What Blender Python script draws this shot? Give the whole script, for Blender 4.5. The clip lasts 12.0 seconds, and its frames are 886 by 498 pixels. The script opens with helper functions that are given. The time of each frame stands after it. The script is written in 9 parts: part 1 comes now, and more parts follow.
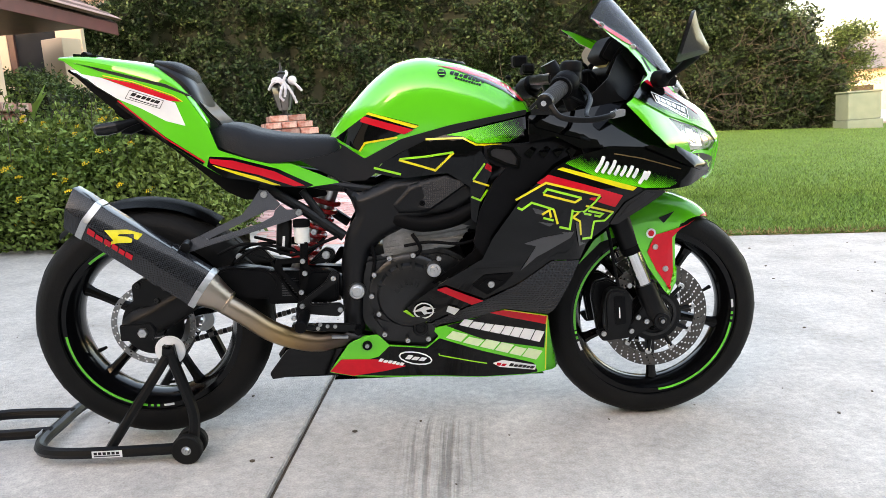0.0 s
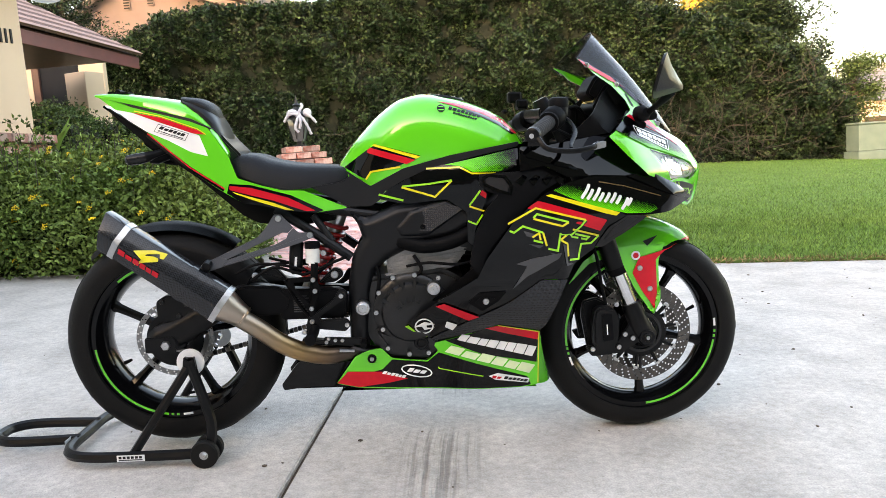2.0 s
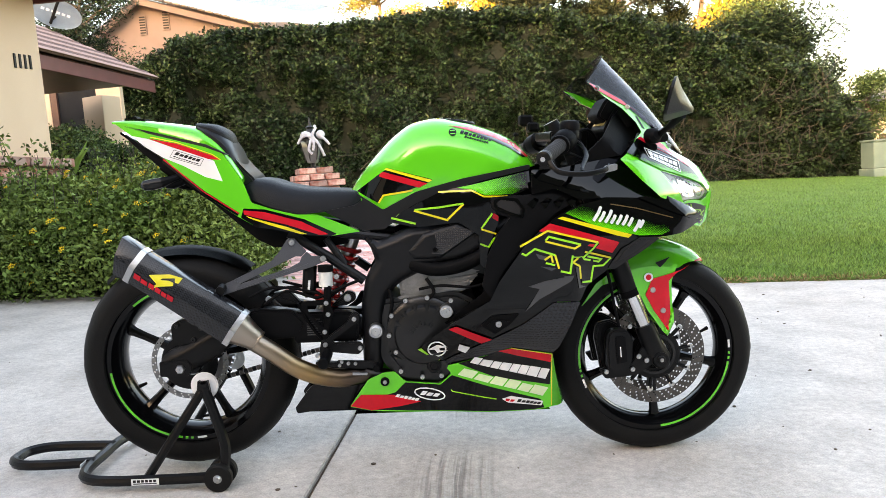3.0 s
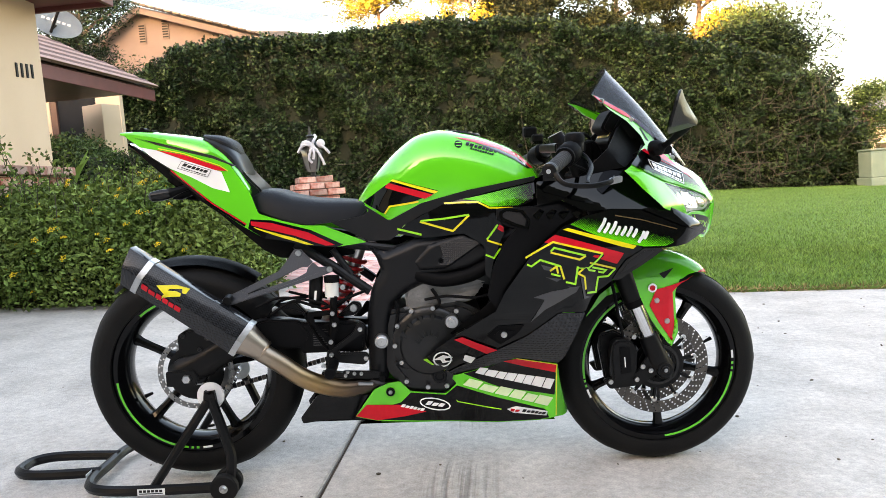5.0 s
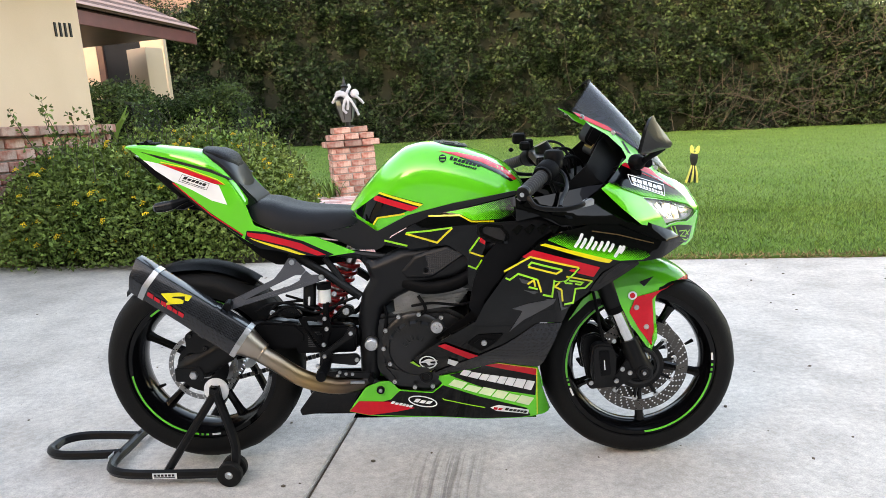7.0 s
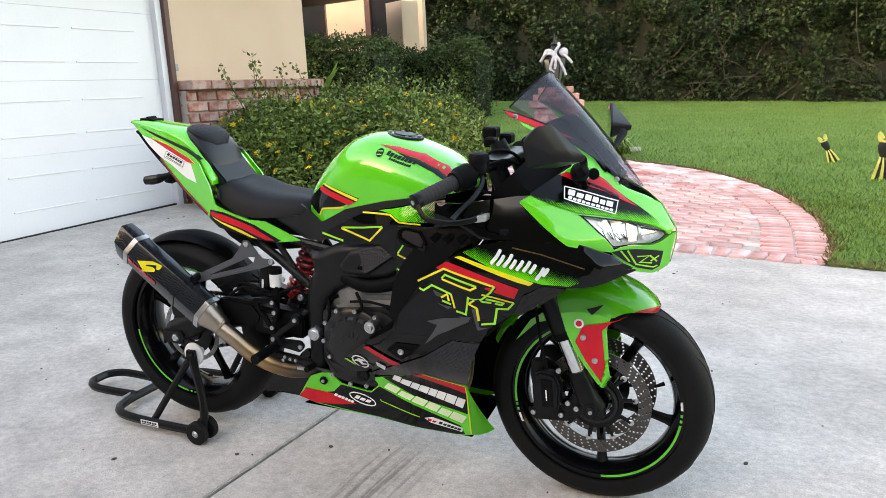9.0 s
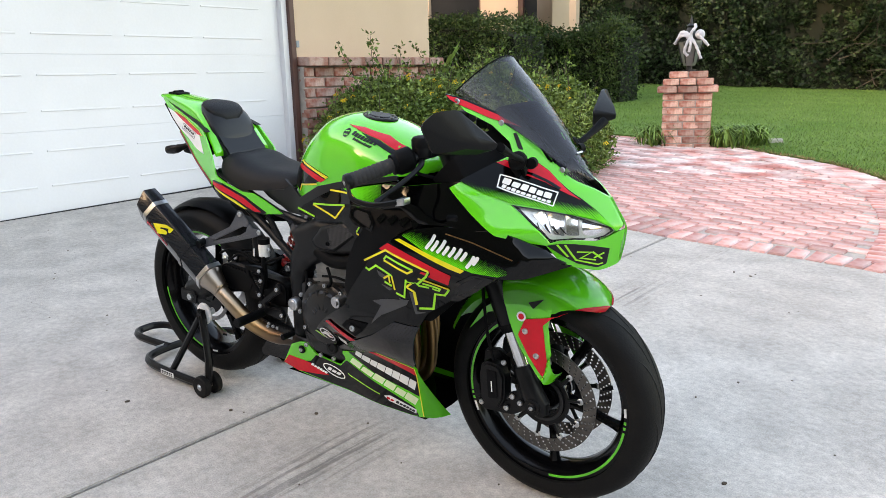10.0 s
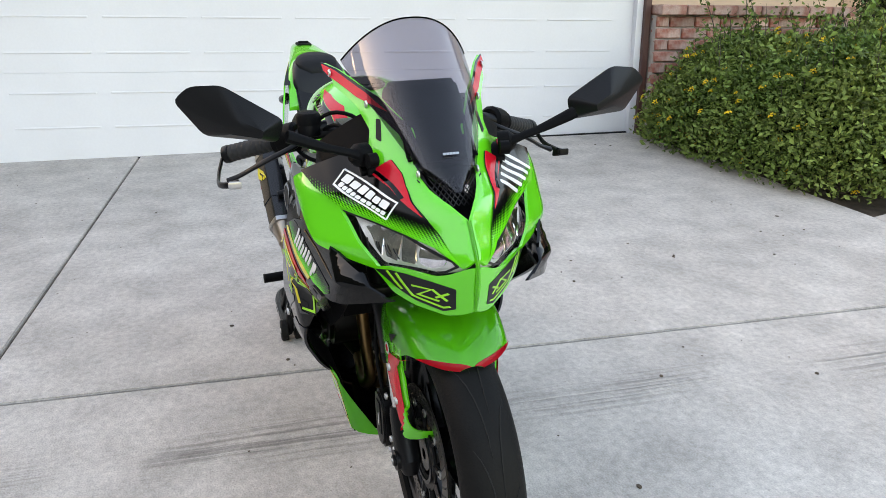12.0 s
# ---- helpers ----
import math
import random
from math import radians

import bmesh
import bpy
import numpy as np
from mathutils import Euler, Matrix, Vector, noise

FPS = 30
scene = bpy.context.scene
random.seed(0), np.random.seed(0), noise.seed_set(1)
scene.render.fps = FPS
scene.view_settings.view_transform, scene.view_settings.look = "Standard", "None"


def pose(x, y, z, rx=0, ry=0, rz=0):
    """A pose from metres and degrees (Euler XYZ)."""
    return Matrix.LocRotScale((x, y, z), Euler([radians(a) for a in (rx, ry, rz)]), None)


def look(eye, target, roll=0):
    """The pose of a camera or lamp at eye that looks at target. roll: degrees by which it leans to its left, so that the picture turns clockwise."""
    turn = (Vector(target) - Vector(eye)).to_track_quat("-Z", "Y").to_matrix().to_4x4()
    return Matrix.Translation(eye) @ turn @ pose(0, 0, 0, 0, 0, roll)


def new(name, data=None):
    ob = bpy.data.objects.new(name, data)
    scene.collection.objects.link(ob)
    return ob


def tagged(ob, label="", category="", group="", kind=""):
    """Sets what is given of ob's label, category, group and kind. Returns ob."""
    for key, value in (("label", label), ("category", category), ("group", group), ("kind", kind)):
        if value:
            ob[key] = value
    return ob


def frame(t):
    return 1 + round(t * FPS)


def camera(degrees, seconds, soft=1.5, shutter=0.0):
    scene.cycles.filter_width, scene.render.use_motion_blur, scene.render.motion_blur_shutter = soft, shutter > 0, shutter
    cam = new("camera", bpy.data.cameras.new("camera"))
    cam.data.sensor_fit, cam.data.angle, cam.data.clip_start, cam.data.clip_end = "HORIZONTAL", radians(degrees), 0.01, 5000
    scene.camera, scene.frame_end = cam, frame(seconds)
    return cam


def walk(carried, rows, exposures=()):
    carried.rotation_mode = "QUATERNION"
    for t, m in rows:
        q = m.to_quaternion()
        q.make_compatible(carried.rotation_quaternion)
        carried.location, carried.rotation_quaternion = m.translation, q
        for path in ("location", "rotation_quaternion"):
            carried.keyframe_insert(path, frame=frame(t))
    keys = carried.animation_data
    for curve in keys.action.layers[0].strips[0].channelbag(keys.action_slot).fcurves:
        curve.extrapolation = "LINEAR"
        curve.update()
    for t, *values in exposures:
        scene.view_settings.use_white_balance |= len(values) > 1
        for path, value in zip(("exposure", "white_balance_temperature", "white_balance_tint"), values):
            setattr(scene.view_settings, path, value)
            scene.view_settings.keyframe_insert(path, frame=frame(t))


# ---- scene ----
# The driveway falls gently towards the street: SLOPE carries the driveway's own frame into the upright world.
UP = Vector((-0.0423, 0.0202, 0.9989)).normalized()
EX = Vector((0, 1, 0)).cross(UP).normalized()
EY = UP.cross(EX)
SLOPE = Matrix((EX, EY, UP)).to_4x4()

cam = camera(61.5, 12.0, soft=0.7)
PATH = [
    (0, (0.024, -2.016, 0.859), (0.106, -0.051, 0.495), -1.7),
    (0.5, (0.026, -2.06, 0.869), (0.108, -0.091, 0.526), -1.8),
    (1, (0.037, -2.177, 0.887), (0.114, -0.205, 0.562), -1.7),
    (1.5, (0.05, -2.187, 0.863), (0.115, -0.212, 0.558), -1.7),
    (2, (0.055, -2.177, 0.86), (0.104, -0.198, 0.577), -1.7),
    (2.5, (0.064, -2.18, 0.862), (0.096, -0.197, 0.605), -1.9),
    (3, (0.057, -2.183, 0.87), (0.073, -0.197, 0.64), -2.1),
    (3.5, (0.03, -2.185, 0.875), (0.035, -0.196, 0.668), -2.2),
    (5.5, (0.046, -2.209, 0.883), (0.071, -0.22, 0.673), -2.0),
    (6, (0.093, -2.251, 0.929), (0.113, -0.269, 0.668), -2.0),
    (6.5, (0.164, -2.297, 1.026), (0.144, -0.323, 0.703), -2.2),
    (7, (0.218, -2.253, 1.098), (0.108, -0.293, 0.717), -2.4),
    (7.2, (0.251, -2.193, 1.123), (0.093, -0.24, 0.719), -2.3),
    (8.8, (0.965, -1.976, 1.164), (0.258, -0.167, 0.686), -1.3),
    (9, (1.051, -1.897, 1.175), (0.266, -0.122, 0.691), -1.1),
    (9.5, (1.33, -1.807, 1.183), (0.369, -0.127, 0.681), -0.5),
    (10, (1.503, -1.638, 1.177), (0.365, -0.081, 0.647), -0.2),
    (10.5, (1.594, -1.377, 1.176), (0.277, 0.016, 0.607), 0.1),
    (11, (1.76, -1.123, 1.188), (0.266, 0.063, 0.588), 0.2),
    (11.5, (1.866, -0.811, 1.186), (0.206, 0.109, 0.552), 0.2),
    (12, (1.933, -0.446, 1.201), (0.141, 0.145, 0.54), -0.1),
]
walk(cam, [(t, SLOPE @ look(eye, target, roll)) for t, eye, target, roll in PATH],
     [(0, 3.5, 8600, 20), (7.2, 3.45, 8600, 20), (12, 3.1, 8600, 20)])

# ---- light: a bright evening sky, the sun low behind the house ----
SUN_TO = Vector((-0.5, -0.87, 0.0)).normalized()
SUN_EL = radians(2.5)
world = bpy.data.worlds.new("evening_sky")
scene.world = world
world.use_nodes = True
wn = world.node_tree
sky = wn.nodes.new("ShaderNodeTexSky")
sky.sky_type, sky.sun_disc = "NISHITA", False
sky.sun_elevation = radians(10)
sky.sun_rotation = math.atan2(SUN_TO.x, SUN_TO.y)
sky.dust_density, sky.air_density, sky.ozone_density = 2.0, 1.0, 1.0
wn.links.new(sky.outputs[0], wn.nodes["Background"].inputs[0])
wn.nodes["Background"].inputs[1].default_value = 0.15
sun = new("sun", bpy.data.lights.new("sun", "SUN"))
sun.data.energy, sun.data.angle, sun.data.color = 4.5, radians(0.6), (1.0, 0.66, 0.32)
sun.matrix_world = look((0, 0, 0), -(SUN_TO * math.cos(SUN_EL) + Vector((0, 0, math.sin(SUN_EL)))))


# ---- materials ----
def link(nt, a, b):
    nt.links.new(a, b)


def mat(name, col, col2=None, rough=0.5, metal=0.0, scale=6.0, bump=0.0, bscale=80.0, coat=0.0, rnd=0.0, island=0.0, fine=0.12, spec=0.5, rvar=0.1):
    """A surface with stains at one scale, grain at another and fine relief."""
    m = bpy.data.materials.new(name)
    m.use_nodes = True
    nt = m.node_tree
    N = nt.nodes.new
    b = nt.nodes["Principled BSDF"]
    tc = N("ShaderNodeTexCoord")
    big, small = N("ShaderNodeTexNoise"), N("ShaderNodeTexNoise")
    for n, s, d in ((big, scale, 4), (small, bscale, 3)):
        n.inputs["Scale"].default_value, n.inputs["Detail"].default_value = s, d
        link(nt, tc.outputs["Object"], n.inputs["Vector"])
    col2 = col2 or tuple(c * 0.8 for c in col)
    ramp = N("ShaderNodeMapRange")
    ramp.inputs[1].default_value, ramp.inputs[2].default_value = 0.35, 0.65
    link(nt, big.outputs["Fac"], ramp.inputs[0])
    mx = N("ShaderNodeMix")
    mx.data_type = "RGBA"
    mx.inputs["A"].default_value, mx.inputs["B"].default_value = (*col, 1), (*col2, 1)
    link(nt, ramp.outputs[0], mx.inputs["Factor"])
    hsv = N("ShaderNodeHueSaturation")
    link(nt, mx.outputs["Result"], hsv.inputs["Color"])
    val = N("ShaderNodeMath")
    val.operation = "MULTIPLY_ADD"
    val.inputs[1].default_value, val.inputs[2].default_value = 2 * fine, 1 - fine
    link(nt, small.outputs["Fac"], val.inputs[0])
    out = val.outputs[0]
    for amount, node, sock in ((rnd, "ShaderNodeObjectInfo", "Random"), (island, "ShaderNodeNewGeometry", "Random Per Island")):
        if amount:
            src, ma, mu = N(node), N("ShaderNodeMath"), N("ShaderNodeMath")
            ma.operation, mu.operation = "MULTIPLY_ADD", "MULTIPLY"
            ma.inputs[1].default_value, ma.inputs[2].default_value = 2 * amount, 1 - amount
            link(nt, src.outputs[sock], ma.inputs[0])
            link(nt, ma.outputs[0], mu.inputs[0])
            link(nt, out, mu.inputs[1])
            out = mu.outputs[0]
    link(nt, out, hsv.inputs["Value"])
    link(nt, hsv.outputs[0], b.inputs["Base Color"])
    rr = N("ShaderNodeMapRange")
    rr.inputs[3].default_value, rr.inputs[4].default_value = max(0.02, rough * (1 - rvar)), min(1, rough * (1 + rvar))
    link(nt, small.outputs["Fac"], rr.inputs[0])
    link(nt, rr.outputs[0], b.inputs["Roughness"])
    b.inputs["Metallic"].default_value = metal
    b.inputs["Specular IOR Level"].default_value = spec
    if coat:
        b.inputs["Coat Weight"].default_value, b.inputs["Coat Roughness"].default_value = coat, 0.04
    if bump:
        bp = N("ShaderNodeBump")
        bp.inputs["Strength"].default_value, bp.inputs["Distance"].default_value = min(1, bump), 0.004
        link(nt, small.outputs["Fac"], bp.inputs["Height"])
        link(nt, bp.outputs[0], b.inputs["Normal"])
    return m


def leaf_mat(name, a, b_, rough=0.5, island=0.6, spec=0.2):
    m = mat(name, a, b_, rough=rough, scale=1.2, bscale=30, island=island, fine=0.15, spec=spec)
    m.node_tree.nodes["Principled BSDF"].inputs["Transmission Weight"].default_value = 0.0
    m.node_tree.nodes["Principled BSDF"].inputs["Subsurface Weight"].default_value = 0.0
    return m


def concrete_mat():
    m = mat("driveway_concrete", (0.55, 0.505, 0.464), (0.45, 0.411, 0.375), rough=0.85, scale=1.6, bump=0.7, bscale=190, fine=0.34, spec=0.25)
    nt = m.node_tree
    N = nt.nodes.new
    b = nt.nodes["Principled BSDF"]
    tc = N("ShaderNodeTexCoord")
    # raked tool marks in a strip across the slab
    sep = N("ShaderNodeSeparateXYZ")
    warp = N("ShaderNodeTexNoise")
    warp.inputs["Scale"].default_value = 2.5
    link(nt, tc.outputs["Object"], warp.inputs["Vector"])
    link(nt, tc.outputs["Object"], sep.inputs[0])
    along = N("ShaderNodeMath")
    along.operation = "MULTIPLY_ADD"
    along.inputs[1].default_value = -0.075
    link(nt, sep.outputs["Y"], along.inputs[0])
    link(nt, sep.outputs["X"], along.inputs[2])
    wob = N("ShaderNodeMath")
    wob.operation = "MULTIPLY_ADD"
    wob.inputs[1].default_value = 0.03
    link(nt, warp.outputs["Fac"], wob.inputs[0])
    link(nt, along.outputs[0], wob.inputs[2])
    freq = N("ShaderNodeMath")
    freq.operation = "MULTIPLY"
    freq.inputs[1].default_value = 62.0
    link(nt, wob.outputs[0], freq.inputs[0])
    streak = N("ShaderNodeTexNoise")
    streak.noise_dimensions = "2D"
    streak.inputs["Scale"].default_value, streak.inputs["Detail"].default_value = 1.0, 3
    comb = N("ShaderNodeCombineXYZ")
    link(nt, freq.outputs[0], comb.inputs["X"])
    link(nt, sep.outputs["Y"], comb.inputs["Y"])
    link(nt, comb.outputs[0], streak.inputs["Vector"])
    band = N("ShaderNodeMath")
    band.operation = "SUBTRACT"
    band.inputs[1].default_value = 0.115
    link(nt, wob.outputs[0], band.inputs[0])
    ab = N("ShaderNodeMath")
    ab.operation = "ABSOLUTE"
    link(nt, band.outputs[0], ab.inputs[0])
    mask = N("ShaderNodeMapRange")
    mask.inputs[1].default_value, mask.inputs[2].default_value, mask.inputs[3].default_value, mask.inputs[4].default_value = 0.03, 0.15, 1.0, 0.0
    link(nt, ab.outputs[0], mask.inputs[0])
    patch = N("ShaderNodeTexNoise")
    patch.inputs["Scale"].default_value, patch.inputs["Detail"].default_value = 1.7, 4
    link(nt, tc.outputs["Object"], patch.inputs["Vector"])
    pm = N("ShaderNodeMapRange")
    pm.inputs[1].default_value, pm.inputs[2].default_value, pm.inputs[3].default_value, pm.inputs[4].default_value = 0.46, 0.6, 0.12, 1.0
    link(nt, patch.outputs["Fac"], pm.inputs[0])
    patchy = N("ShaderNodeMath")
    patchy.operation = "MULTIPLY"
    link(nt, mask.outputs[0], patchy.inputs[0])
    link(nt, pm.outputs[0], patchy.inputs[1])
    mask = patchy
    hgt = N("ShaderNodeMath")
    hgt.operation = "MULTIPLY"
    link(nt, streak.outputs["Fac"], hgt.inputs[0])
    link(nt, mask.outputs[0], hgt.inputs[1])
    bp = N("ShaderNodeBump")
    bp.inputs["Strength"].default_value, bp.inputs["Distance"].default_value = 0.8, 0.02
    link(nt, hgt.outputs[0], bp.inputs["Height"])
    old = b.inputs["Normal"].links[0].from_socket
    link(nt, old, bp.inputs["Normal"])
    link(nt, bp.outputs[0], b.inputs["Normal"])
    # small dark pits and pale blotches
    vor = N("ShaderNodeTexVoronoi")
    vor.inputs["Scale"].default_value = 26
    link(nt, tc.outputs["Object"], vor.inputs["Vector"])
    pit = N("ShaderNodeMapRange")
    pit.inputs[1].default_value, pit.inputs[2].default_value, pit.inputs[3].default_value, pit.inputs[4].default_value = 0.03, 0.10, 0.72, 1.0
    link(nt, vor.outputs["Distance"], pit.inputs[0])
    gate = N("ShaderNodeMath")
    gate.operation = "MAXIMUM"
    coarse = N("ShaderNodeTexNoise")
    coarse.inputs["Scale"].default_value = 5.0
    coarse.inputs["Detail"].default_value = 5
    link(nt, tc.outputs["Object"], coarse.inputs["Vector"])
    cg = N("ShaderNodeMapRange")
    cg.inputs[1].default_value, cg.inputs[2].default_value, cg.inputs[3].default_value, cg.inputs[4].default_value = 0.42, 0.6, 1.0, 0.0
    link(nt, coarse.outputs["Fac"], cg.inputs[0])
    link(nt, pit.outputs[0], gate.inputs[0])
    link(nt, cg.outputs[0], gate.inputs[1])
    blo = N("ShaderNodeMapRange")
    blo.inputs[1].default_value, blo.inputs[2].default_value, blo.inputs[3].default_value, blo.inputs[4].default_value = 0.32, 0.68, 0.84, 1.10
    link(nt, coarse.outputs["Fac"], blo.inputs[0])
    mu = N("ShaderNodeMath")
    mu.operation = "MULTIPLY"
    link(nt, gate.outputs[0], mu.inputs[0])
    link(nt, blo.outputs[0], mu.inputs[1])
    hs2 = N("ShaderNodeHueSaturation")
    link(nt, b.inputs["Base Color"].links[0].from_socket, hs2.inputs["Color"])
    link(nt, mu.outputs[0], hs2.inputs["Value"])
    # groove bottoms of the rake marks darkened in colour, standing in for shade
    groove = N("ShaderNodeMapRange")
    groove.inputs[1].default_value, groove.inputs[2].default_value, groove.inputs[3].default_value, groove.inputs[4].default_value = 0.38, 0.52, 0.60, 1.0
    link(nt, streak.outputs["Fac"], groove.inputs[0])
    soft = N("ShaderNodeMix")
    soft.inputs["A"].default_value = 1.0
    link(nt, mask.outputs[0], soft.inputs["Factor"])
    link(nt, groove.outputs[0], soft.inputs["B"])
    mu2 = N("ShaderNodeMath")
    mu2.operation = "MULTIPLY"
    link(nt, mu.outputs[0], mu2.inputs[0])
    link(nt, soft.outputs["Result"], mu2.inputs[1])
    grain = N("ShaderNodeTexNoise")
    grain.inputs["Scale"].default_value, grain.inputs["Detail"].default_value, grain.inputs["Roughness"].default_value = 38.0, 9, 0.72
    link(nt, tc.outputs["Object"], grain.inputs["Vector"])
    gr = N("ShaderNodeMapRange")
    gr.inputs[1].default_value, gr.inputs[2].default_value, gr.inputs[3].default_value, gr.inputs[4].default_value = 0.30, 0.70, 0.74, 1.22
    link(nt, grain.outputs["Fac"], gr.inputs[0])
    mu3 = N("ShaderNodeMath")
    mu3.operation = "MULTIPLY"
    link(nt, mu2.outputs[0], mu3.inputs[0])
    link(nt, gr.outputs[0], mu3.inputs[1])
    link(nt, mu3.outputs[0], hs2.inputs["Value"])
    link(nt, hs2.outputs[0], b.inputs["Base Color"])
    return m


M = {}
M["concrete"] = concrete_mat()
M["soil"] = mat("dark_soil", (0.07, 0.05, 0.035), (0.12, 0.085, 0.06), rough=0.95, scale=9, bump=0.9, bscale=60)
M["turf"] = mat("turf", (0.082, 0.165, 0.034), (0.122, 0.205, 0.052), rough=0.95, scale=0.8, bump=0.6, bscale=120, spec=0.1)
M["grass"] = leaf_mat("grass_blades", (0.117, 0.222, 0.044), (0.167, 0.272, 0.064), rough=0.6)
M["dry_grass"] = leaf_mat("dry_grass", (0.30, 0.22, 0.11), (0.2, 0.17, 0.07), rough=0.8)
M["hedge_leaf"] = leaf_mat("hedge_leaves", (0.010, 0.025, 0.009), (0.037, 0.061, 0.025), rough=0.45, island=0.9, spec=0.2)
M["shrub_leaf"] = leaf_mat("shrub_leaves", (0.030, 0.060, 0.016), (0.050, 0.082, 0.024), rough=0.5)
# near-black green: shade inside hedges and bush, put into the core's colour
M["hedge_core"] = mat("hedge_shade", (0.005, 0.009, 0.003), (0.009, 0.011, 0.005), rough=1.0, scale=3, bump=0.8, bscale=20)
M["twig"] = mat("bare_twigs", (0.075, 0.058, 0.046), (0.045, 0.036, 0.028), rough=0.9, scale=4)
M["bark"] = mat("pine_bark", (0.16, 0.11, 0.08), (0.09, 0.065, 0.05), rough=0.95, scale=5, bump=0.9, bscale=25)
# pine needles twice: low sun put into the gold, shade into the dark
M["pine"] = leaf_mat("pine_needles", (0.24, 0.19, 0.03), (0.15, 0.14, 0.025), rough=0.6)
M["pine_shade"] = leaf_mat("shade_dark_pine_needles", (0.030, 0.040, 0.016), (0.050, 0.055, 0.022), rough=0.6)
M["young_leaf"] = leaf_mat("young_tree_leaves", (0.05, 0.085, 0.022), (0.085, 0.125, 0.04), rough=0.55)
M["bush_leaf"] = leaf_mat("lantana_leaves", (0.082, 0.150, 0.030), (0.175, 0.235, 0.058), rough=0.55)
M["flower"] = mat("yellow_petals", (0.85, 0.5, 0.02), (0.85, 0.62, 0.03), rough=0.6, rnd=0.15)
M["stucco"] = mat("peach_stucco", (0.68, 0.505, 0.365), (0.64, 0.47, 0.335), rough=0.9, scale=1.5, bump=0.35, bscale=140, fine=0.05)
M["stucco_far"] = mat("pink_stucco", (0.21, 0.150, 0.138), (0.185, 0.135, 0.122), rough=0.9, scale=1.0, bump=0.3, bscale=60, fine=0.05)
M["white_door"] = mat("white_door_paint", (0.77, 0.765, 0.785), (0.74, 0.735, 0.755), rough=0.45, scale=2, bump=0.08, bscale=60, fine=0.03)
M["brown_trim"] = mat("brown_trim_paint", (0.10, 0.04, 0.03), (0.075, 0.03, 0.025), rough=0.5, scale=4, bump=0.1, bscale=50)
M["fascia"] = mat("maroon_fascia_paint", (0.15, 0.038, 0.034), (0.115, 0.03, 0.027), rough=0.5, scale=3)
M["rooftile"] = mat("brown_roof_tile", (0.125, 0.06, 0.05), (0.095, 0.05, 0.042), rough=0.8, scale=5, bump=0.4, bscale=60, rnd=0.2)
# pale pink for the sky-lit part of each tile course
M["tile_lip"] = mat("skylit_pink_tile_band", (0.40, 0.25, 0.215), (0.32, 0.20, 0.17), rough=0.85, scale=6, bump=0.3, bscale=60)
M["rooftile_far"] = mat("weathered_roof_tile", (0.24, 0.18, 0.14), (0.16, 0.13, 0.11), rough=0.85, scale=3, bump=0.4, bscale=40, rnd=0.35)
M["brick"] = mat("weathered_red_brick", (0.40, 0.125, 0.085), (0.62, 0.42, 0.35), rough=0.9, scale=11, bump=0.9, bscale=60, rnd=0.45, fine=0.28)
M["mortar"] = mat("grey_mortar", (0.50, 0.44, 0.40), (0.40, 0.35, 0.31), rough=0.95, scale=12, bump=0.6, bscale=120)
M["glass_dark"] = mat("dark_window", (0.02, 0.022, 0.025), rough=0.08, scale=2)
M["black_iron"] = mat("black_iron", (0.018, 0.018, 0.02), (0.03, 0.03, 0.03), rough=0.45, metal=0.4, scale=20, bump=0.1)
M["bow"] = mat("white_fabric", (0.60, 0.60, 0.64), (0.50, 0.50, 0.54), rough=0.8, scale=14, bump=0.3, bscale=90)
M["dish"] = mat("grey_dish_paint", (0.30, 0.36, 0.42), rough=0.4, scale=3)
M["solar"] = mat("solar_glass", (0.02, 0.03, 0.05), rough=0.1, scale=3)
M["greenbox"] = mat("utility_green_paint", (0.17, 0.22, 0.18), (0.2, 0.25, 0.2), rough=0.6, scale=3)
M["bars_dark"] = mat("dark_bar", (0.012, 0.0115, 0.012), rough=0.5, spec=0.2)
M["far_roof"] = mat("grey_shingles", (0.16, 0.16, 0.18), (0.12, 0.12, 0.13), rough=0.9, scale=6)


# ---- mesh helpers ----
def mesh_from(name, verts, faces, material, smooth=False):
    me = bpy.data.meshes.new(name)
    me.from_pydata([tuple(v) for v in verts], [], faces)
    me.materials.append(material)
    if smooth:
        me.shade_smooth()
        me.set_sharp_from_angle(angle=radians(38))
    return me


def part(name, data, material=None, parent=None, label="", m=None, smooth=True):
    """One mesh object, from a bmesh or a mesh, under a thing or a part."""
    if isinstance(data, bmesh.types.BMesh):
        bmesh.ops.recalc_face_normals(data, faces=data.faces)
        me = bpy.data.meshes.new(name)
        data.to_mesh(me)
        data.free()
        me.materials.append(material)
        if smooth:
            me.shade_smooth()
            me.set_sharp_from_angle(angle=radians(35))
    else:
        me = data
    ob = new(name, me)
    ob.parent = parent
    if m is not None:
        ob.matrix_basis = m
    if label:
        ob["label"] = label
    return ob


def thing(name, label, category, m=None, group="", kind=""):
    ob = new(name)
    ob.empty_display_size = 0.1
    if m is not None:
        ob.matrix_basis = m
    return tagged(ob, label, category, group, kind)


def box(bm, lo, hi, m=None, bevel=0.0):
    """A box between two corners, with worn edges where bevel is given."""
    b = bmesh.new()
    bmesh.ops.create_cube(b, size=1)
    lo, hi = Vector(lo), Vector(hi)
    for v in b.verts:
        v.co = Vector(((lo[i] + hi[i]) / 2 + v.co[i] * (hi[i] - lo[i]) for i in range(3)))
    if bevel:
        bmesh.ops.bevel(b, geom=b.edges[:], offset=bevel, segments=1, affect="EDGES", profile=0.5)
    join(bm, b, m)
    return bm


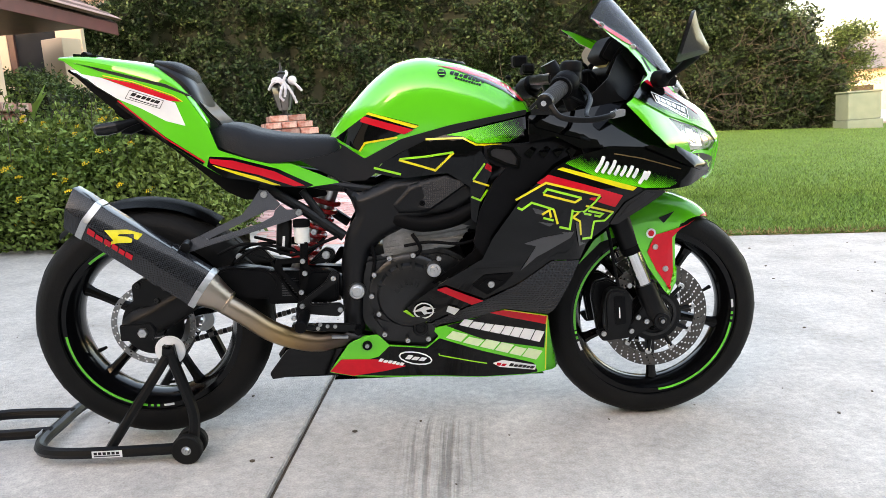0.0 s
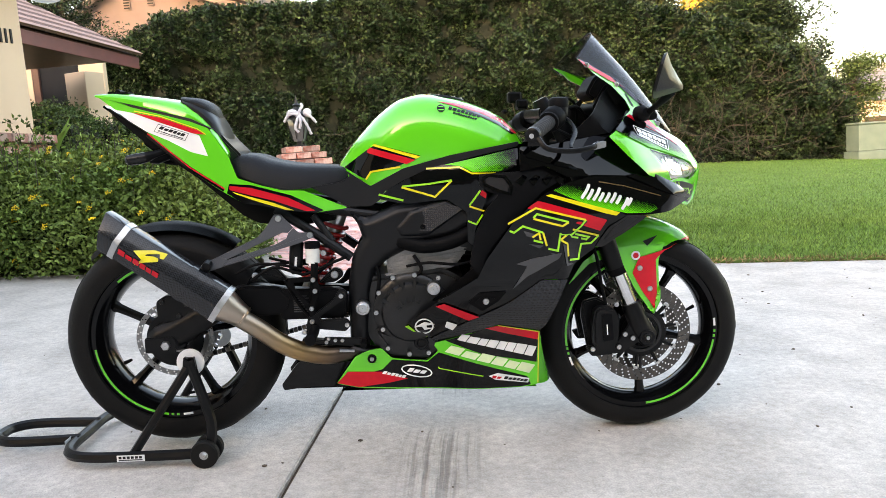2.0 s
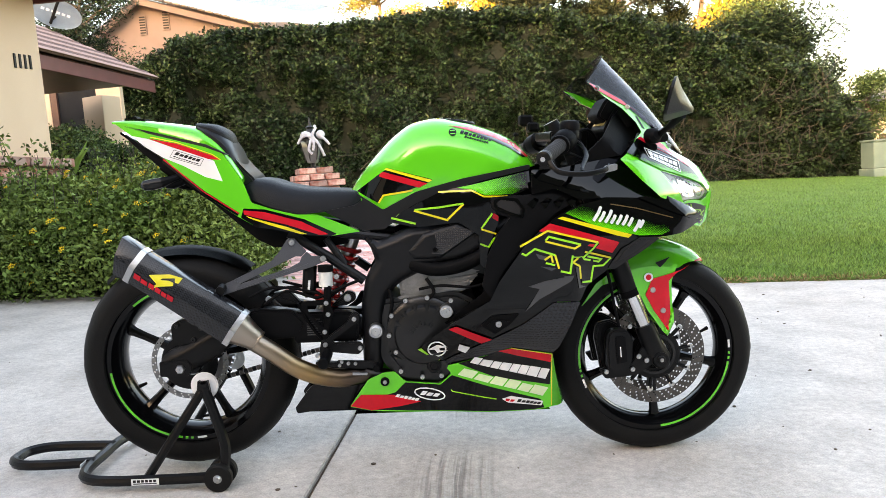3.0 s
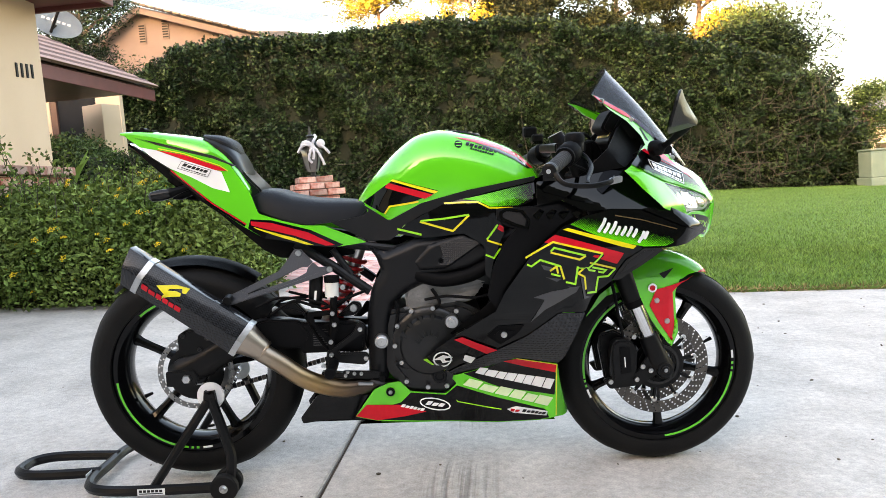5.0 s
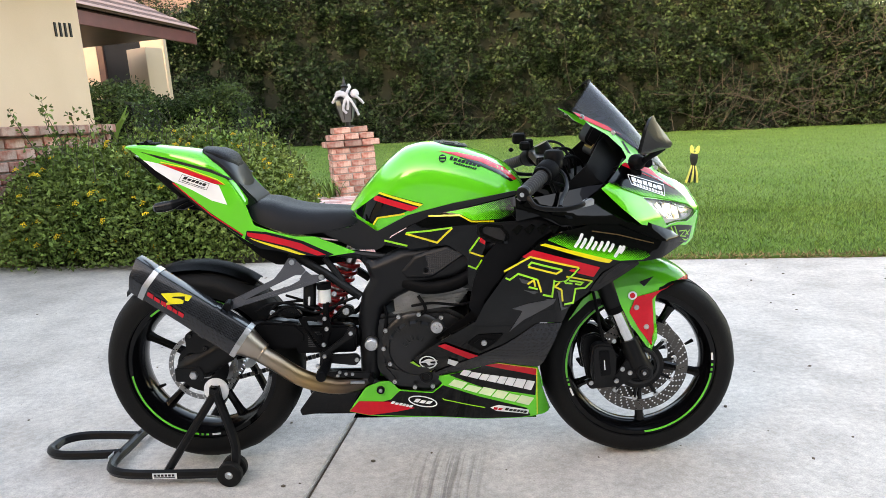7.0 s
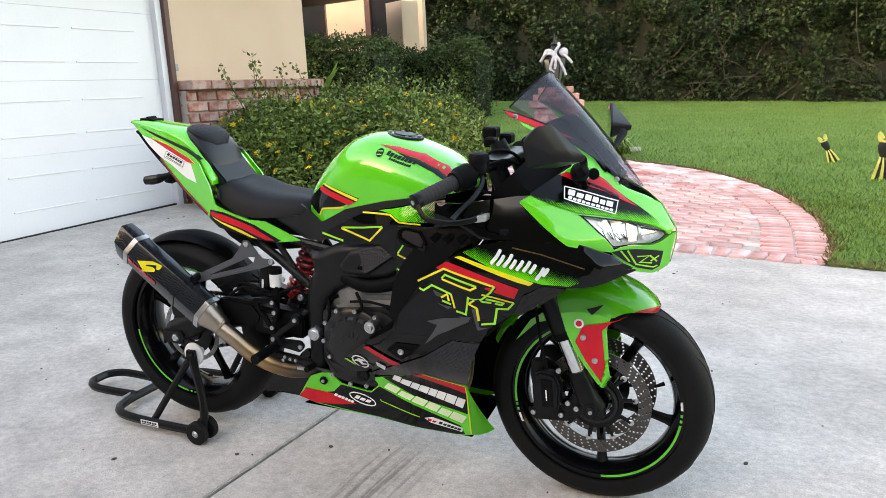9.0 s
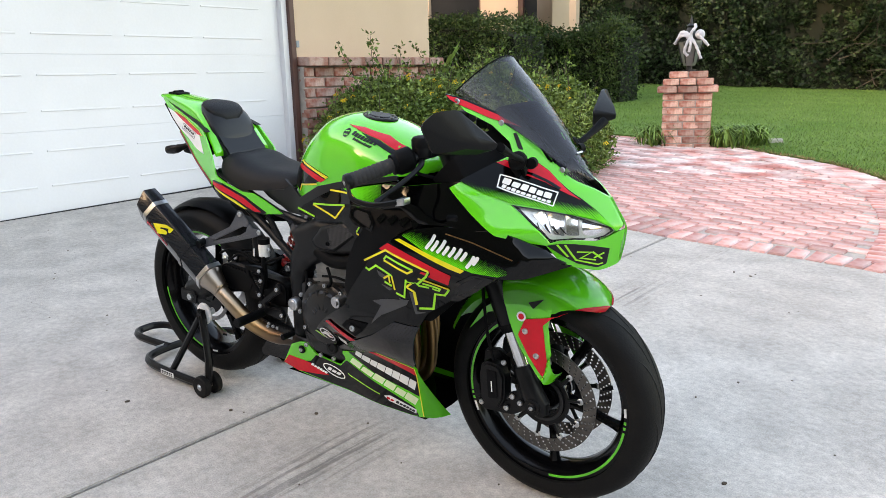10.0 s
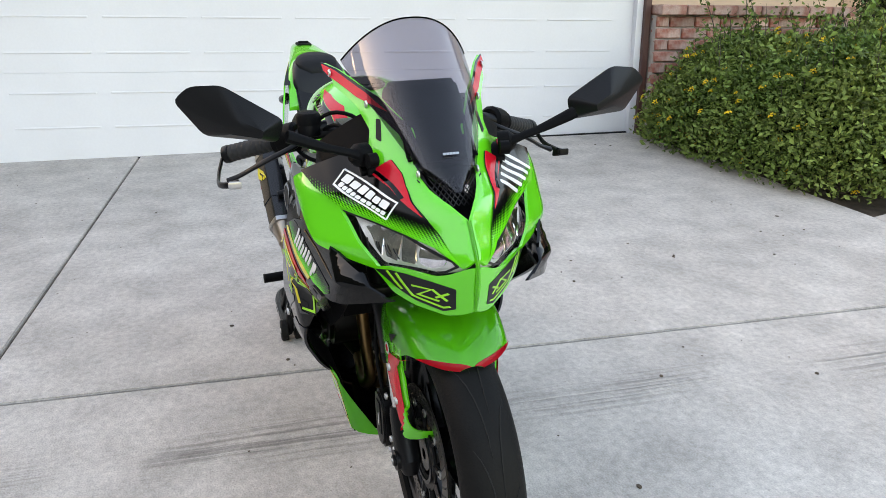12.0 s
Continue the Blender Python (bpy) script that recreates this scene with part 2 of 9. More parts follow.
def join(bm, b, m=None):
    at = {}
    for v in b.verts:
        at[v] = bm.verts.new(m @ v.co if m is not None else v.co)
    for f in b.faces:
        try:
            bm.faces.new([at[v] for v in f.verts])
        except ValueError:
            pass
    b.free()


def tube(bm, pts, r, n=10, close=False, flat=1.0):
    """A round bar along points; r is one radius or one per point."""
    pts = [Vector(p) for p in pts]
    rs = r if isinstance(r, (list, tuple)) else [r] * len(pts)
    rings, side = [], None
    for i, p in enumerate(pts):
        a = pts[i - 1] if i else (pts[-1] if close else p)
        b = pts[(i + 1) % len(pts)] if i < len(pts) - 1 or close else p
        d = (b - a).normalized()
        if side is None:
            side = d.cross(Vector((0, 1, 0)) if abs(d.y) < 0.9 else Vector((1, 0, 0))).normalized()
        else:
            side = (side - d * side.dot(d)).normalized()
        up = d.cross(side)
        rings.append([bm.verts.new(p + (side * math.cos(k * math.tau / n) + up * math.sin(k * math.tau / n) * flat) * rs[i]) for k in range(n)])
    for i in range(len(rings) - (0 if close else 1)):
        A, B = rings[i], rings[(i + 1) % len(rings)]
        for k in range(n):
            bm.faces.new((A[k], A[(k + 1) % n], B[(k + 1) % n], B[k]))
    if not close:
        bm.faces.new(rings[0])
        bm.faces.new(rings[-1][::-1])
    return bm


def curve(pts, k=6, close=False):
    """Points on a smooth line through pts."""
    pts = [Vector(p) for p in pts]
    n, out = len(pts), []
    for i in range(n if close else n - 1):
        p0, p1, p2, p3 = ((pts[(i + j) % n] for j in (-1, 0, 1, 2)) if close else (pts[max(0, min(n - 1, i + j))] for j in (-1, 0, 1, 2)))
        for s in range(k):
            t = s / k
            out.append(0.5 * (2 * p1 + (p2 - p0) * t + (2 * p0 - 5 * p1 + 4 * p2 - p3) * t * t + (3 * p1 - p0 - 3 * p2 + p3) * t ** 3))
    if not close:
        out.append(pts[-1])
    return out


def prism(bm, outline, z0, z1, m=None):
    """An outline in x, y, raised from z0 to z1."""
    a = [bm.verts.new(m @ Vector((x, y, z0)) if m is not None else (x, y, z0)) for x, y in outline]
    b = [bm.verts.new(m @ Vector((x, y, z1)) if m is not None else (x, y, z1)) for x, y in outline]
    n = len(a)
    bm.faces.new(a[::-1])
    bm.faces.new(b)
    for i in range(n):
        bm.faces.new((a[i], a[(i + 1) % n], b[(i + 1) % n], b[i]))
    return bm


def inside(x, y, poly):
    hit = False
    for (x1, y1), (x2, y2) in zip(poly, poly[1:] + poly[:1]):
        if (y1 > y) != (y2 > y) and x < (x2 - x1) * (y - y1) / (y2 - y1) + x1:
            hit = not hit
    return hit


def leaves(name, spots, size, material, parent=None, seed=1, m=None, narrow=0.5, up=0.3):
    """Many small folded leaves at the spots, as one mesh."""
    rng = np.random.default_rng(seed)
    P = np.asarray(spots, dtype=np.float64)
    n = len(P)
    d = rng.normal(size=(n, 3))
    d[:, 2] = d[:, 2] * 0.7 + up
    d /= np.linalg.norm(d, axis=1)[:, None]
    w = np.cross(d, rng.normal(size=(n, 3)))
    w /= np.linalg.norm(w, axis=1)[:, None]
    L = size * rng.uniform(0.6, 1.3, n)[:, None]
    nrm = np.cross(d, w)
    V = np.stack([P, P + d * L * 0.5 + w * L * narrow * 0.5 + nrm * L * 0.12, P + d * L, P + d * L * 0.5 - w * L * narrow * 0.5 + nrm * L * 0.12], axis=1).reshape(-1, 3)
    me = bpy.data.meshes.new(name)
    me.vertices.add(4 * n)
    me.vertices.foreach_set("co", V.ravel())
    me.loops.add(6 * n)
    base = 4 * np.arange(n)[:, None]
    me.loops.foreach_set("vertex_index", (base + np.array([[0, 1, 2, 0, 2, 3]])).ravel())
    me.polygons.add(2 * n)
    me.polygons.foreach_set("loop_start", 3 * np.arange(2 * n))
    me.materials.append(material)
    me.update()
    me.validate()
    ob = new(name, me)
    ob.parent = parent
    if m is not None:
        ob.matrix_basis = m
    return ob


# ---- ground, driveway and lawn, in the driveway's frame ----
def ground_sheet():
    """One sheet to the horizon: level with the driveway near it, levelling out far off."""
    steps = [-900, -300, -120, -60, -34, -24, -16, -10, -6, -3, 0, 3, 6, 10, 16, 24, 34, 60, 120, 300, 900]
    verts, faces, n = [], [], len(steps)
    for y in steps:
        for x in steps:
            near = SLOPE @ Vector((max(-34, min(34, x)), max(-34, min(34, y)), -0.06))
            verts.append((x, y, near.z))
    for j in range(n - 1):
        for i in range(n - 1):
            faces.append((j * n + i, j * n + i + 1, (j + 1) * n + i + 1, (j + 1) * n + i))
    return tagged(part("ground", mesh_from("ground", verts, faces, M["soil"])), "bare dark soil under lawn and driveway", "ground", kind="structure")


ground_sheet()


def joint_x(y):
    return -0.288 + 0.088 * y


def cross_y(x):
    return -1.246 - 0.088 * x


def driveway():
    root = thing("driveway", "pale grey concrete driveway with cut joints and rake marks", "driveway", SLOPE, kind="structure")
    g = 0.007
    far = 2.80
    edge_r = [(12.0, 2.42), (6.0, 2.48), (3.1, 2.64), (1.39, 2.775), (0.79, 2.81), (joint_x(2.85) + g, 2.86)]
    quads = (
        [(joint_x(-9) + g, -9), (12, -9), (12, cross_y(12) - g), (joint_x(cross_y(-0.4)) + g, cross_y(-0.4) - g)],
        [(joint_x(cross_y(-0.4)) + g, cross_y(-0.4) + g), (12, cross_y(12) + g)] + edge_r,
        [(-4.6, -9), (joint_x(-9) - g, -9), (joint_x(cross_y(-0.4)) - g, cross_y(-0.4) - g), (-4.3, cross_y(-4.3) - g)],
        [(-4.2, cross_y(-4.2) + g), (joint_x(cross_y(-0.4)) - g, cross_y(-0.4) + g), (joint_x(2.86) - g, 2.86), (-0.75, 3.0), (-1.08, 3.06), (-2.1, 3.13), (-3.74, 3.21)],
    )
    for q in quads:
        bm = bmesh.new()
        prism(bm, q, -0.09, 0.0)
        bmesh.ops.recalc_face_normals(bm, faces=bm.faces)
        top = [e for e in bm.edges if all(v.co.z > -0.01 for v in e.verts)]
        bmesh.ops.bevel(bm, geom=top, offset=0.004, segments=2, affect="EDGES")
        part("slab", bm, M["concrete"], root, smooth=False)
    bm = bmesh.new()
    box(bm, (-4.4, -9, -0.1), (12, 2.6, -0.016))
    part("joint_filler", bm, M["soil"], root)
    return root


driveway()
PATH_EDGE = [(-1.08, 3.07), (-0.75, 3.01), (0.0, 2.86), (0.79, 2.82), (1.385, 2.785), (1.45, 3.3), (1.40, 4.15), (1.16, 5.18), (0.80, 5.95), (0.31, 6.6), (-0.3, 7.0), (-0.96, 7.45),
             (-1.4, 7.62), (-3.0, 7.75), (-6.5, 8.3), (-6.5, 6.6), (-3.4, 6.6), (-2.3, 5.6), (-1.55, 4.55), (-1.2, 3.6)]


def lawn():
    edge = [(1.41, 2.785), (3.1, 2.65), (6, 2.49), (12, 2.43), (30, 2.3), (30, 23), (-9, 23), (-9, 9.2), (-3.0, 7.85), (-1.9, 7.75), (-0.96, 7.5), (-0.3, 7.05), (0.34, 6.64), (0.83, 5.98), (1.19, 5.2), (1.43, 4.16), (1.48, 3.3)]
    bm = bmesh.new()
    prism(bm, edge, -0.05, 0.015)
    sheet = tagged(part("lawn", bm, M["turf"], None, m=SLOPE, smooth=False), "mown green lawn beside the driveway", "lawn", kind="structure")
    rng = np.random.default_rng(4)
    spots = []
    bands = ((2.3, 4.6, 95000), (4.6, 22.5, 230000))
    for y0, y1, count in bands:
        y = y0 + (y1 - y0) * rng.uniform(0, 1, count) ** (1.0 if y1 < 5 else 1.7)
        x = rng.uniform(-7, 7 + 9 * np.clip((y - 5) / 6, 0, 1), count)
        spots += [(a, b, 0.012) for a, b in zip(x, y) if inside(a, b, edge)]
    P = np.array(spots)
    size = 0.038
    blades = leaves("grass", P, size, M["grass"], seed=5, m=SLOPE, narrow=0.14, up=1.6)
    tagged(blades, "short green grass blades on the lawn", "grass", kind="stuff")
    # ragged dry fringe along the driveway and the brick path
    fr = []
    for (xa, ya), (xb, yb) in zip(edge[:4], edge[1:5]):
        for k in range(int(700 * min(8, math.hypot(xb - xa, yb - ya)))):
            t = rng.uniform()
            fr.append((xa + (xb - xa) * t, ya + (yb - ya) * t + rng.normal() * 0.022 + 0.02, 0.002))
    for (xa, ya), (xb, yb) in zip(edge[9:], edge[10:] + edge[:1]):
        for k in range(int(420 * math.hypot(xb - xa, yb - ya))):
            t = rng.uniform()
            fr.append((xa + (xb - xa) * t + rng.normal() * 0.02, ya + (yb - ya) * t + rng.normal() * 0.02, 0.002))
    tagged(leaves("dry_grass", fr, 0.045, M["dry_grass"], seed=6, m=SLOPE, narrow=0.16, up=0.5), "dry straw fringe along the lawn edge", "grass", kind="stuff")


lawn()


# ---- the house with its garage ----
HOUSE = Matrix.Translation(SLOPE @ Vector((-3.70, 3.17, 0))) @ pose(0, 0, 0, 0, 0, -4.3)


def W(x, y, z=0.0, turn=0.0):
    """An upright pose over a spot of the driveway's frame."""
    return Matrix.Translation(SLOPE @ Vector((x, y, z))) @ pose(0, 0, 0, 0, 0, turn)


def garage():
    door = thing("garage_door", "white sectional garage door with embossed panels, closed", "garage door", HOUSE)
    for k in range(4):
        z0 = 0.02 + k * 0.535
        bm = bmesh.new()
        box(bm, (-0.13, -5.68, z0 if k else -0.45), (-0.08, -0.045, z0 + 0.534), bevel=0.002)
        sec = part("door_section", bm, M["white_door"], door, smooth=False)
        for j in range(8):
            y0 = -5.58 + j * 0.68
            bm = bmesh.new()
            for a, b in (((y0, z0 + 0.135), (y0 + 0.58, z0 + 0.147)), ((y0, z0 + 0.385), (y0 + 0.58, z0 + 0.397))):
                box(bm, (-0.082, a[0], a[1]), (-0.0735, b[0], b[1]), bevel=0.002)
            part("embossed_panel", bm, M["white_door"], sec, smooth=False)
    bm = bmesh.new()
    box(bm, (-0.078, -5.68, -0.06), (-0.045, -0.045, 0.014), m=pose(0, 0, 0, 1.16, 0, 0), bevel=0.004)
    part("bottom_seal", bm, M["bars_dark"], door)
    for name, lo, hi in (("trim", (-0.16, 0.012, -0.05), (0.02, 0.068, 2.45)), ("trim", (-0.16, -5.8, -0.5), (0.02, -5.7, 2.45)), ("trim", (-0.16, -5.8, 2.2), (0.015, -0.003, 2.33))):
        bm = bmesh.new()
        box(bm, lo, hi, bevel=0.004)
        tagged(part(name, bm, M["brown_trim"], None, m=HOUSE, smooth=False), "dark brown painted wooden garage door trim", "trim", kind="structure")
    bm = bmesh.new()
    box(bm, (-0.1, -0.045, -0.05), (-0.02, 0.0115, 2.2))
    tagged(part("door_stop", bm, M["white_door"], None, m=HOUSE), "white door stop beside the brown trim", "trim", kind="structure")
    for lo, hi in (((-0.35, 0.070, -0.3), (-0.055, 1.98, 2.65)), ((-0.35, -5.2, 2.335), (-0.03, 0.0, 2.65)), ((-0.35, -7.5, -0.6), (-0.03, -5.805, 2.65))):
        bm = bmesh.new()
        box(bm, lo, hi)
        tagged(part("wall_garage", bm, M["stucco"], None, m=HOUSE), "smooth peach stucco house wall", "wall", kind="structure")
    bm = bmesh.new()
    box(bm, (-9, 1.73, -0.3), (-0.36, 1.978, 2.65))
    box(bm, (-9.2, -7.5, -0.5), (-9.0, 1.978, 2.65))
    tagged(part("wall_side", bm, M["stucco"], None, m=HOUSE), "peach stucco side wall of the garage", "wall", kind="structure")
    # low roof with a maroon fascia
    bm = bmesh.new()
    eaves = [(0.62, -8.0), (0.62, 2.20), (-9.5, 2.20), (-9.5, -8.0)]
    ring = [bm.verts.new((x, y, 2.86)) for x, y in eaves]
    low = [bm.verts.new((x, y, 2.82)) for x, y in eaves]
    r1, r2 = bm.verts.new((-4.4, -3.6, 4.6)), bm.verts.new((-4.4, -2.0, 4.6))
    bm.faces.new(low)
    for i in range(4):
        bm.faces.new((low[i], low[(i + 1) % 4], ring[(i + 1) % 4], ring[i]))
    bm.faces.new((ring[0], ring[1], r2, r1))
    bm.faces.new((ring[1], ring[2], r2))
    bm.faces.new((ring[2], ring[3], r1, r2))
    bm.faces.new((ring[3], ring[0], r1))
    tagged(part("roof_garage", bm, M["rooftile"], None, m=HOUSE, smooth=False), "brown tiled hip roof over the garage", "roof", kind="structure")
    bm = bmesh.new()
    box(bm, (0.575, -8.0, 2.61), (0.618, 2.20, 2.818), bevel=0.004)
    box(bm, (-9.4, 2.155, 2.61), (0.57, 2.198, 2.818), bevel=0.004)
    box(bm, (-9.0, -7.9, 2.655), (0.573, 2.15, 2.675))
    tagged(part("fascia", bm, M["fascia"], None, m=HOUSE, smooth=False), "maroon painted fascia and soffit of the garage roof", "trim", kind="structure")
    # house number as plain bars
    for k in range(4):
        bm = bmesh.new()
        box(bm, (-0.054, 1.56 + k * 0.078, 1.90 + k * 0.006), (-0.044, 1.592 + k * 0.078, 2.03 + k * 0.006), bevel=0.003)
        tagged(part("house_number_bar", bm, M["bars_dark"], None, m=HOUSE), "dark metal bar fixed to the stucco wall", "house number", group="house number bars")
    bm = bmesh.new()
    box(bm, (-0.055, 0.12, 1.16), (-0.04, 0.155, 1.22), bevel=0.004)
    tagged(part("wall_vent", bm, M["dish"], None, m=HOUSE), "small grey metal outlet cover on the wall", "vent")


garage()


def brick_mesh(name, l, d, h, seed):
    """One worn brick, its corners a little uneven."""
    rng = random.Random(seed)
    bm = bmesh.new()
    box(bm, (-l / 2, -d / 2, 0), (l / 2, d / 2, h), bevel=0.007)
    for v in bm.verts:
        v.co += Vector((rng.uniform(-1, 1), rng.uniform(-1, 1), rng.uniform(-1, 1))) * 0.0025
    me = bpy.data.meshes.new(name)
    bm.to_mesh(me)
    bm.free()
    me.materials.append(M["brick"])
    return me


def planter_wall():
    root = thing("brick_planter_wall", "low weathered red brick wall with a projecting brick cap", "brick wall", HOUSE)
    bm = bmesh.new()
    box(bm, (-0.053, 0.080, -0.2), (0.085, 1.93, 0.985))
    part("mortar_core", bm, M["mortar"], root, "grey mortar behind the bricks", smooth=False)
    long_, cap = [brick_mesh("brick", 0.225, 0.10, 0.080, s) for s in range(4)], [brick_mesh("cap_brick", 0.30, 0.222, 0.078, s + 9) for s in range(3)]
    k = 0
    for row in range(12):
        y = 0.080 - (0.12 if row % 2 else 0)
        while y < 1.95:
            a, b = max(0.080, y), min(1.95, y + 0.225)
            if b - a > 0.05:
                ob = part("brick", long_[k % 4], None, root, m=pose(0.055 + 0.003 * ((k * 7) % 3), (a + b) / 2, -0.135 + row * 0.0935, 0, 0, 90) @ Matrix.Diagonal(((b - a) / 0.225, 1, 1, 1)))
                k += 1
            y += 0.239
    for j in range(8):
        part("cap_brick", cap[j % 3], None, root, m=pose(0.03 + 0.004 * (j % 3), 0.190 + j * 0.2345, 0.992, 0, 1.5, 0.6 * (j % 3 - 1)))


planter_wall()


# ---- lantana bush in front of the wall ----
def bush_height(x, y):
    """Height of the bush over its bed, in the driveway's frame."""
    right = -1.06 - 0.2 * (y - 3.0)
    u, v = (x + 3.79) / (right + 3.79) * 2 - 1, (y - 4.49) / 1.54
    d = (abs(u) ** 4 + abs(v) ** 4) ** 0.25
    if d > 1:
        return 0
    return (0.86 + 0.16 * noise.noise((x * 1.3, y * 1.3, 2)) + 0.10 * noise.noise((x * 4, y * 4, 5))) * (1 - d ** 4) ** 0.5


def lantana():
    root = thing("lantana_bush", "spreading green lantana bush dotted with yellow flowers", "bush", SLOPE)
    rng = random.Random(8)
    spots, blooms = [], []
    while len(spots) < 98000:
        x, y = rng.uniform(-4.05, -0.95), rng.uniform(2.88, 6.1)
        if x < -3.69 + (y - 3.17) * 0.075 + 0.1:
            continue
        h = bush_height(x + 0.05 * rng.gauss(0, 1), y + 0.05 * rng.gauss(0, 1))
        if h <= 0.02:
            continue
        z = h * (1 - abs(rng.gauss(0, 0.16))) if rng.random() < 0.6 else rng.uniform(0.0, h)
        spots.append((x, y, max(0.01, z + 0.02)))
        if len(blooms) < 240 and rng.random() < 0.03 and (z > h * 0.9 or y < 3.25):
            blooms.append((x, y - 0.02, z + 0.045))
    # loose sprays that stand out over the top
    sprays = bmesh.new()
    for k in range(150):
        x, y = rng.uniform(-3.5, -1.15), rng.uniform(3.12, 5.8)
        h = bush_height(x, y)
        if h < 0.3:
            continue
        dx, dy, L = rng.gauss(0, 0.35), rng.gauss(-0.1, 0.3), rng.uniform(0.12, 0.34)
        tube(sprays, [(x, y, h - 0.15), (x + dx * L * 0.5, y + dy * L * 0.5, h + L * 0.5), (x + dx * L, y + dy * L, h + L * 0.8)], [0.004, 0.003, 0.0015], n=4)
        for j in range(22):
            t = rng.random()
            spots.append((x + dx * L * t + rng.gauss(0, 0.025), y + dy * L * t + rng.gauss(0, 0.025), h - 0.1 + (L * 0.8 + 0.1) * t))
    leaves("foliage", spots, 0.042, M["bush_leaf"], root, seed=9, narrow=0.55, up=0.35)
    tagged(part("twiggy_growth", sprays, M["twig"], root), kind="stuff")
    # smooth core under the leaves, its dark colour standing in for shade
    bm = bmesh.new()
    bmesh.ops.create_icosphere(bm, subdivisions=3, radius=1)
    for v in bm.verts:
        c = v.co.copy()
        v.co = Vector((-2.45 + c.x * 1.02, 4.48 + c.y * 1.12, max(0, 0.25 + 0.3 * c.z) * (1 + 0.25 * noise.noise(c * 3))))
    part("inner_shade", bm, M["hedge_core"], root, "near-black core standing in for shade inside the bush")
    fl = bmesh.new()
    for k in range(9):
        a, r = k * 2.4, 0.008 * math.sqrt(k)
        bmesh.ops.create_icosphere(fl, subdivisions=1, radius=0.0062, matrix=Matrix.Translation((r * math.cos(a), r * math.sin(a), 0.004 - r * 0.3)))
    me = bpy.data.meshes.new("flower")
    fl.to_mesh(me)
    fl.free()
    me.materials.append(M["flower"])
    for x, y, z in blooms:
        part("flower", me, None, root, m=pose(x, y, z, rng.uniform(10, 60), rng.uniform(-30, 30), 0))
    # leafy shoots that climb past the wall's coping
    for k, (y, top) in enumerate(((3.62, 1.18), (3.95, 1.27), (4.02, 1.22), (4.42, 1.16), (4.75, 1.18), (4.95, 1.22))):
        x = -3.50 + 0.02 * (k % 3)
        path = curve([(x + 0.25, y, 0.7), (x + 0.05, y + 0.03, 0.98), (x, y + 0.05 * (1 if k % 2 else -1), top)], 4)
        part("shoot", tube(bmesh.new(), path, [0.004] * 5 + [0.003, 0.0025, 0.002, 0.0015], n=5), M["twig"], root)
        tips = []
        for p in path[2:]:
            for j in range(5):
                tips.append((p[0] + rng.gauss(0, 0.025), p[1] + rng.gauss(0, 0.03), p[2] + rng.gauss(0, 0.015)))
        leaves("shoot_leaves", tips, 0.05, M["bush_leaf"], root, seed=90 + k, narrow=0.55, up=0.2)
    # strap-leaved plant at the end of the wall
    plant = thing("strap_leaf_plant", "yellow-green strap leaved plant behind the brick wall", "plant", SLOPE)
    for k in range(3):
        bm = bmesh.new()
        a = -0.5 + k * 0.6
        pts = [(-3.60, 5.35, 0.75), (-3.56 + 0.06 * math.cos(a), 5.35 + 0.05 * math.sin(a), 1.0), (-3.60 + 0.22 * math.cos(a), 5.35 + 0.16 * math.sin(a), 1.08 + 0.07 * k)]
        tube(bm, curve(pts, 4), [0.02] * 4 + [0.022, 0.02, 0.014, 0.008, 0.002], n=6, flat=0.15)
        part("leaf_blade", bm, M["grass"], plant)


lantana()


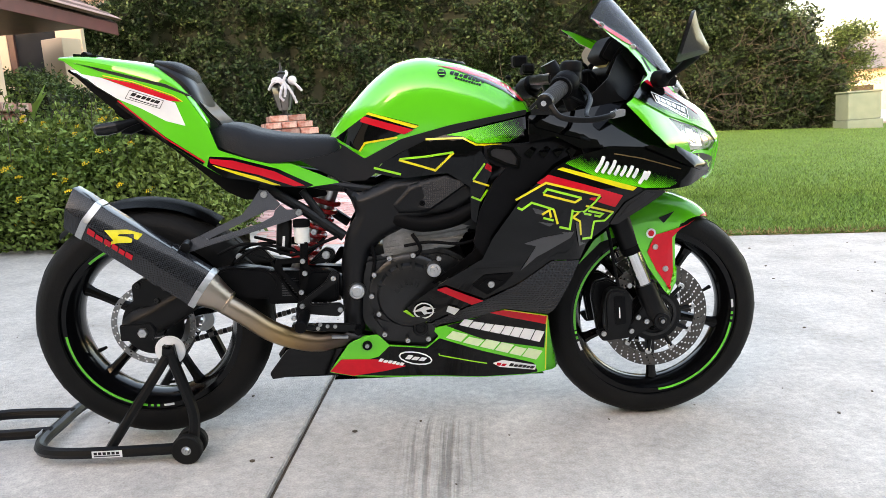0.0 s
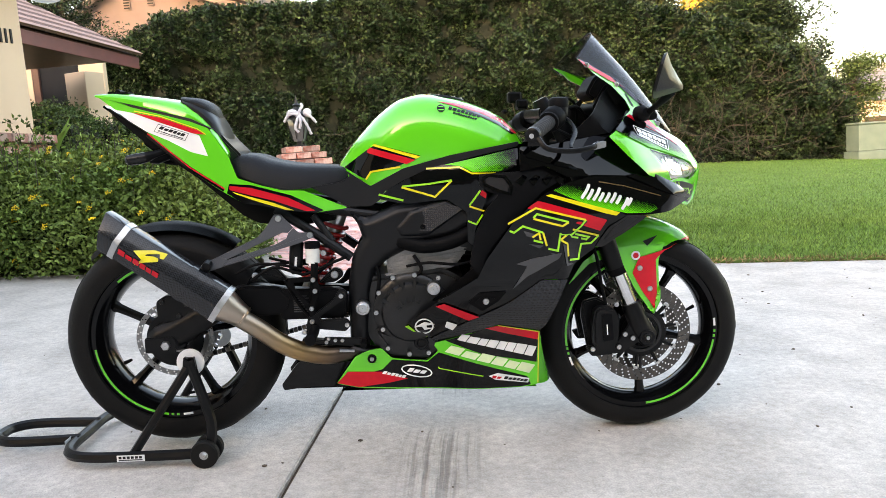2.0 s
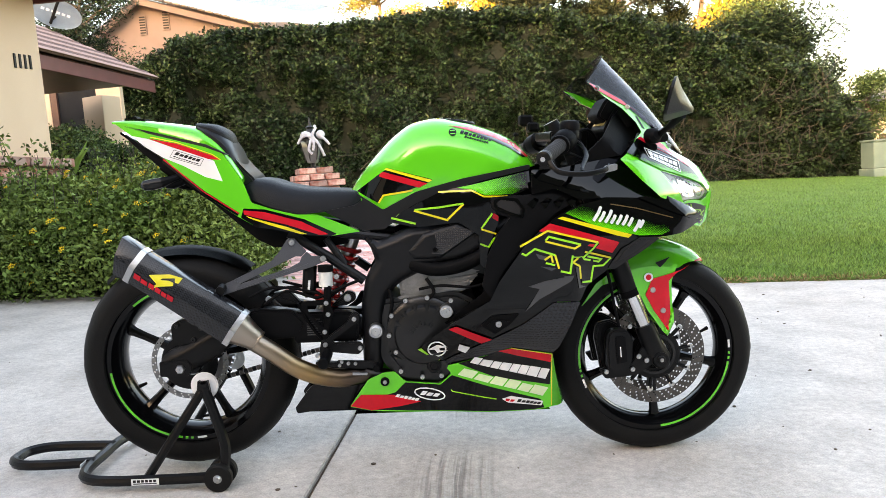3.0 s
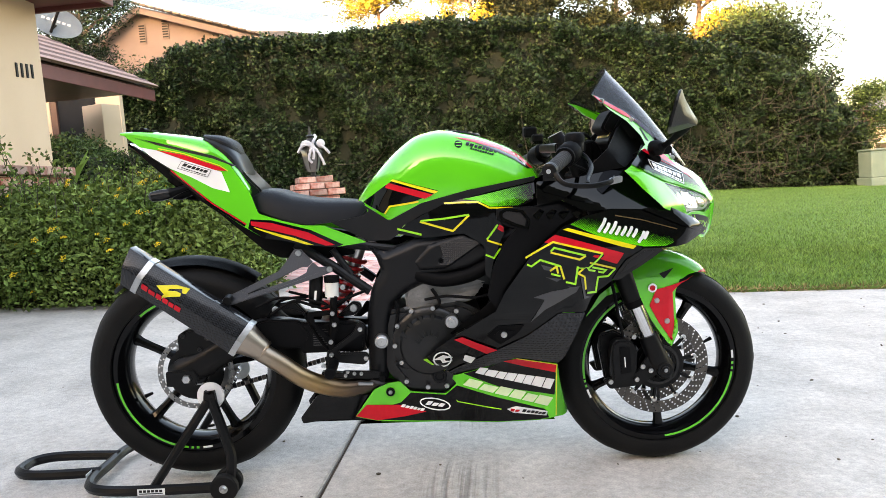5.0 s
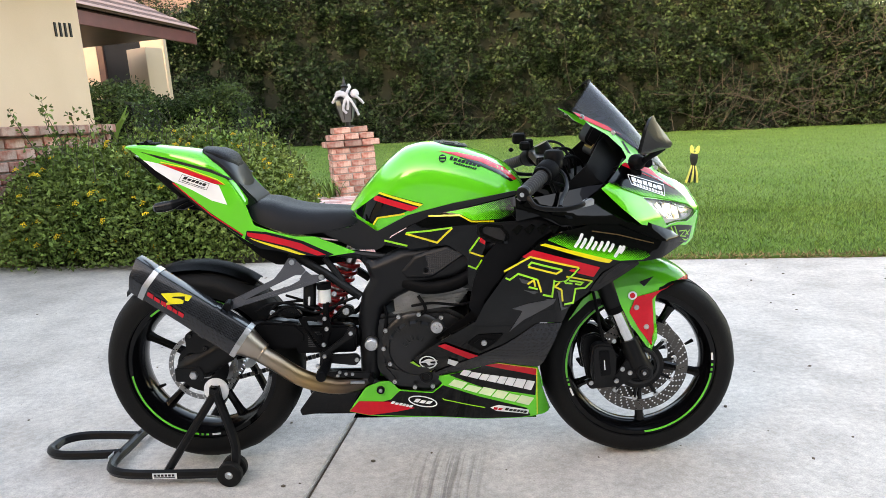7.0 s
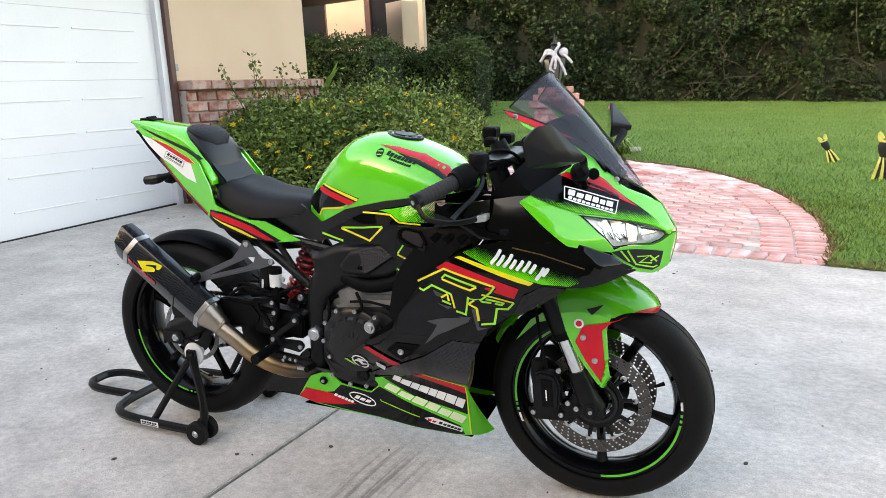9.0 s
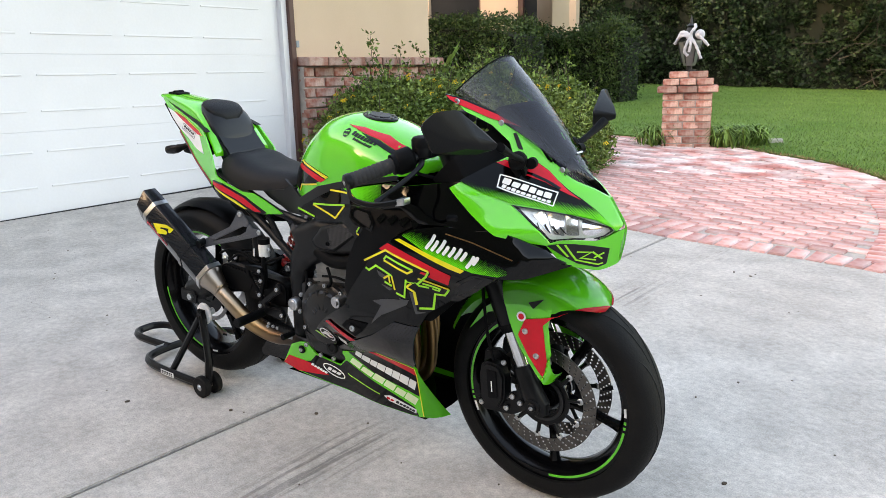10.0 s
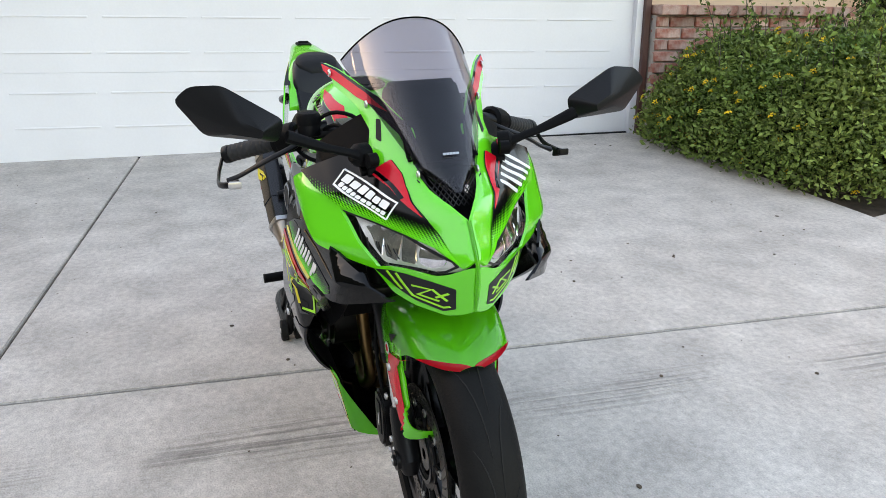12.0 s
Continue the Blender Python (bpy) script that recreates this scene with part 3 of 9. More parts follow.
# ---- brick path ----
def brick_path():
    root = thing("brick_path", "curved path of pink and red weathered bricks in running bond", "brick path", SLOPE, kind="structure")
    bm = bmesh.new()
    prism(bm, PATH_EDGE, -0.06, -0.004)
    part("sand_joints", bm, M["mortar"], root, "pale sand joints between the bricks", smooth=False)
    kinds = [brick_mesh("brick", 0.198, 0.092, 0.03, 30 + s) for s in range(5)]
    for me in kinds:
        me.materials[0] = M["path_brick"]
    rng = random.Random(5)
    near, far = [], []
    inner = PATH_EDGE
    # border course round the outer curve
    border = curve([Vector((x, y, 0)) for x, y in PATH_EDGE[1:13]], 8)
    length, last = 0.0, border[0]
    dist = [0.0]
    for p, q in zip(border, border[1:]):
        dist.append(dist[-1] + (q - p).length)
    s = 0.05
    while s < dist[-1]:
        i = max(j for j in range(len(dist)) if dist[j] <= s)
        i = min(i, len(border) - 2)
        d = (border[i + 1] - border[i]).normalized()
        p = border[i] + d * (s - dist[i])
        nrm = Vector((-d.y, d.x, 0))
        for row in range(2 if p.y > 2.85 else 1):
            c = p + nrm * (0.105 + row * 0.21)
            near.append((c.x, c.y, math.degrees(math.atan2(nrm.y, nrm.x))))
        s += 0.102
    edge_pts = [(c[0], c[1]) for c in near]
    turn = -6.0
    ca, sa = math.cos(radians(turn)), math.sin(radians(turn))
    for r in range(-70, 75):
        for c in range(-40, 40):
            u, v = c * 0.21 + (0.105 if r % 2 else 0), r * 0.102
            x, y = -1.5 + u * ca - v * sa, 5.0 + u * sa + v * ca
            if inside(x, y, inner) and all(inside(x + dx, y + dy, inner) for dx, dy in ((0.1, 0), (-0.1, 0))):
                if min((x - a) ** 2 + (y - b) ** 2 for a, b in edge_pts) > 0.0145:
                    near.append((x, y, turn))
    near.sort(key=lambda b: b[1] + 0.15 * abs(b[0]))
    for k, (x, y, a) in enumerate(near[:300]):
        part("brick", kinds[k % 5], None, root, m=pose(x, y, -0.022 + rng.uniform(-0.002, 0.003), rng.uniform(-0.6, 0.6), rng.uniform(-0.6, 0.6), a + rng.uniform(-1.2, 1.2)))
    verts, faces = [], []
    for k, (x, y, a) in enumerate(near[300:]):
        me, m = kinds[k % 5], pose(x, y, -0.022 + rng.uniform(-0.002, 0.003), 0, 0, a + rng.uniform(-1.2, 1.2))
        n = len(verts)
        verts += [m @ v.co for v in me.vertices]
        faces += [[n + i for i in p.vertices] for p in me.polygons]
    tagged(part("distant_bricks", mesh_from("distant_bricks", verts, faces, M["path_brick_far"]), None, root), kind="stuff")
    # short concrete kerb by the pillar
    bm = bmesh.new()
    tube(bm, curve([(-0.95, 7.6, 0.01), (-0.82, 7.82, 0.015), (-0.70, 7.97, 0.015), (-0.52, 8.1, 0.01)], 5), 0.055, n=8)
    tagged(part("garden_kerb", bm, M["mortar"], None, m=SLOPE), "short curved concrete garden kerb by the brick path", "kerb", kind="structure")


def path_brick_mat(name, **kw):
    return mat(name, (0.56, 0.20, 0.165), (0.80, 0.66, 0.63), rough=0.9, scale=3.2, bump=0.6, bscale=60, fine=0.16, **kw)


M["path_brick"] = path_brick_mat("path_brick", rnd=0.28)
M["path_brick_far"] = path_brick_mat("path_brick_distant", island=0.28)
brick_path()


# ---- lantern on its brick pillar ----
def pillar():
    base = W(-1.44, 7.36, 0, 17)
    root = thing("brick_pillar", "round-cornered red brick garden pillar with a stepped cap", "pillar", base)
    bm = bmesh.new()
    box(bm, (-0.262, -0.262, -0.1), (0.262, 0.262, 0.62))
    box(bm, (-0.195, -0.195, 0.6), (0.195, 0.195, 0.855))
    part("mortar_core", bm, M["mortar"], root, "grey mortar between the bricks", smooth=False)
    b1, b2 = brick_mesh("brick", 0.2, 0.1, 0.071, 51), brick_mesh("brick", 0.2, 0.1, 0.071, 52)
    z, row = -0.04, 0
    widths = [0.275] * 8 + [0.335, 0.28, 0.215]
    for row, hw in enumerate(widths):
        n = max(1, round(2 * hw / 0.21))
        L = 2 * hw / n
        for side in range(4):
            for j in range(n):
                off = (j + 0.5) * L - hw
                shift = 0.05 if row % 2 and row < 8 else 0
                m = pose(0, 0, z, 0, 0, 90 * side) @ pose(max(-hw + L / 2, min(hw - L / 2, off + shift)), -hw + 0.05, 0) @ Matrix.Diagonal(((L - 0.012) / 0.2, 1, 1, 1))
                part("brick", (b1, b2)[(j + row) % 2], None, root, m=m)
        z += 0.083
    top = z
    lamp = thing("garden_lantern", "black garden lantern with smoked glass and a pointed cap", "lantern", base @ pose(0, 0, top - 0.012) @ Matrix.Scale(1.08, 4))
    bm = bmesh.new()
    for r, z0, z1 in ((0.075, 0, 0.02), (0.03, 0.02, 0.06)):
        tube(bm, [(0, 0, z0), (0, 0, z1)], r, n=16)
    part("base", bm, M["black_iron"], lamp)
    bm = bmesh.new()
    tube(bm, [(0, 0, 0.06), (0, 0, 0.1), (0, 0, 0.3), (0, 0, 0.34)], [0.06, 0.075, 0.125, 0.11], n=6)
    part("glass", bm, M["lantern_glass"], lamp, "smoked glass panes")
    for k in range(6):
        bm = bmesh.new()
        a = k * math.tau / 6 + math.tau / 4
        tube(bm, [(0.078 * math.sin(a), 0.078 * math.cos(a), 0.09), (0.128 * math.sin(a), 0.128 * math.cos(a), 0.3)], 0.006, n=6)
        part("glazing_bar", bm, M["black_iron"], lamp)
    bm = bmesh.new()
    tube(bm, [(0, 0, 0.33), (0, 0, 0.35), (0, 0, 0.42), (0, 0, 0.46), (0, 0, 0.48), (0, 0, 0.50), (0, 0, 0.6)], [0.14, 0.13, 0.055, 0.035, 0.05, 0.02, 0.003], n=16)
    part("cap", bm, M["black_iron"], lamp)
    bm = bmesh.new()
    bmesh.ops.create_icosphere(bm, subdivisions=2, radius=0.028, matrix=Matrix.Translation((0, 0, 0.22)))
    part("bulb", bm, M["bulb"], lamp, "small warm glowing bulb")
    bow = thing("white_spider_ornament", "white padded ornament with dangling legs tied over the lantern", "ornament", base @ pose(0, 0, top + 0.03, 0, 0, -17) @ Matrix.Scale(0.88, 4))
    bm = bmesh.new()
    bmesh.ops.create_icosphere(bm, subdivisions=3, radius=0.045, matrix=Matrix.Translation((0.03, -0.15, 0.40)))
    bmesh.ops.create_icosphere(bm, subdivisions=3, radius=0.062, matrix=Matrix.Translation((0.16, -0.11, 0.42)))
    part("body", bm, M["bow"], bow)
    hub = (0.05, -0.16, 0.40)
    legs = ([hub, (-0.03, -0.18, 0.44), (-0.09, -0.15, 0.42), (-0.15, -0.10, 0.35)], [hub, (-0.03, -0.19, 0.41), (-0.10, -0.16, 0.39), (-0.17, -0.12, 0.31)], [hub, (-0.01, -0.17, 0.45), (-0.08, -0.13, 0.455), (-0.12, -0.08, 0.42)],
            [hub, (0.07, -0.17, 0.46), (0.10, -0.13, 0.51), (0.08, -0.08, 0.55)], [hub, (0.02, -0.2, 0.31), (-0.01, -0.19, 0.21), (0.03, -0.17, 0.15)],
            [hub, (0.07, -0.2, 0.30), (0.05, -0.19, 0.2)], [hub, (0.12, -0.19, 0.31), (0.17, -0.18, 0.2), (0.20, -0.16, 0.11)],
            [(0.13, -0.13, 0.41), (0.21, -0.16, 0.36), (0.28, -0.13, 0.27)])
    for pts in legs:
        bm = bmesh.new()
        c = curve(pts, 5)
        tube(bm, c, [0.021 * (0.9 + 0.15 * math.sin(i * 1.9)) for i in range(len(c))], n=8)
        part("leg", bm, M["bow"], bow)
    # strap-leaved plants round the foot
    for px, py, count, sd in ((-1.02, 7.42, 260, 3), (-0.80, 7.75, 220, 4), (-1.75, 7.1, 90, 6)):
        plant = thing("lily_clump", "arching green strap leaved lily clump beside the pillar", "plant", W(px, py), group="lily clumps")
        rng = random.Random(sd)
        bm = bmesh.new()
        for k in range(count):
            a, L = rng.uniform(0, math.tau), rng.uniform(0.14, 0.40)
            o = Vector((rng.gauss(0, 0.09), rng.gauss(0, 0.09), 0))
            pts = [o, o + Vector((L * 0.35 * math.cos(a), L * 0.35 * math.sin(a), L * 0.62)), o + Vector((L * math.cos(a) * 0.9, L * math.sin(a) * 0.9, L * rng.uniform(0.1, 0.7)))]
            w = 0.009
            pr = [bm.verts.new(Vector(p) + Vector((-math.sin(a), math.cos(a), 0)) * s * w * f) for p, f in zip(curve(pts, 3), (1, 1, 1, 1, 0.8, 0.5, 0.1)) for s in (-1, 1)]
            for i in range(6):
                bm.faces.new((pr[2 * i], pr[2 * i + 1], pr[2 * i + 3], pr[2 * i + 2]))
        part("leaves", bm, M["grass"], plant)


M["lantern_glass"] = mat("smoked_glass", (0.13, 0.14, 0.135), rough=0.12, scale=6, spec=0.6)
bulb = bpy.data.materials.new("warm_bulb")
bulb.use_nodes = True
bulb.node_tree.nodes["Principled BSDF"].inputs["Emission Color"].default_value = (1.0, 0.55, 0.15, 1)
bulb.node_tree.nodes["Principled BSDF"].inputs["Emission Strength"].default_value = 1.0
M["bulb"] = bulb
pillar()


# ---- hedges ----
def hedge(name, label, lo, hi, count, size, seed, top=None, ragged=0.35, m=SLOPE, lumps=1.0, leaf="hedge_leaf"):
    """A clipped hedge: core coloured as inner shade, thousands of leaves on front, top and ends."""
    root = thing(name, label, "hedge", m)
    rng = np.random.default_rng(seed)
    (x0, y0, z0), (x1, y1, z1) = lo, hi
    top = top or (lambda x: z1)

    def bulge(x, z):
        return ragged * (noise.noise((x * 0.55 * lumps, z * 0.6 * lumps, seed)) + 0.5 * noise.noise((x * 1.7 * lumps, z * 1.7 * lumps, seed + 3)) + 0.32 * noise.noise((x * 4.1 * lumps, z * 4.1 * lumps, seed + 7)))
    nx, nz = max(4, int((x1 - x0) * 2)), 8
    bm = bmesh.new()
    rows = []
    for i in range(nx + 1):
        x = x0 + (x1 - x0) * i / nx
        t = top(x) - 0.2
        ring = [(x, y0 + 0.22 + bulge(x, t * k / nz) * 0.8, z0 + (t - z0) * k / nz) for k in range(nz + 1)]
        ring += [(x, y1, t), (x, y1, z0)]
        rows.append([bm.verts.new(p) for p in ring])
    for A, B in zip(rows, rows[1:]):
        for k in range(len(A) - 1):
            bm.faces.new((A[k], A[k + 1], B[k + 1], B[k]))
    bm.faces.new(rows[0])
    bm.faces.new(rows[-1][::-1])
    part("inner_shade", bm, M["hedge_core"], root, "near-black core standing in for shade inside the hedge")
    spots = []
    for k in range(count):
        x = rng.uniform(x0, x1)
        t = top(x) + 0.22 * noise.noise((x * 0.9, 0, seed)) + 0.14 * noise.noise((x * 3.1, 2, seed)) + 0.06 * rng.normal()
        if rng.uniform() < 0.22:
            spots.append((x, rng.uniform(y0, y1), t - abs(rng.normal()) * 0.06))
        else:
            z = z0 + (t - z0) * rng.uniform() ** 0.9
            # hollows between the shoots, where the shade-coloured core shows through
            if noise.noise((x * 3.3 * lumps, z * 3.3 * lumps, seed + 11)) + 0.5 * noise.noise((x * 1.1, z * 1.1, seed + 13)) < -0.12 and rng.uniform() < 0.75:
                continue
            spots.append((x, y0 + bulge(x, z) + 0.1 * rng.normal() + 0.05, z))
    for end in (x0, x1):
        for k in range(int(count * min(0.12, 0.5 * (y1 - y0) / (x1 - x0)))):
            z = z0 + (top(end) - z0) * rng.uniform()
            y = rng.uniform(y0, y1)
            spots.append((end + bulge(y, z) * 0.6 + 0.06 * rng.normal(), y, z))
    leaves("foliage", spots, size, M[leaf], root, seed=seed + 1, narrow=0.6, up=0.4)
    return root


def tall_top(x):
    pts = ((-12, 3.0), (-9.6, 3.55), (-8.4, 4.15), (-7.4, 4.7), (-6.4, 4.85), (-3.3, 5.0), (0.0, 5.25), (2.4, 5.3), (5.75, 4.9), (8.3, 4.4), (10.5, 3.9), (12.0, 3.1), (12.7, 2.1), (14, 0.8))
    for (a, za), (b, zb) in zip(pts, pts[1:]):
        if a <= x <= b:
            return za + (zb - za) * (x - a) / (b - a)
    return pts[0][1]


tall = hedge("tall_hedge", "tall dense dark green hedge behind the lawn", (-11.5, 20.3, 0.0), (12.95, 22.3, 5), 165000, 0.115, 3, tall_top, ragged=0.85)
low1 = hedge("clipped_shrub", "low clipped green shrub beside the porch", (-8.6, 10.4, 0), (-5.75, 11.6, 1.55), 15000, 0.06, 11, lambda x: 1.5 + 0.16 * math.sin((x + 8.6) * 1.1), ragged=0.2, lumps=2, leaf="shrub_leaf")
low2 = hedge("clipped_shrub", "low clipped green hedge in front of the porch", (-7.3, 12.9, 0), (-4.75, 14.0, 1.5), 13000, 0.06, 13, lambda x: 1.5, ragged=0.1, lumps=2, leaf="shrub_leaf")


def dead_twigs():
    rng = random.Random(21)
    bm = bmesh.new()
    for k in range(150):
        x = rng.uniform(6.2, 12.6) if k < 120 else rng.uniform(-3, 6)
        z = rng.uniform(0.1, 2.8) * (1 if x > 9.5 else 0.5)
        a, L = rng.uniform(-0.6, 2.2), rng.uniform(0.5, 1.6)
        d = Vector((math.cos(a), -0.12, math.sin(a)))
        p = Vector((x, 20.0 + rng.uniform(-0.35, 0.3), z))
        q = p + d * L * 0.5 + Vector((rng.gauss(0, 0.12), rng.gauss(0, 0.1), rng.gauss(0, 0.12)))
        r = p + d * L + Vector((rng.gauss(0, 0.2), 0, rng.gauss(0, 0.2)))
        tube(bm, curve([p, q, r], 3), [0.014, 0.012, 0.010, 0.009, 0.007, 0.005, 0.003], n=4)
    tagged(part("bare_twigs", bm, M["twig"], None, m=SLOPE), "tangle of bare grey twigs at the foot of the hedge", "twigs", kind="stuff")


dead_twigs()


# ---- porch of the house ----
def porch():
    a = SLOPE @ Vector((-5.86, 14.2, 2.86))
    yaw, L = -7.0, 5.4
    F = Matrix.Translation(a) @ pose(0, 0, 0, 0, 0, yaw)  # local y runs along the eave, away from the garage; x out
    pitch = 0.62
    bm = bmesh.new()
    h = 3.4 * pitch
    v = [bm.verts.new(p) for p in ((0, 0, 0), (0, -L, 0), (-3.4, -3.4, h), (-6.8, 0, 0), (-6.8, -L, 0), (-3.4, -L, h))]
    for f in ((0, 2, 5, 1), (0, 3, 2), (3, 4, 5, 2), (0, 1, 4, 3), (1, 5, 4)):
        bm.faces.new([v[i] for i in f])
    roof = tagged(part("roof_porch", bm, M["rooftile"], None, m=F @ pose(0, 0, -0.03), smooth=False), "brown tiled hip roof over the porch", "roof", kind="structure")
    # tile courses, each a long stepped strip
    nrm = pose(0, 0, 0, 0, math.degrees(math.atan(pitch)), 0)
    for c in range(9):
        s = c * 0.33
        bm = bmesh.new()
        y1 = -s * 0.86
        for j in range(int((L - 0.1 + y1) / 0.33)):
            yy = y1 - j * 0.33 - (0.16 if c % 2 else 0)
            box(bm, (-s - 0.30, yy - 0.325, 0.05), (-s + 0.03, yy, 0.105), bevel=0.006, m=nrm)
        course = part("tile_course", bm, M["rooftile"], roof, smooth=False)
        # strip on each course with the sky's light put into its colour
        part("tile_lip", box(bmesh.new(), (-s - 0.105, -L, 0.100), (-s + 0.045, y1, 0.113), bevel=0.004, m=nrm), M["tile_lip"], course, "pale strip painting sky light on the tile course", smooth=False)
    bm = bmesh.new()
    box(bm, (-0.05, -L, -0.27), (-0.01, 0.0, -0.035), bevel=0.005)
    tagged(part("fascia", bm, M["fascia"], None, m=F), "maroon painted porch fascia", "trim", kind="structure")
    tagged(part("soffit", box(bmesh.new(), (-6.7, -L, -0.08), (-0.06, -0.06, -0.06)), M["brown_trim"], None, m=F, smooth=False), "dark brown timber soffit under the porch roof", "soffit", kind="structure")
    bm = bmesh.new()
    box(bm, (-0.20, -0.24, -0.3), (0.40, 0.28, 2.62), bevel=0.01)
    tagged(part("porch_column", bm, M["stucco"], None, m=W(-7.4, 15.0, 0, -24)), "square peach stucco porch column", "column", kind="structure")
    bm = bmesh.new()
    box(bm, (-9.0, 0, -0.5), (-5.4, 0.2, 3.4))
    box(bm, (-3.57, 0, -0.5), (-2.36, 0.2, 3.4))
    box(bm, (-1.2, 0, -0.5), (-0.6, 0.2, 3.4))
    box(bm, (-5.4, 0, -0.5), (-3.57, 0.2, 0.7))
    box(bm, (-9.0, -6, -0.5), (-8.8, 0, 3.4))
    tagged(part("wall_porch", bm, M["stucco"], None, m=W(-7.0, 16.8, 0, 0)), "peach stucco wall inside the porch", "wall", kind="structure")
    win = tagged(part("window_1", box(bmesh.new(), (-5.4, 0.12, 0.7), (-3.57, 0.15, 3.4)), M["glass_dark"], None, m=W(-7.0, 16.8, 0, 0)), "dark window with a grey curtain in the porch wall", "window", kind="structure")
    part("window_frame", box(bmesh.new(), (-3.66, 0.06, 0.7), (-3.572, 0.119, 3.4)), M["brown_trim"], win)
    bm = bmesh.new()
    rows = [[bm.verts.new((-5.3 + 0.05 * k, 0.2 + 0.025 * math.sin(k * 1.6), z)) for k in range(30)] for z in (0.75, 3.3)]
    for k in range(29):
        bm.faces.new((rows[0][k], rows[0][k + 1], rows[1][k + 1], rows[1][k]))
    part("curtain", bm, M["far_roof"], win, "grey curtain")
    door = tagged(part("door_1", box(bmesh.new(), (-2.2, 0.1, -0.3), (-1.2, 0.14, 3.4)), M["glass_dark"], None, m=W(-7.0, 16.8, 0, 0)), "dark glazed porch door", "door", kind="structure")
    part("door_post", box(bmesh.new(), (-2.358, 0.02, -0.3), (-2.202, 0.16, 3.4)), M["brown_trim"], door)


porch()


def neighbour():
    root = thing("neighbour_house", "pink stucco neighbouring house with a tiled gable roof", "house", pose(-0.1, 0, -0.9))
    pts = [(-13.0, 11.0), (-7.2, 9.15), (-3.2, 8.6), (-3.2, 1.0), (-15.4, 1.0), (-15.4, 9.3)]
    bm = bmesh.new()
    prism(bm, pts, 0, 0.3, m=Matrix(((1, 0, 0, 0), (0, 0, 1, 33.9), (0, 1, 0, 0), (0, 0, 0, 1))))
    part("wall", bm, M["stucco_far"], root, smooth=False)
    for (xa, za), (xb, zb) in (((-13.0, 11.12), (-16.2, 8.7)), ((-13.0, 11.12), (-6.6, 9.05))):
        d = Vector((xb - xa, 0, zb - za))
        bm = bmesh.new()
        box(bm, (0, 33.3, -0.28), (d.length, 33.42, 0.0), m=Matrix.Translation((xa, 0, za)) @ pose(0, 0, 0, 0, -math.degrees(math.atan2(d.z, d.x)), 0) if d.x > 0 else None) if d.x > 0 else tube(bm, [(xa, 33.35, za - 0.12), (xb, 33.35, zb - 0.12)], 0.16, n=4)
        part("bargeboard", bm, M["stucco_far"], root, smooth=False)
    bm = bmesh.new()
    v = [bm.verts.new(p) for p in ((-13, 33.3, 11.15), (-6.4, 33.3, 9.12), (-1.5, 33.6, 9.0), (-1.0, 40, 9.9), (-8, 44, 11.8), (-13, 44, 12.2), (-16.3, 33.3, 8.8), (-16.3, 44, 9.6))]
    bm.faces.new(v[0:6])
    bm.faces.new((v[0], v[5], v[7], v[6]))
    bmesh.ops.solidify(bm, geom=bm.faces[:], thickness=0.12)
    roof = part("roof", bm, M["rooftile_far"], root, smooth=False)
    tile = bmesh.new()
    box(tile, (-0.17, -0.24, 0), (0.17, 0.2, 0.1), bevel=0.02)
    me = bpy.data.meshes.new("rake_tile")
    tile.to_mesh(me)
    tile.free()
    me.materials.append(M["rooftile_far"])
    for k in range(18):
        t = k / 17
        part("rake_tile", me, None, roof, m=pose(-12.9 + 6.3 * t, 33.25, 11.16 - 2.03 * t, 0, 17.8, 0))
    for x, z0, z1 in ((-12.95, 9.5, 10.4), (-11.85, 9.65, 10.55)):
        vent = part("gable_vent", box(bmesh.new(), (x - 0.16, 33.83, z0), (x + 0.16, 33.89, z1)), M["stucco_far"], root)
        for k in range(7):
            part("slat", box(bmesh.new(), (x - 0.13, 33.80, z0 + 0.06 + k * 0.12), (x + 0.13, 33.828, z0 + 0.12 + k * 0.12)), M["bars_dark"], vent)
    # the ridge of a lower roof beyond
    bm = bmesh.new()
    v = [bm.verts.new(p) for p in ((-3.6, 33, 8.7), (-0.5, 34, 9.75), (1.3, 34, 9.2), (2.5, 33, 8.2), (2.5, 33, 7), (-3.6, 33, 7))]
    bm.faces.new(v)
    bmesh.ops.solidify(bm, geom=bm.faces[:], thickness=0.3)
    part("lower_roof", bm, M["rooftile_far"], root, smooth=False)
    pan = thing("solar_panels", "dark glossy solar panels on the tiled roof", "solar panel", pose(-0.1, 0, -0.9))
    for k in range(4):
        bm = bmesh.new()
        x0, z0 = -11.0 + k * 1.5, 11.25 - k * 0.36
        v = [bm.verts.new(p) for p in ((x0, 33.4, z0), (x0 + 1.45, 33.4, z0 - 0.35), (x0 + 2.1, 37, z0 + 0.72), (x0 + 0.65, 37, z0 + 1.07))]
        bm.faces.new(v)
        bmesh.ops.solidify(bm, geom=bm.faces[:], thickness=0.06)
        part("panel", bm, M["solar"], pan, smooth=False)


neighbour()


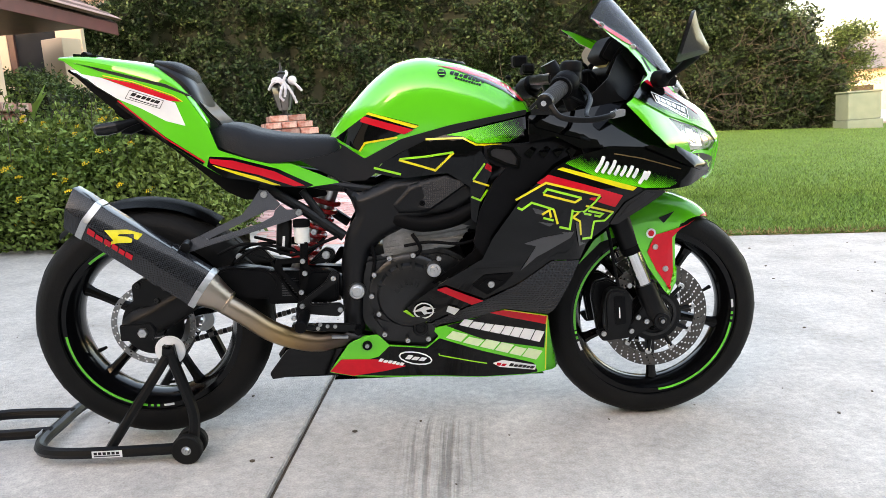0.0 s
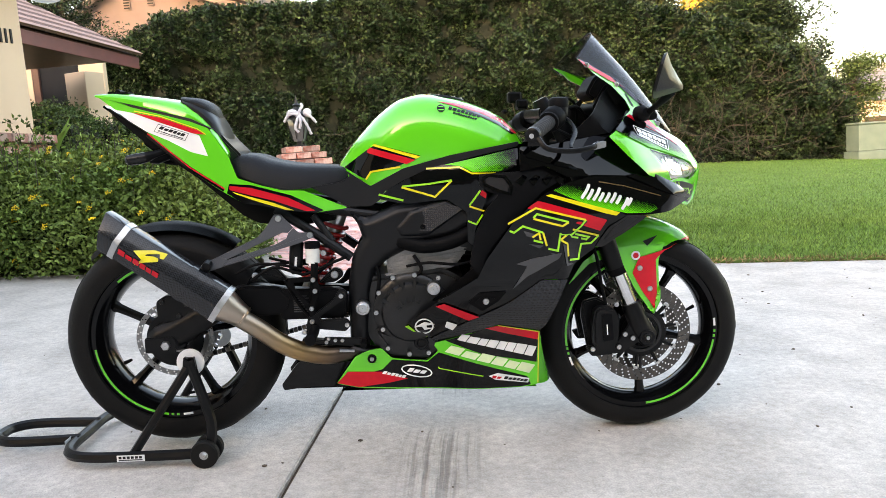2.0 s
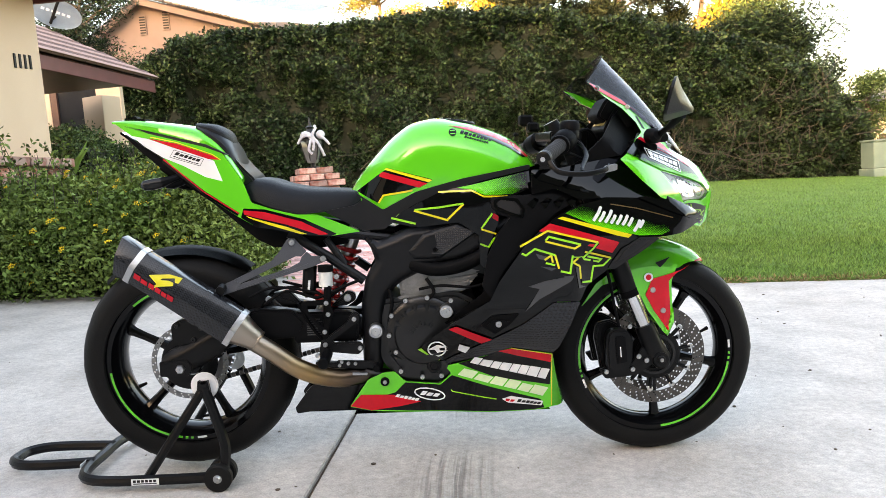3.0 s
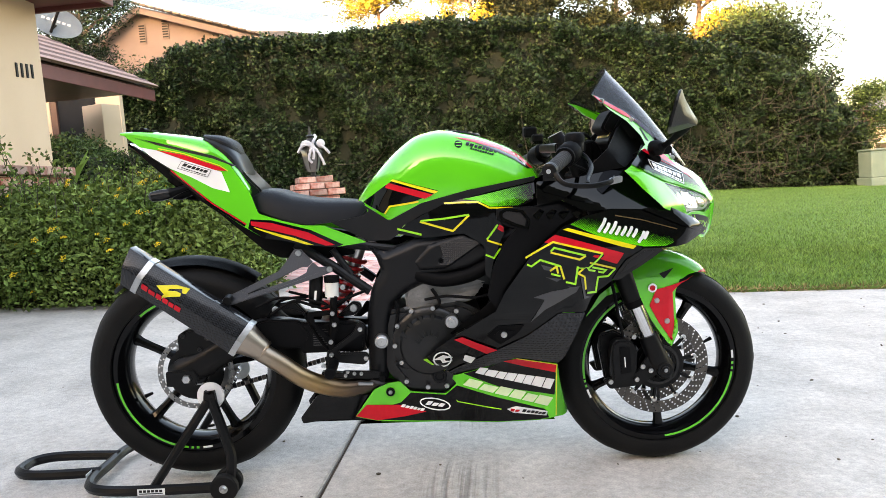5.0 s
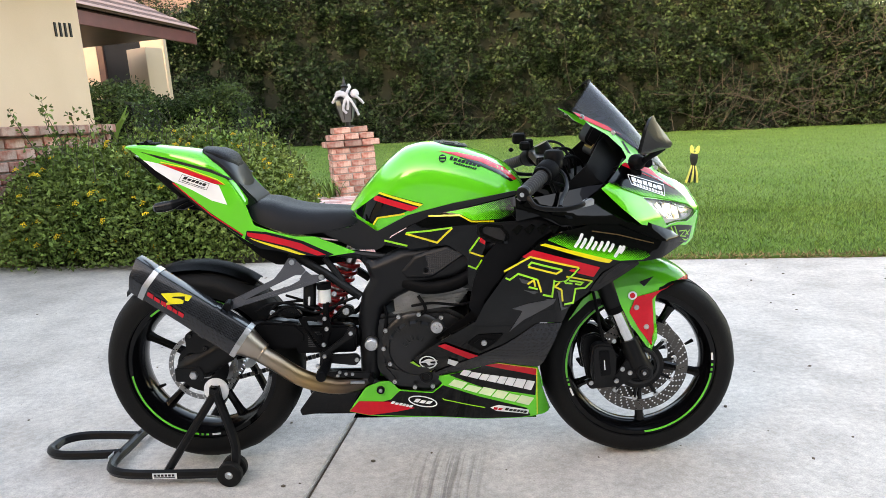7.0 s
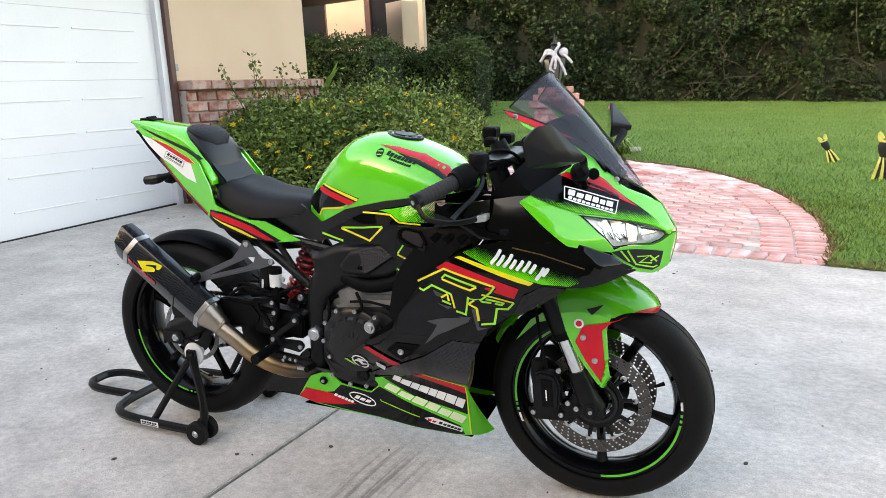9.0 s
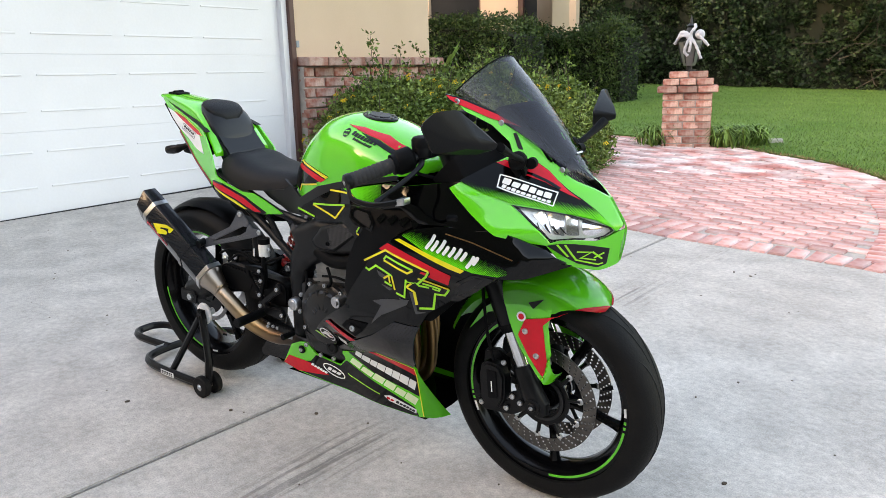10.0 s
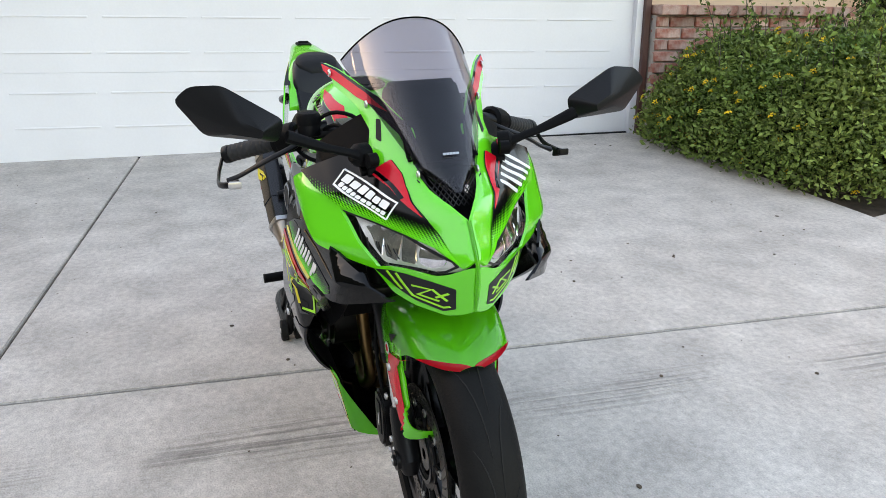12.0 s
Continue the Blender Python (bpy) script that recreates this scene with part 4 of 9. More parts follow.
def satellite_dish():
    F = Matrix.Translation(SLOPE @ Vector((-5.8, 14.2, 2.84))) @ pose(0, 0, 0, 0, 0, -23.6)
    root = thing("satellite_dish", "pale blue-grey oval satellite dish on a porch roof mast", "satellite dish", Matrix.Translation(F @ Vector((-1.6, -0.99, 1.50))) @ pose(0, 0, 0, 0, 20, 22))
    bm = bmesh.new()
    rings = []
    for i in range(7):
        r = i / 6
        rings.append([bm.verts.new((0.5 * r * math.cos(k * math.tau / 32), 0.05 * (1 - r * r) - 0.02, 0.30 * r * math.sin(k * math.tau / 32))) for k in range(32)])
    for A, B in zip(rings[1:], rings[2:]):
        for k in range(32):
            bm.faces.new((A[k], A[(k + 1) % 32], B[(k + 1) % 32], B[k]))
    bm.faces.new(rings[1])
    bmesh.ops.solidify(bm, geom=bm.faces[:], thickness=0.012)
    part("reflector", bm, M["dish"], root)
    for k in range(6):
        part("wordmark_block", box(bmesh.new(), (-0.30 + k * 0.10, -0.0, -0.0), (-0.235 + k * 0.10, 0.005, 0.05)), M["white_door"], root, "white lettering as plain blocks", m=pose(0, 0.006, 0.0))
    part("feed_arm", tube(bmesh.new(), [(-0.05, -0.03, -0.24), (0.0, -0.25, 0.10), (0.03, -0.36, 0.27)], 0.03, n=8), M["bars_dark"], root)
    part("receiver", box(bmesh.new(), (-0.12, -0.45, 0.24), (0.20, -0.33, 0.34), bevel=0.015), M["dish"], root)
    part("mast", tube(bmesh.new(), [(0, 0.02, -0.05), (-0.12, 0.05, -0.32), (-0.28, 0.05, -0.88)], 0.026, n=8), M["black_iron"], root)


satellite_dish()


# ---- trees behind ----
def tree(name, label, x, y, height, spread, crown_from, count, size, material, seed, clump=0.9, trunk=0.25):
    rng = random.Random(seed)
    root = thing(name, label, "tree", W(x, y))
    bm = bmesh.new()
    spine = [(0, 0, -0.2)]
    for k in range(1, 7):
        spine.append((rng.gauss(0, 0.03) * height * 0.4, rng.gauss(0, 0.03) * height * 0.4, height * k / 6.4))
    tube(bm, curve(spine, 3), [trunk * (1 - 0.88 * i / 18) for i in range(19)], n=9)
    tips = []
    for k in range(26):
        t = crown_from + (1 - crown_from) * rng.random()
        i = min(5, int(t * 6))
        p = Vector(spine[i]).lerp(Vector(spine[i + 1]), t * 6 - i) if i < 6 else Vector(spine[6])
        a, L = rng.uniform(0, math.tau), spread * rng.uniform(0.45, 1.0) * (1.15 - 0.6 * t)
        q = p + Vector((math.cos(a) * L, math.sin(a) * L, L * rng.uniform(0.1, 0.6)))
        tube(bm, curve([p, (p + q) / 2 + Vector((0, 0, L * 0.08)), q], 3), [0.075, 0.065, 0.055, 0.045, 0.035, 0.025, 0.015], n=5)
        tips += [q, p.lerp(q, 0.7), p.lerp(q, 0.45) + Vector((0, 0, 0.2))]
    part("trunk", bm, M["bark"], root)
    spots = []
    per = count // len(tips)
    for c in tips:
        r = clump * rng.uniform(0.6, 1.2)
        for k in range(per):
            v = Vector((rng.gauss(0, 1), rng.gauss(0, 1), rng.gauss(0, 0.6)))
            v = v.normalized() * r * rng.random() ** 0.4
            spots.append(c + v)
    leaves("crown", [tuple(s) for s in spots], size, material, root, seed=seed, narrow=0.3, up=0.4)
    return root


tree("pine_tree", "tall pine beyond the hedge, shade put into its needle colour", 4.6, 30, 12.5, 4.6, 0.3, 60000, 0.26, M["pine_shade"], 31, 1.0)
tree("pine_tree", "tall pine beyond the hedge, shade put into its needle colour", 8.6, 30.5, 12.0, 4.2, 0.3, 56000, 0.26, M["pine_shade"], 38, 1.0)
tree("pine_tree", "pine beyond the hedge, low sun put into its golden needles", 12.2, 31, 12.0, 3.6, 0.35, 20000, 0.22, M["pine"], 32, 0.8)
tree("pine_tree", "pine beyond the neighbouring roof, low sun put into its golden needles", -2.4, 42, 15.5, 4.4, 0.4, 20000, 0.25, M["pine"], 33, 0.9)
tree("pine_tree", "pine beyond the neighbouring roof, low sun put into its golden needles", 2.8, 41, 15.0, 4.2, 0.4, 18000, 0.25, M["pine"], 36, 0.9)
tree("juniper_tree", "broad dark green juniper behind the hedge", 12.1, 25.5, 5.7, 3.0, 0.3, 60000, 0.19, M["hedge_leaf"], 34, 1.1, 0.2)
tree("olive_tree", "grey-green tree behind the porch roof", -11.0, 23, 8.2, 2.6, 0.35, 20000, 0.14, M["hedge_leaf"], 35, 0.7, 0.15)
tree("young_tree", "small bright green tree beside the street", 14.7, 22.8, 3.3, 1.3, 0.2, 9000, 0.13, M["young_leaf"], 37, 0.55, 0.09)


def street_end():
    box_ = thing("utility_box", "green metal utility cabinet at the end of the lawn", "utility box", W(13.25, 19.6) @ Matrix.Scale(0.86, 4))
    part("plinth", box(bmesh.new(), (-0.62, -0.45, -0.1), (0.62, 0.45, 0.3), bevel=0.02), M["greenbox"], box_, smooth=False)
    part("cabinet", box(bmesh.new(), (-0.57, -0.4, 0.302), (0.57, 0.4, 1.2), bevel=0.03), M["greenbox"], box_, smooth=False)
    part("lid", box(bmesh.new(), (-0.6, -0.43, 1.202), (0.6, 0.43, 1.27), bevel=0.02), M["greenbox"], box_, smooth=False)
    bm = bmesh.new()
    prism(bm, [(15.6, 2.97), (24, 2.97), (40, 40), (34, 60), (24, 60), (18, 30)], -0.05, 0.02)
    tagged(part("street", bm, M["concrete"], None, m=SLOPE, smooth=False), "pale concrete street beyond the lawn", "road", kind="structure")
    h = thing("far_house", "pale house with a grey shingle roof across the street", "house", W(41, 58, -0.5, -10))
    part("wall", box(bmesh.new(), (-6, 0, -1), (14, 8, 4.0)), M["stucco"], h, smooth=False)
    bm = bmesh.new()
    v = [bm.verts.new(p) for p in ((-7, -0.8, 3.9), (15, -0.8, 3.9), (15, 9, 3.9), (-7, 9, 3.9), (-1.5, 4, 7.2), (9.5, 4, 7.2))]
    for f in ((0, 1, 5, 4), (1, 2, 5), (2, 3, 4, 5), (3, 0, 4), (0, 3, 2, 1)):
        bm.faces.new([v[i] for i in f])
    part("roof", bm, M["far_roof"], h, smooth=False)
    for k in range(3):
        w = part("window", box(bmesh.new(), (-4.5 + k * 4, -0.06, 1.0), (-2.8 + k * 4, -0.003, 2.6)), M["glass_dark"], h)
        part("frame", box(bmesh.new(), (-4.65 + k * 4, -0.05, 0.86), (-2.65 + k * 4, -0.004, 0.995)), M["white_door"], w)


street_end()


def butterfly_stakes():
    """Black and yellow ribbon ornaments on stakes in the lawn."""
    for x, y, lean, k_ in ((1.72, 7.5, -26, 0.66), (2.04, 6.26, 2, 0.88), (2.80, 7.07, 8, 0.9)):
        root = thing("lawn_ornament", "black and yellow ribbon ornament on a thin stake in the lawn", "ornament", W(x, y) @ pose(0, 0, 0, 0, lean, 15) @ Matrix.Scale(k_, 4), group="lawn ornaments")
        part("stake", tube(bmesh.new(), [(0, 0, -0.05), (0, 0, 0.45)], 0.005, n=6), M["black_iron"], root)
        for k in range(5):
            a = -0.8 + k * 0.4
            bm = bmesh.new()
            tube(bm, curve([(0.02 * a, 0, 0.28), (0.07 * a, -0.015, 0.16), (0.11 * a, 0, 0.02)], 4), [0.016] * 9, n=6, flat=0.3)
            part("ribbon", bm, M["black_iron"] if k % 2 else M["ribbon_yellow"], root, "black ribbon" if k % 2 else "yellow ribbon")
        part("knot", tube(bmesh.new(), [(0, 0, 0.26), (0.004, 0, 0.30), (-0.004, 0, 0.38), (0, 0, 0.42)], [0.035, 0.05, 0.065, 0.05], n=10, flat=0.5), M["black_iron"], root, "black ribbon knot")
        for e in (-1, 1):
            part("bow", tube(bmesh.new(), curve([(0, 0, 0.42), (e * 0.05, 0, 0.45), (e * 0.055, 0, 0.52), (e * 0.02, 0, 0.46)], 4), [0.02] * 13, n=6, flat=0.4), M["ribbon_yellow"], root, "yellow ribbon bow")


M["ribbon_yellow"] = mat("yellow_ribbon", (0.72, 0.66, 0.16), rough=0.6)
butterfly_stakes()


def litter():
    rng = random.Random(77)
    bm = bmesh.new()
    for k in range(260):
        x, y = rng.uniform(-3.6, 3.5), rng.uniform(-2.2, 2.7)
        s = rng.choice((0.002, 0.0025, 0.003, 0.003, 0.005, 0.007))
        bmesh.ops.create_icosphere(bm, subdivisions=1, radius=1, matrix=pose(x, y, s * 0.3, 0, 0, rng.uniform(0, 180)) @ Matrix.Diagonal((s * rng.uniform(0.8, 1.8), s, s * 0.5, 1)))
    tagged(part("debris", bm, M["soil"], None, m=SLOPE), "scattered dark crumbs and leaf scraps on the concrete", "debris", kind="stuff")


litter()


def sun_blocker():
    """Plain unseen walls added behind the camera; they keep the low sun off the driveway."""
    bm = bmesh.new()
    # the stepped tops set which trees beyond the hedge stay sunlit
    for x0, x1, top in ((-30, -25.01, 9.3), (-25, -15.51, 15.0), (-15.5, -8.51, 7.6), (-8.5, 45, 9.3)):
        box(bm, (x0, -17.0, -2), (x1, -15.0, top))
    box(bm, (-37.5, -17.0, -2), (-30.01, -15.0, 12.0))
    box(bm, (-85, -17.0, -2), (-37.51, -15.0, 21.0))
    tagged(part("wall_across", bm, M["sunblock_paint"], None), "added unseen dark wall that blocks the low sun", "wall", kind="structure")


M["sunblock_paint"] = mat("dark_sunblock_wall", (0.05, 0.055, 0.04), (0.10, 0.09, 0.07), rough=0.9, scale=0.25, bscale=3)
sun_blocker()


# ---- the motorcycle: half widths of its body, in its own frame (x ahead, z up) ----
def lerp(x, pts):
    """A smooth value through (place, value) pairs, without overshoot."""
    if x <= pts[0][0]:
        return pts[0][1]
    if x >= pts[-1][0]:
        return pts[-1][1]
    i = 0
    while x > pts[i + 1][0]:
        i += 1

    def slope(k):
        return (pts[k + 1][1] - pts[k][1]) / (pts[k + 1][0] - pts[k][0])

    def tangent(k):
        if k == 0 or k == len(pts) - 1:
            return slope(min(k, len(pts) - 2))
        p, q = slope(k - 1), slope(k)
        return 2 * p * q / (p + q) if p * q > 0 else 0.0
    h = pts[i + 1][0] - pts[i][0]
    t = (x - pts[i][0]) / h
    return ((1 + 2 * t) * pts[i][1] + t * h * tangent(i)) * (1 - t) ** 2 + (t * t) * ((3 - 2 * t) * pts[i + 1][1] - (1 - t) * h * tangent(i + 1))


def nose_x(z):
    return lerp(z, ((0.60, 0.80), (0.68, 0.838), (0.77, 0.852), (0.82, 0.825), (0.86, 0.797), (0.88, 0.772), (0.908, 0.742), (0.96, 0.70), (1.011, 0.662), (1.06, 0.617), (1.152, 0.524)))


def wedge(d):
    return lerp(d, ((0.0, 0.0008), (0.012, 0.016), (0.034, 0.045), (0.088, 0.104), (0.125, 0.137), (0.173, 0.187), (0.249, 0.243), (0.35, 0.258), (0.5, 0.265)))


def w_fair(x, z):
    """Side fairing: full at the flanks, drawn in at the belly and towards the nose."""
    flank = lerp(z, ((0.13, 0.098), (0.18, 0.142), (0.25, 0.157), (0.33, 0.176), (0.40, 0.228), (0.46, 0.258), (0.56, 0.272), (0.66, 0.275), (0.75, 0.262), (0.85, 0.225), (0.95, 0.18))) - 0.16 * max(0.0, x - 0.31) * max(0.0, min(1.0, (z - 0.3) / 0.12))
    flank -= 0.035 * max(0.0, min(1.0, (0.12 - x) / 0.3)) * max(0.0, min(1.0, (z - 0.3) / 0.2))
    return min(flank, wedge(nose_x(z) + 0.05 * max(0.0, min(1.0, (0.765 - z) / 0.04)) - x))


def w_cowl(x, z):
    """Upper cowl round the lamps and the screen: the wedge alone."""
    return wedge(nose_x(z) - x)


def tank_top(x):
    return lerp(x, ((-0.19, 0.79), (-0.165, 0.83), (-0.12, 0.885), (-0.06, 0.945), (0.0, 0.983), (0.06, 0.993), (0.12, 0.985), (0.2, 0.962), (0.27, 0.93), (0.31, 0.895), (0.335, 0.86)))


def tank_half(x):
    return lerp(x, ((-0.19, 0.03), (-0.17, 0.07), (-0.12, 0.112), (-0.05, 0.142), (0.05, 0.162), (0.15, 0.168), (0.25, 0.16), (0.31, 0.135), (0.335, 0.11)))


def w_tank(x, z):
    t, mid = tank_top(x), tank_top(x) - 0.115
    u = max(-1.0, min(1.0, (z - mid) / max(0.02, t - mid))) if z > mid else (z - mid) / 0.35
    return tank_half(x) * max(0.0, 1 - abs(u) ** 2.6) ** (1 / 2.2)


def tail_half(x):
    return lerp(x, ((-0.86, 0.033), (-0.80, 0.055), (-0.65, 0.100), (-0.5, 0.142), (-0.40, 0.166), (-0.30, 0.166), (-0.2, 0.158), (0.0, 0.157), (0.1, 0.165)))


def w_tail(x, z):
    ridge = 1.0 - 0.02 * max(0, -x - 0.5)
    return tail_half(x) * lerp(z, ((0.66, 1.02), (0.80, 1.0), (0.92, 0.94), (0.97, 0.85), (1.02, 0.72)))


# ---- motorcycle materials ----
def carbon_mat():
    m = mat("carbon_fibre", (0.022, 0.023, 0.026), (0.03, 0.031, 0.034), rough=0.18, scale=20, coat=0.3, bscale=300, spec=0.26)
    nt = m.node_tree
    N = nt.nodes.new
    b = nt.nodes["Principled BSDF"]
    tc, mp, ch = N("ShaderNodeTexCoord"), N("ShaderNodeMapping"), N("ShaderNodeTexChecker")
    mp.inputs["Rotation"].default_value = (0, radians(45), 0)
    ch.inputs["Scale"].default_value = 420
    ch.inputs["Color1"].default_value, ch.inputs["Color2"].default_value = (0.003, 0.003, 0.004, 1), (0.022, 0.024, 0.029, 1)
    link(nt, tc.outputs["Object"], mp.inputs[0])
    link(nt, mp.outputs[0], ch.inputs["Vector"])
    link(nt, ch.outputs["Color"], b.inputs["Base Color"])
    return m


def dots_mat(name, a, b_, origin, to, pitch=0.0055):
    """A printed halftone: dots of colour b_ on a, growing from one point of the panel to another (x, z)."""
    m = mat(name, a, rough=0.12, coat=0.05, spec=0.16, scale=4)
    nt = m.node_tree
    N = nt.nodes.new
    b = nt.nodes["Principled BSDF"]

    def op(kind, x, y=None):
        n = N("ShaderNodeMath")
        n.operation = kind
        for i, v in enumerate((x, y)):
            if v is None:
                continue
            if isinstance(v, (int, float)):
                n.inputs[i].default_value = v
            else:
                link(nt, v, n.inputs[i])
        return n.outputs[0]
    tc, sep = N("ShaderNodeTexCoord"), N("ShaderNodeSeparateXYZ")
    link(nt, tc.outputs["Object"], sep.inputs[0])
    X, Z = sep.outputs["X"], sep.outputs["Z"]
    dx, dz = to[0] - origin[0], to[1] - origin[1]
    q = dx * dx + dz * dz
    grow = op("ADD", op("MULTIPLY", op("SUBTRACT", X, origin[0]), dx / q), op("MULTIPLY", op("SUBTRACT", Z, origin[1]), dz / q))
    u = op("SUBTRACT", op("FRACT", op("MULTIPLY", op("ADD", X, Z), 0.7071 / pitch)), 0.5)
    v = op("SUBTRACT", op("FRACT", op("MULTIPLY", op("SUBTRACT", X, Z), 0.7071 / pitch)), 0.5)
    r = op("SQRT", op("ADD", op("MULTIPLY", u, u), op("MULTIPLY", v, v)))
    hit = op("LESS_THAN", r, op("MULTIPLY", grow, 0.75))
    mx = N("ShaderNodeMix")
    mx.data_type = "RGBA"
    mx.inputs["A"].default_value, mx.inputs["B"].default_value = (*a, 1), (*b_, 1)
    link(nt, hit, mx.inputs["Factor"])
    link(nt, mx.outputs["Result"], b.inputs["Base Color"])
    return m


LIME = (0.062, 0.60, 0.017)
BLACK = (0.001, 0.0011, 0.0014)
M["lime"] = mat("lime_green_paint", LIME, (0.055, 0.575, 0.016), rough=0.2, coat=0.8, scale=3, fine=0.02, bscale=400)
M["gloss"] = mat("gloss_black_paint", BLACK, rough=0.04, coat=0.1, spec=0.26, scale=3, fine=0.1)
M["satin"] = mat("satin_black_plastic", (0.002, 0.0021, 0.0026), (0.0032, 0.0033, 0.004), rough=0.42, scale=12, bump=0.12, bscale=400, spec=0.1)
M["matte"] = mat("matte_black_plastic", (0.0018, 0.0019, 0.0023), (0.003, 0.0031, 0.0036), spec=0.08, rough=0.58, scale=15, bump=0.15, bscale=300)
M["metalblack"] = mat("black_coated_metal", (0.0028, 0.0029, 0.0033), (0.005, 0.0051, 0.0057), spec=0.2, rough=0.34, scale=16, bump=0.15, bscale=250, rvar=0.3)
M["frame"] = mat("satin_black_frame_paint", (0.005, 0.0053, 0.0063), (0.0075, 0.0078, 0.009), spec=0.24, rough=0.38, scale=9, bump=0.12, bscale=300, rvar=0.2)
M["seat"] = mat("black_seat_vinyl", (0.0075, 0.008, 0.0095), (0.010, 0.0105, 0.012), spec=0.16, rough=0.5, scale=10, bump=0.3, bscale=500)
M["rubber"] = mat("tyre_rubber", (0.0045, 0.0045, 0.0047), (0.008, 0.0077, 0.0074), rough=0.62, scale=7, bump=0.2, bscale=200, rvar=0.25, spec=0.15)
M["groove"] = mat("tread_groove_rubber", (0.008, 0.008, 0.008), rough=0.9)
M["rim"] = mat("gloss_black_wheel", (0.0025, 0.0025, 0.003), rough=0.16, coat=0.08, spec=0.18, scale=6)
M["red"] = mat("red_vinyl", (0.62, 0.008, 0.02), (0.57, 0.008, 0.02), rough=0.25, coat=0.15, spec=0.25, scale=5)
M["yellow"] = mat("yellow_vinyl", (0.86, 0.72, 0.015), rough=0.3, coat=0.6, scale=5)
M["neon"] = mat("neon_green_vinyl", (0.30, 0.80, 0.02), rough=0.3, coat=0.6, scale=5)
M["tape"] = mat("green_rim_tape", (0.07, 0.60, 0.03), rough=0.3, coat=0.4, scale=5)
M["palegreen"] = mat("pale_green_vinyl", (0.68, 0.86, 0.50), rough=0.3, coat=0.3, scale=5)
M["white"] = mat("white_vinyl", (0.86, 0.86, 0.85), rough=0.3, coat=0.5, scale=5, fine=0.03)
M["greyvinyl"] = mat("dark_grey_vinyl", (0.034, 0.034, 0.037), rough=0.3, coat=0.5, scale=5)
M["carbon"] = carbon_mat()
M["disc_dark"] = mat("dark_disc_steel", (0.28, 0.275, 0.27), (0.2, 0.2, 0.2), rough=0.45, metal=1.0, scale=25)
M["hanger"] = mat("grey_carbon_plate", (0.05, 0.053, 0.06), rough=0.32, coat=0.3, scale=60, bump=0.1, bscale=300, spec=0.4)
hn = M["hanger"].node_tree
wav, htc, hcr = hn.nodes.new("ShaderNodeTexWave"), hn.nodes.new("ShaderNodeTexCoord"), hn.nodes.new("ShaderNodeMix")
wav.inputs["Scale"].default_value, wav.inputs["Distortion"].default_value = 190.0, 1.0
hcr.data_type = "RGBA"
hcr.inputs["A"].default_value, hcr.inputs["B"].default_value = (0.035, 0.037, 0.043, 1), (0.085, 0.09, 0.105, 1)
link(hn, htc.outputs["Object"], wav.inputs["Vector"])
link(hn, wav.outputs["Fac"], hcr.inputs["Factor"])
link(hn, hcr.outputs["Result"], hn.nodes["Principled BSDF"].inputs["Base Color"])
M["steel"] = mat("brushed_steel", (0.60, 0.60, 0.60), (0.48, 0.48, 0.48), rough=0.3, metal=1.0, scale=18, bump=0.1, bscale=200)
M["chrome"] = mat("chrome_fork_tube", (0.78, 0.78, 0.79), rough=0.1, metal=1.0, scale=5)
M["disc"] = mat("machined_disc_steel", (0.13, 0.118, 0.108), (0.10, 0.092, 0.086), rough=0.38, metal=1.0, scale=25, bump=0.15, bscale=300)
M["titan"] = mat("heat_tinted_titanium", (0.34, 0.22, 0.13), (0.22, 0.165, 0.125), rough=0.34, metal=1.0, scale=9, bump=0.1, bscale=250)
def heat_tint(m):
    """Bands of heat colour along the pipe, from bare grey at the silencer to dark at the collector."""
    nt = m.node_tree
    N = nt.nodes.new
    tc, sep, mr, ramp, nz, ad = N("ShaderNodeTexCoord"), N("ShaderNodeSeparateXYZ"), N("ShaderNodeMapRange"), N("ShaderNodeValToRGB"), N("ShaderNodeTexNoise"), N("ShaderNodeMath")
    nz.inputs["Scale"].default_value = 14.0
    ad.operation = "MULTIPLY_ADD"
    ad.inputs[1].default_value = 0.05
    mr.inputs[1].default_value, mr.inputs[2].default_value = -0.53, -0.10
    link(nt, tc.outputs["Object"], sep.inputs[0])
    link(nt, tc.outputs["Object"], nz.inputs["Vector"])
    link(nt, nz.outputs["Fac"], ad.inputs[0])
    link(nt, sep.outputs["X"], ad.inputs[2])
    link(nt, ad.outputs[0], mr.inputs[0])
    link(nt, mr.outputs[0], ramp.inputs[0])
    el = ramp.color_ramp.elements
    el[0].position, el[0].color = 0.0, (0.46, 0.40, 0.35, 1)
    el[1].position, el[1].color = 1.0, (0.05, 0.045, 0.045, 1)
    for at, c in ((0.22, (0.42, 0.35, 0.29)), (0.42, (0.38, 0.28, 0.19)), (0.58, (0.44, 0.28, 0.13)), (0.70, (0.24, 0.155, 0.09)), (0.84, (0.12, 0.085, 0.065))):
        e = el.new(at)
        e.color = (*c, 1)
    link(nt, ramp.outputs["Color"], nt.nodes["Principled BSDF"].inputs["Base Color"])


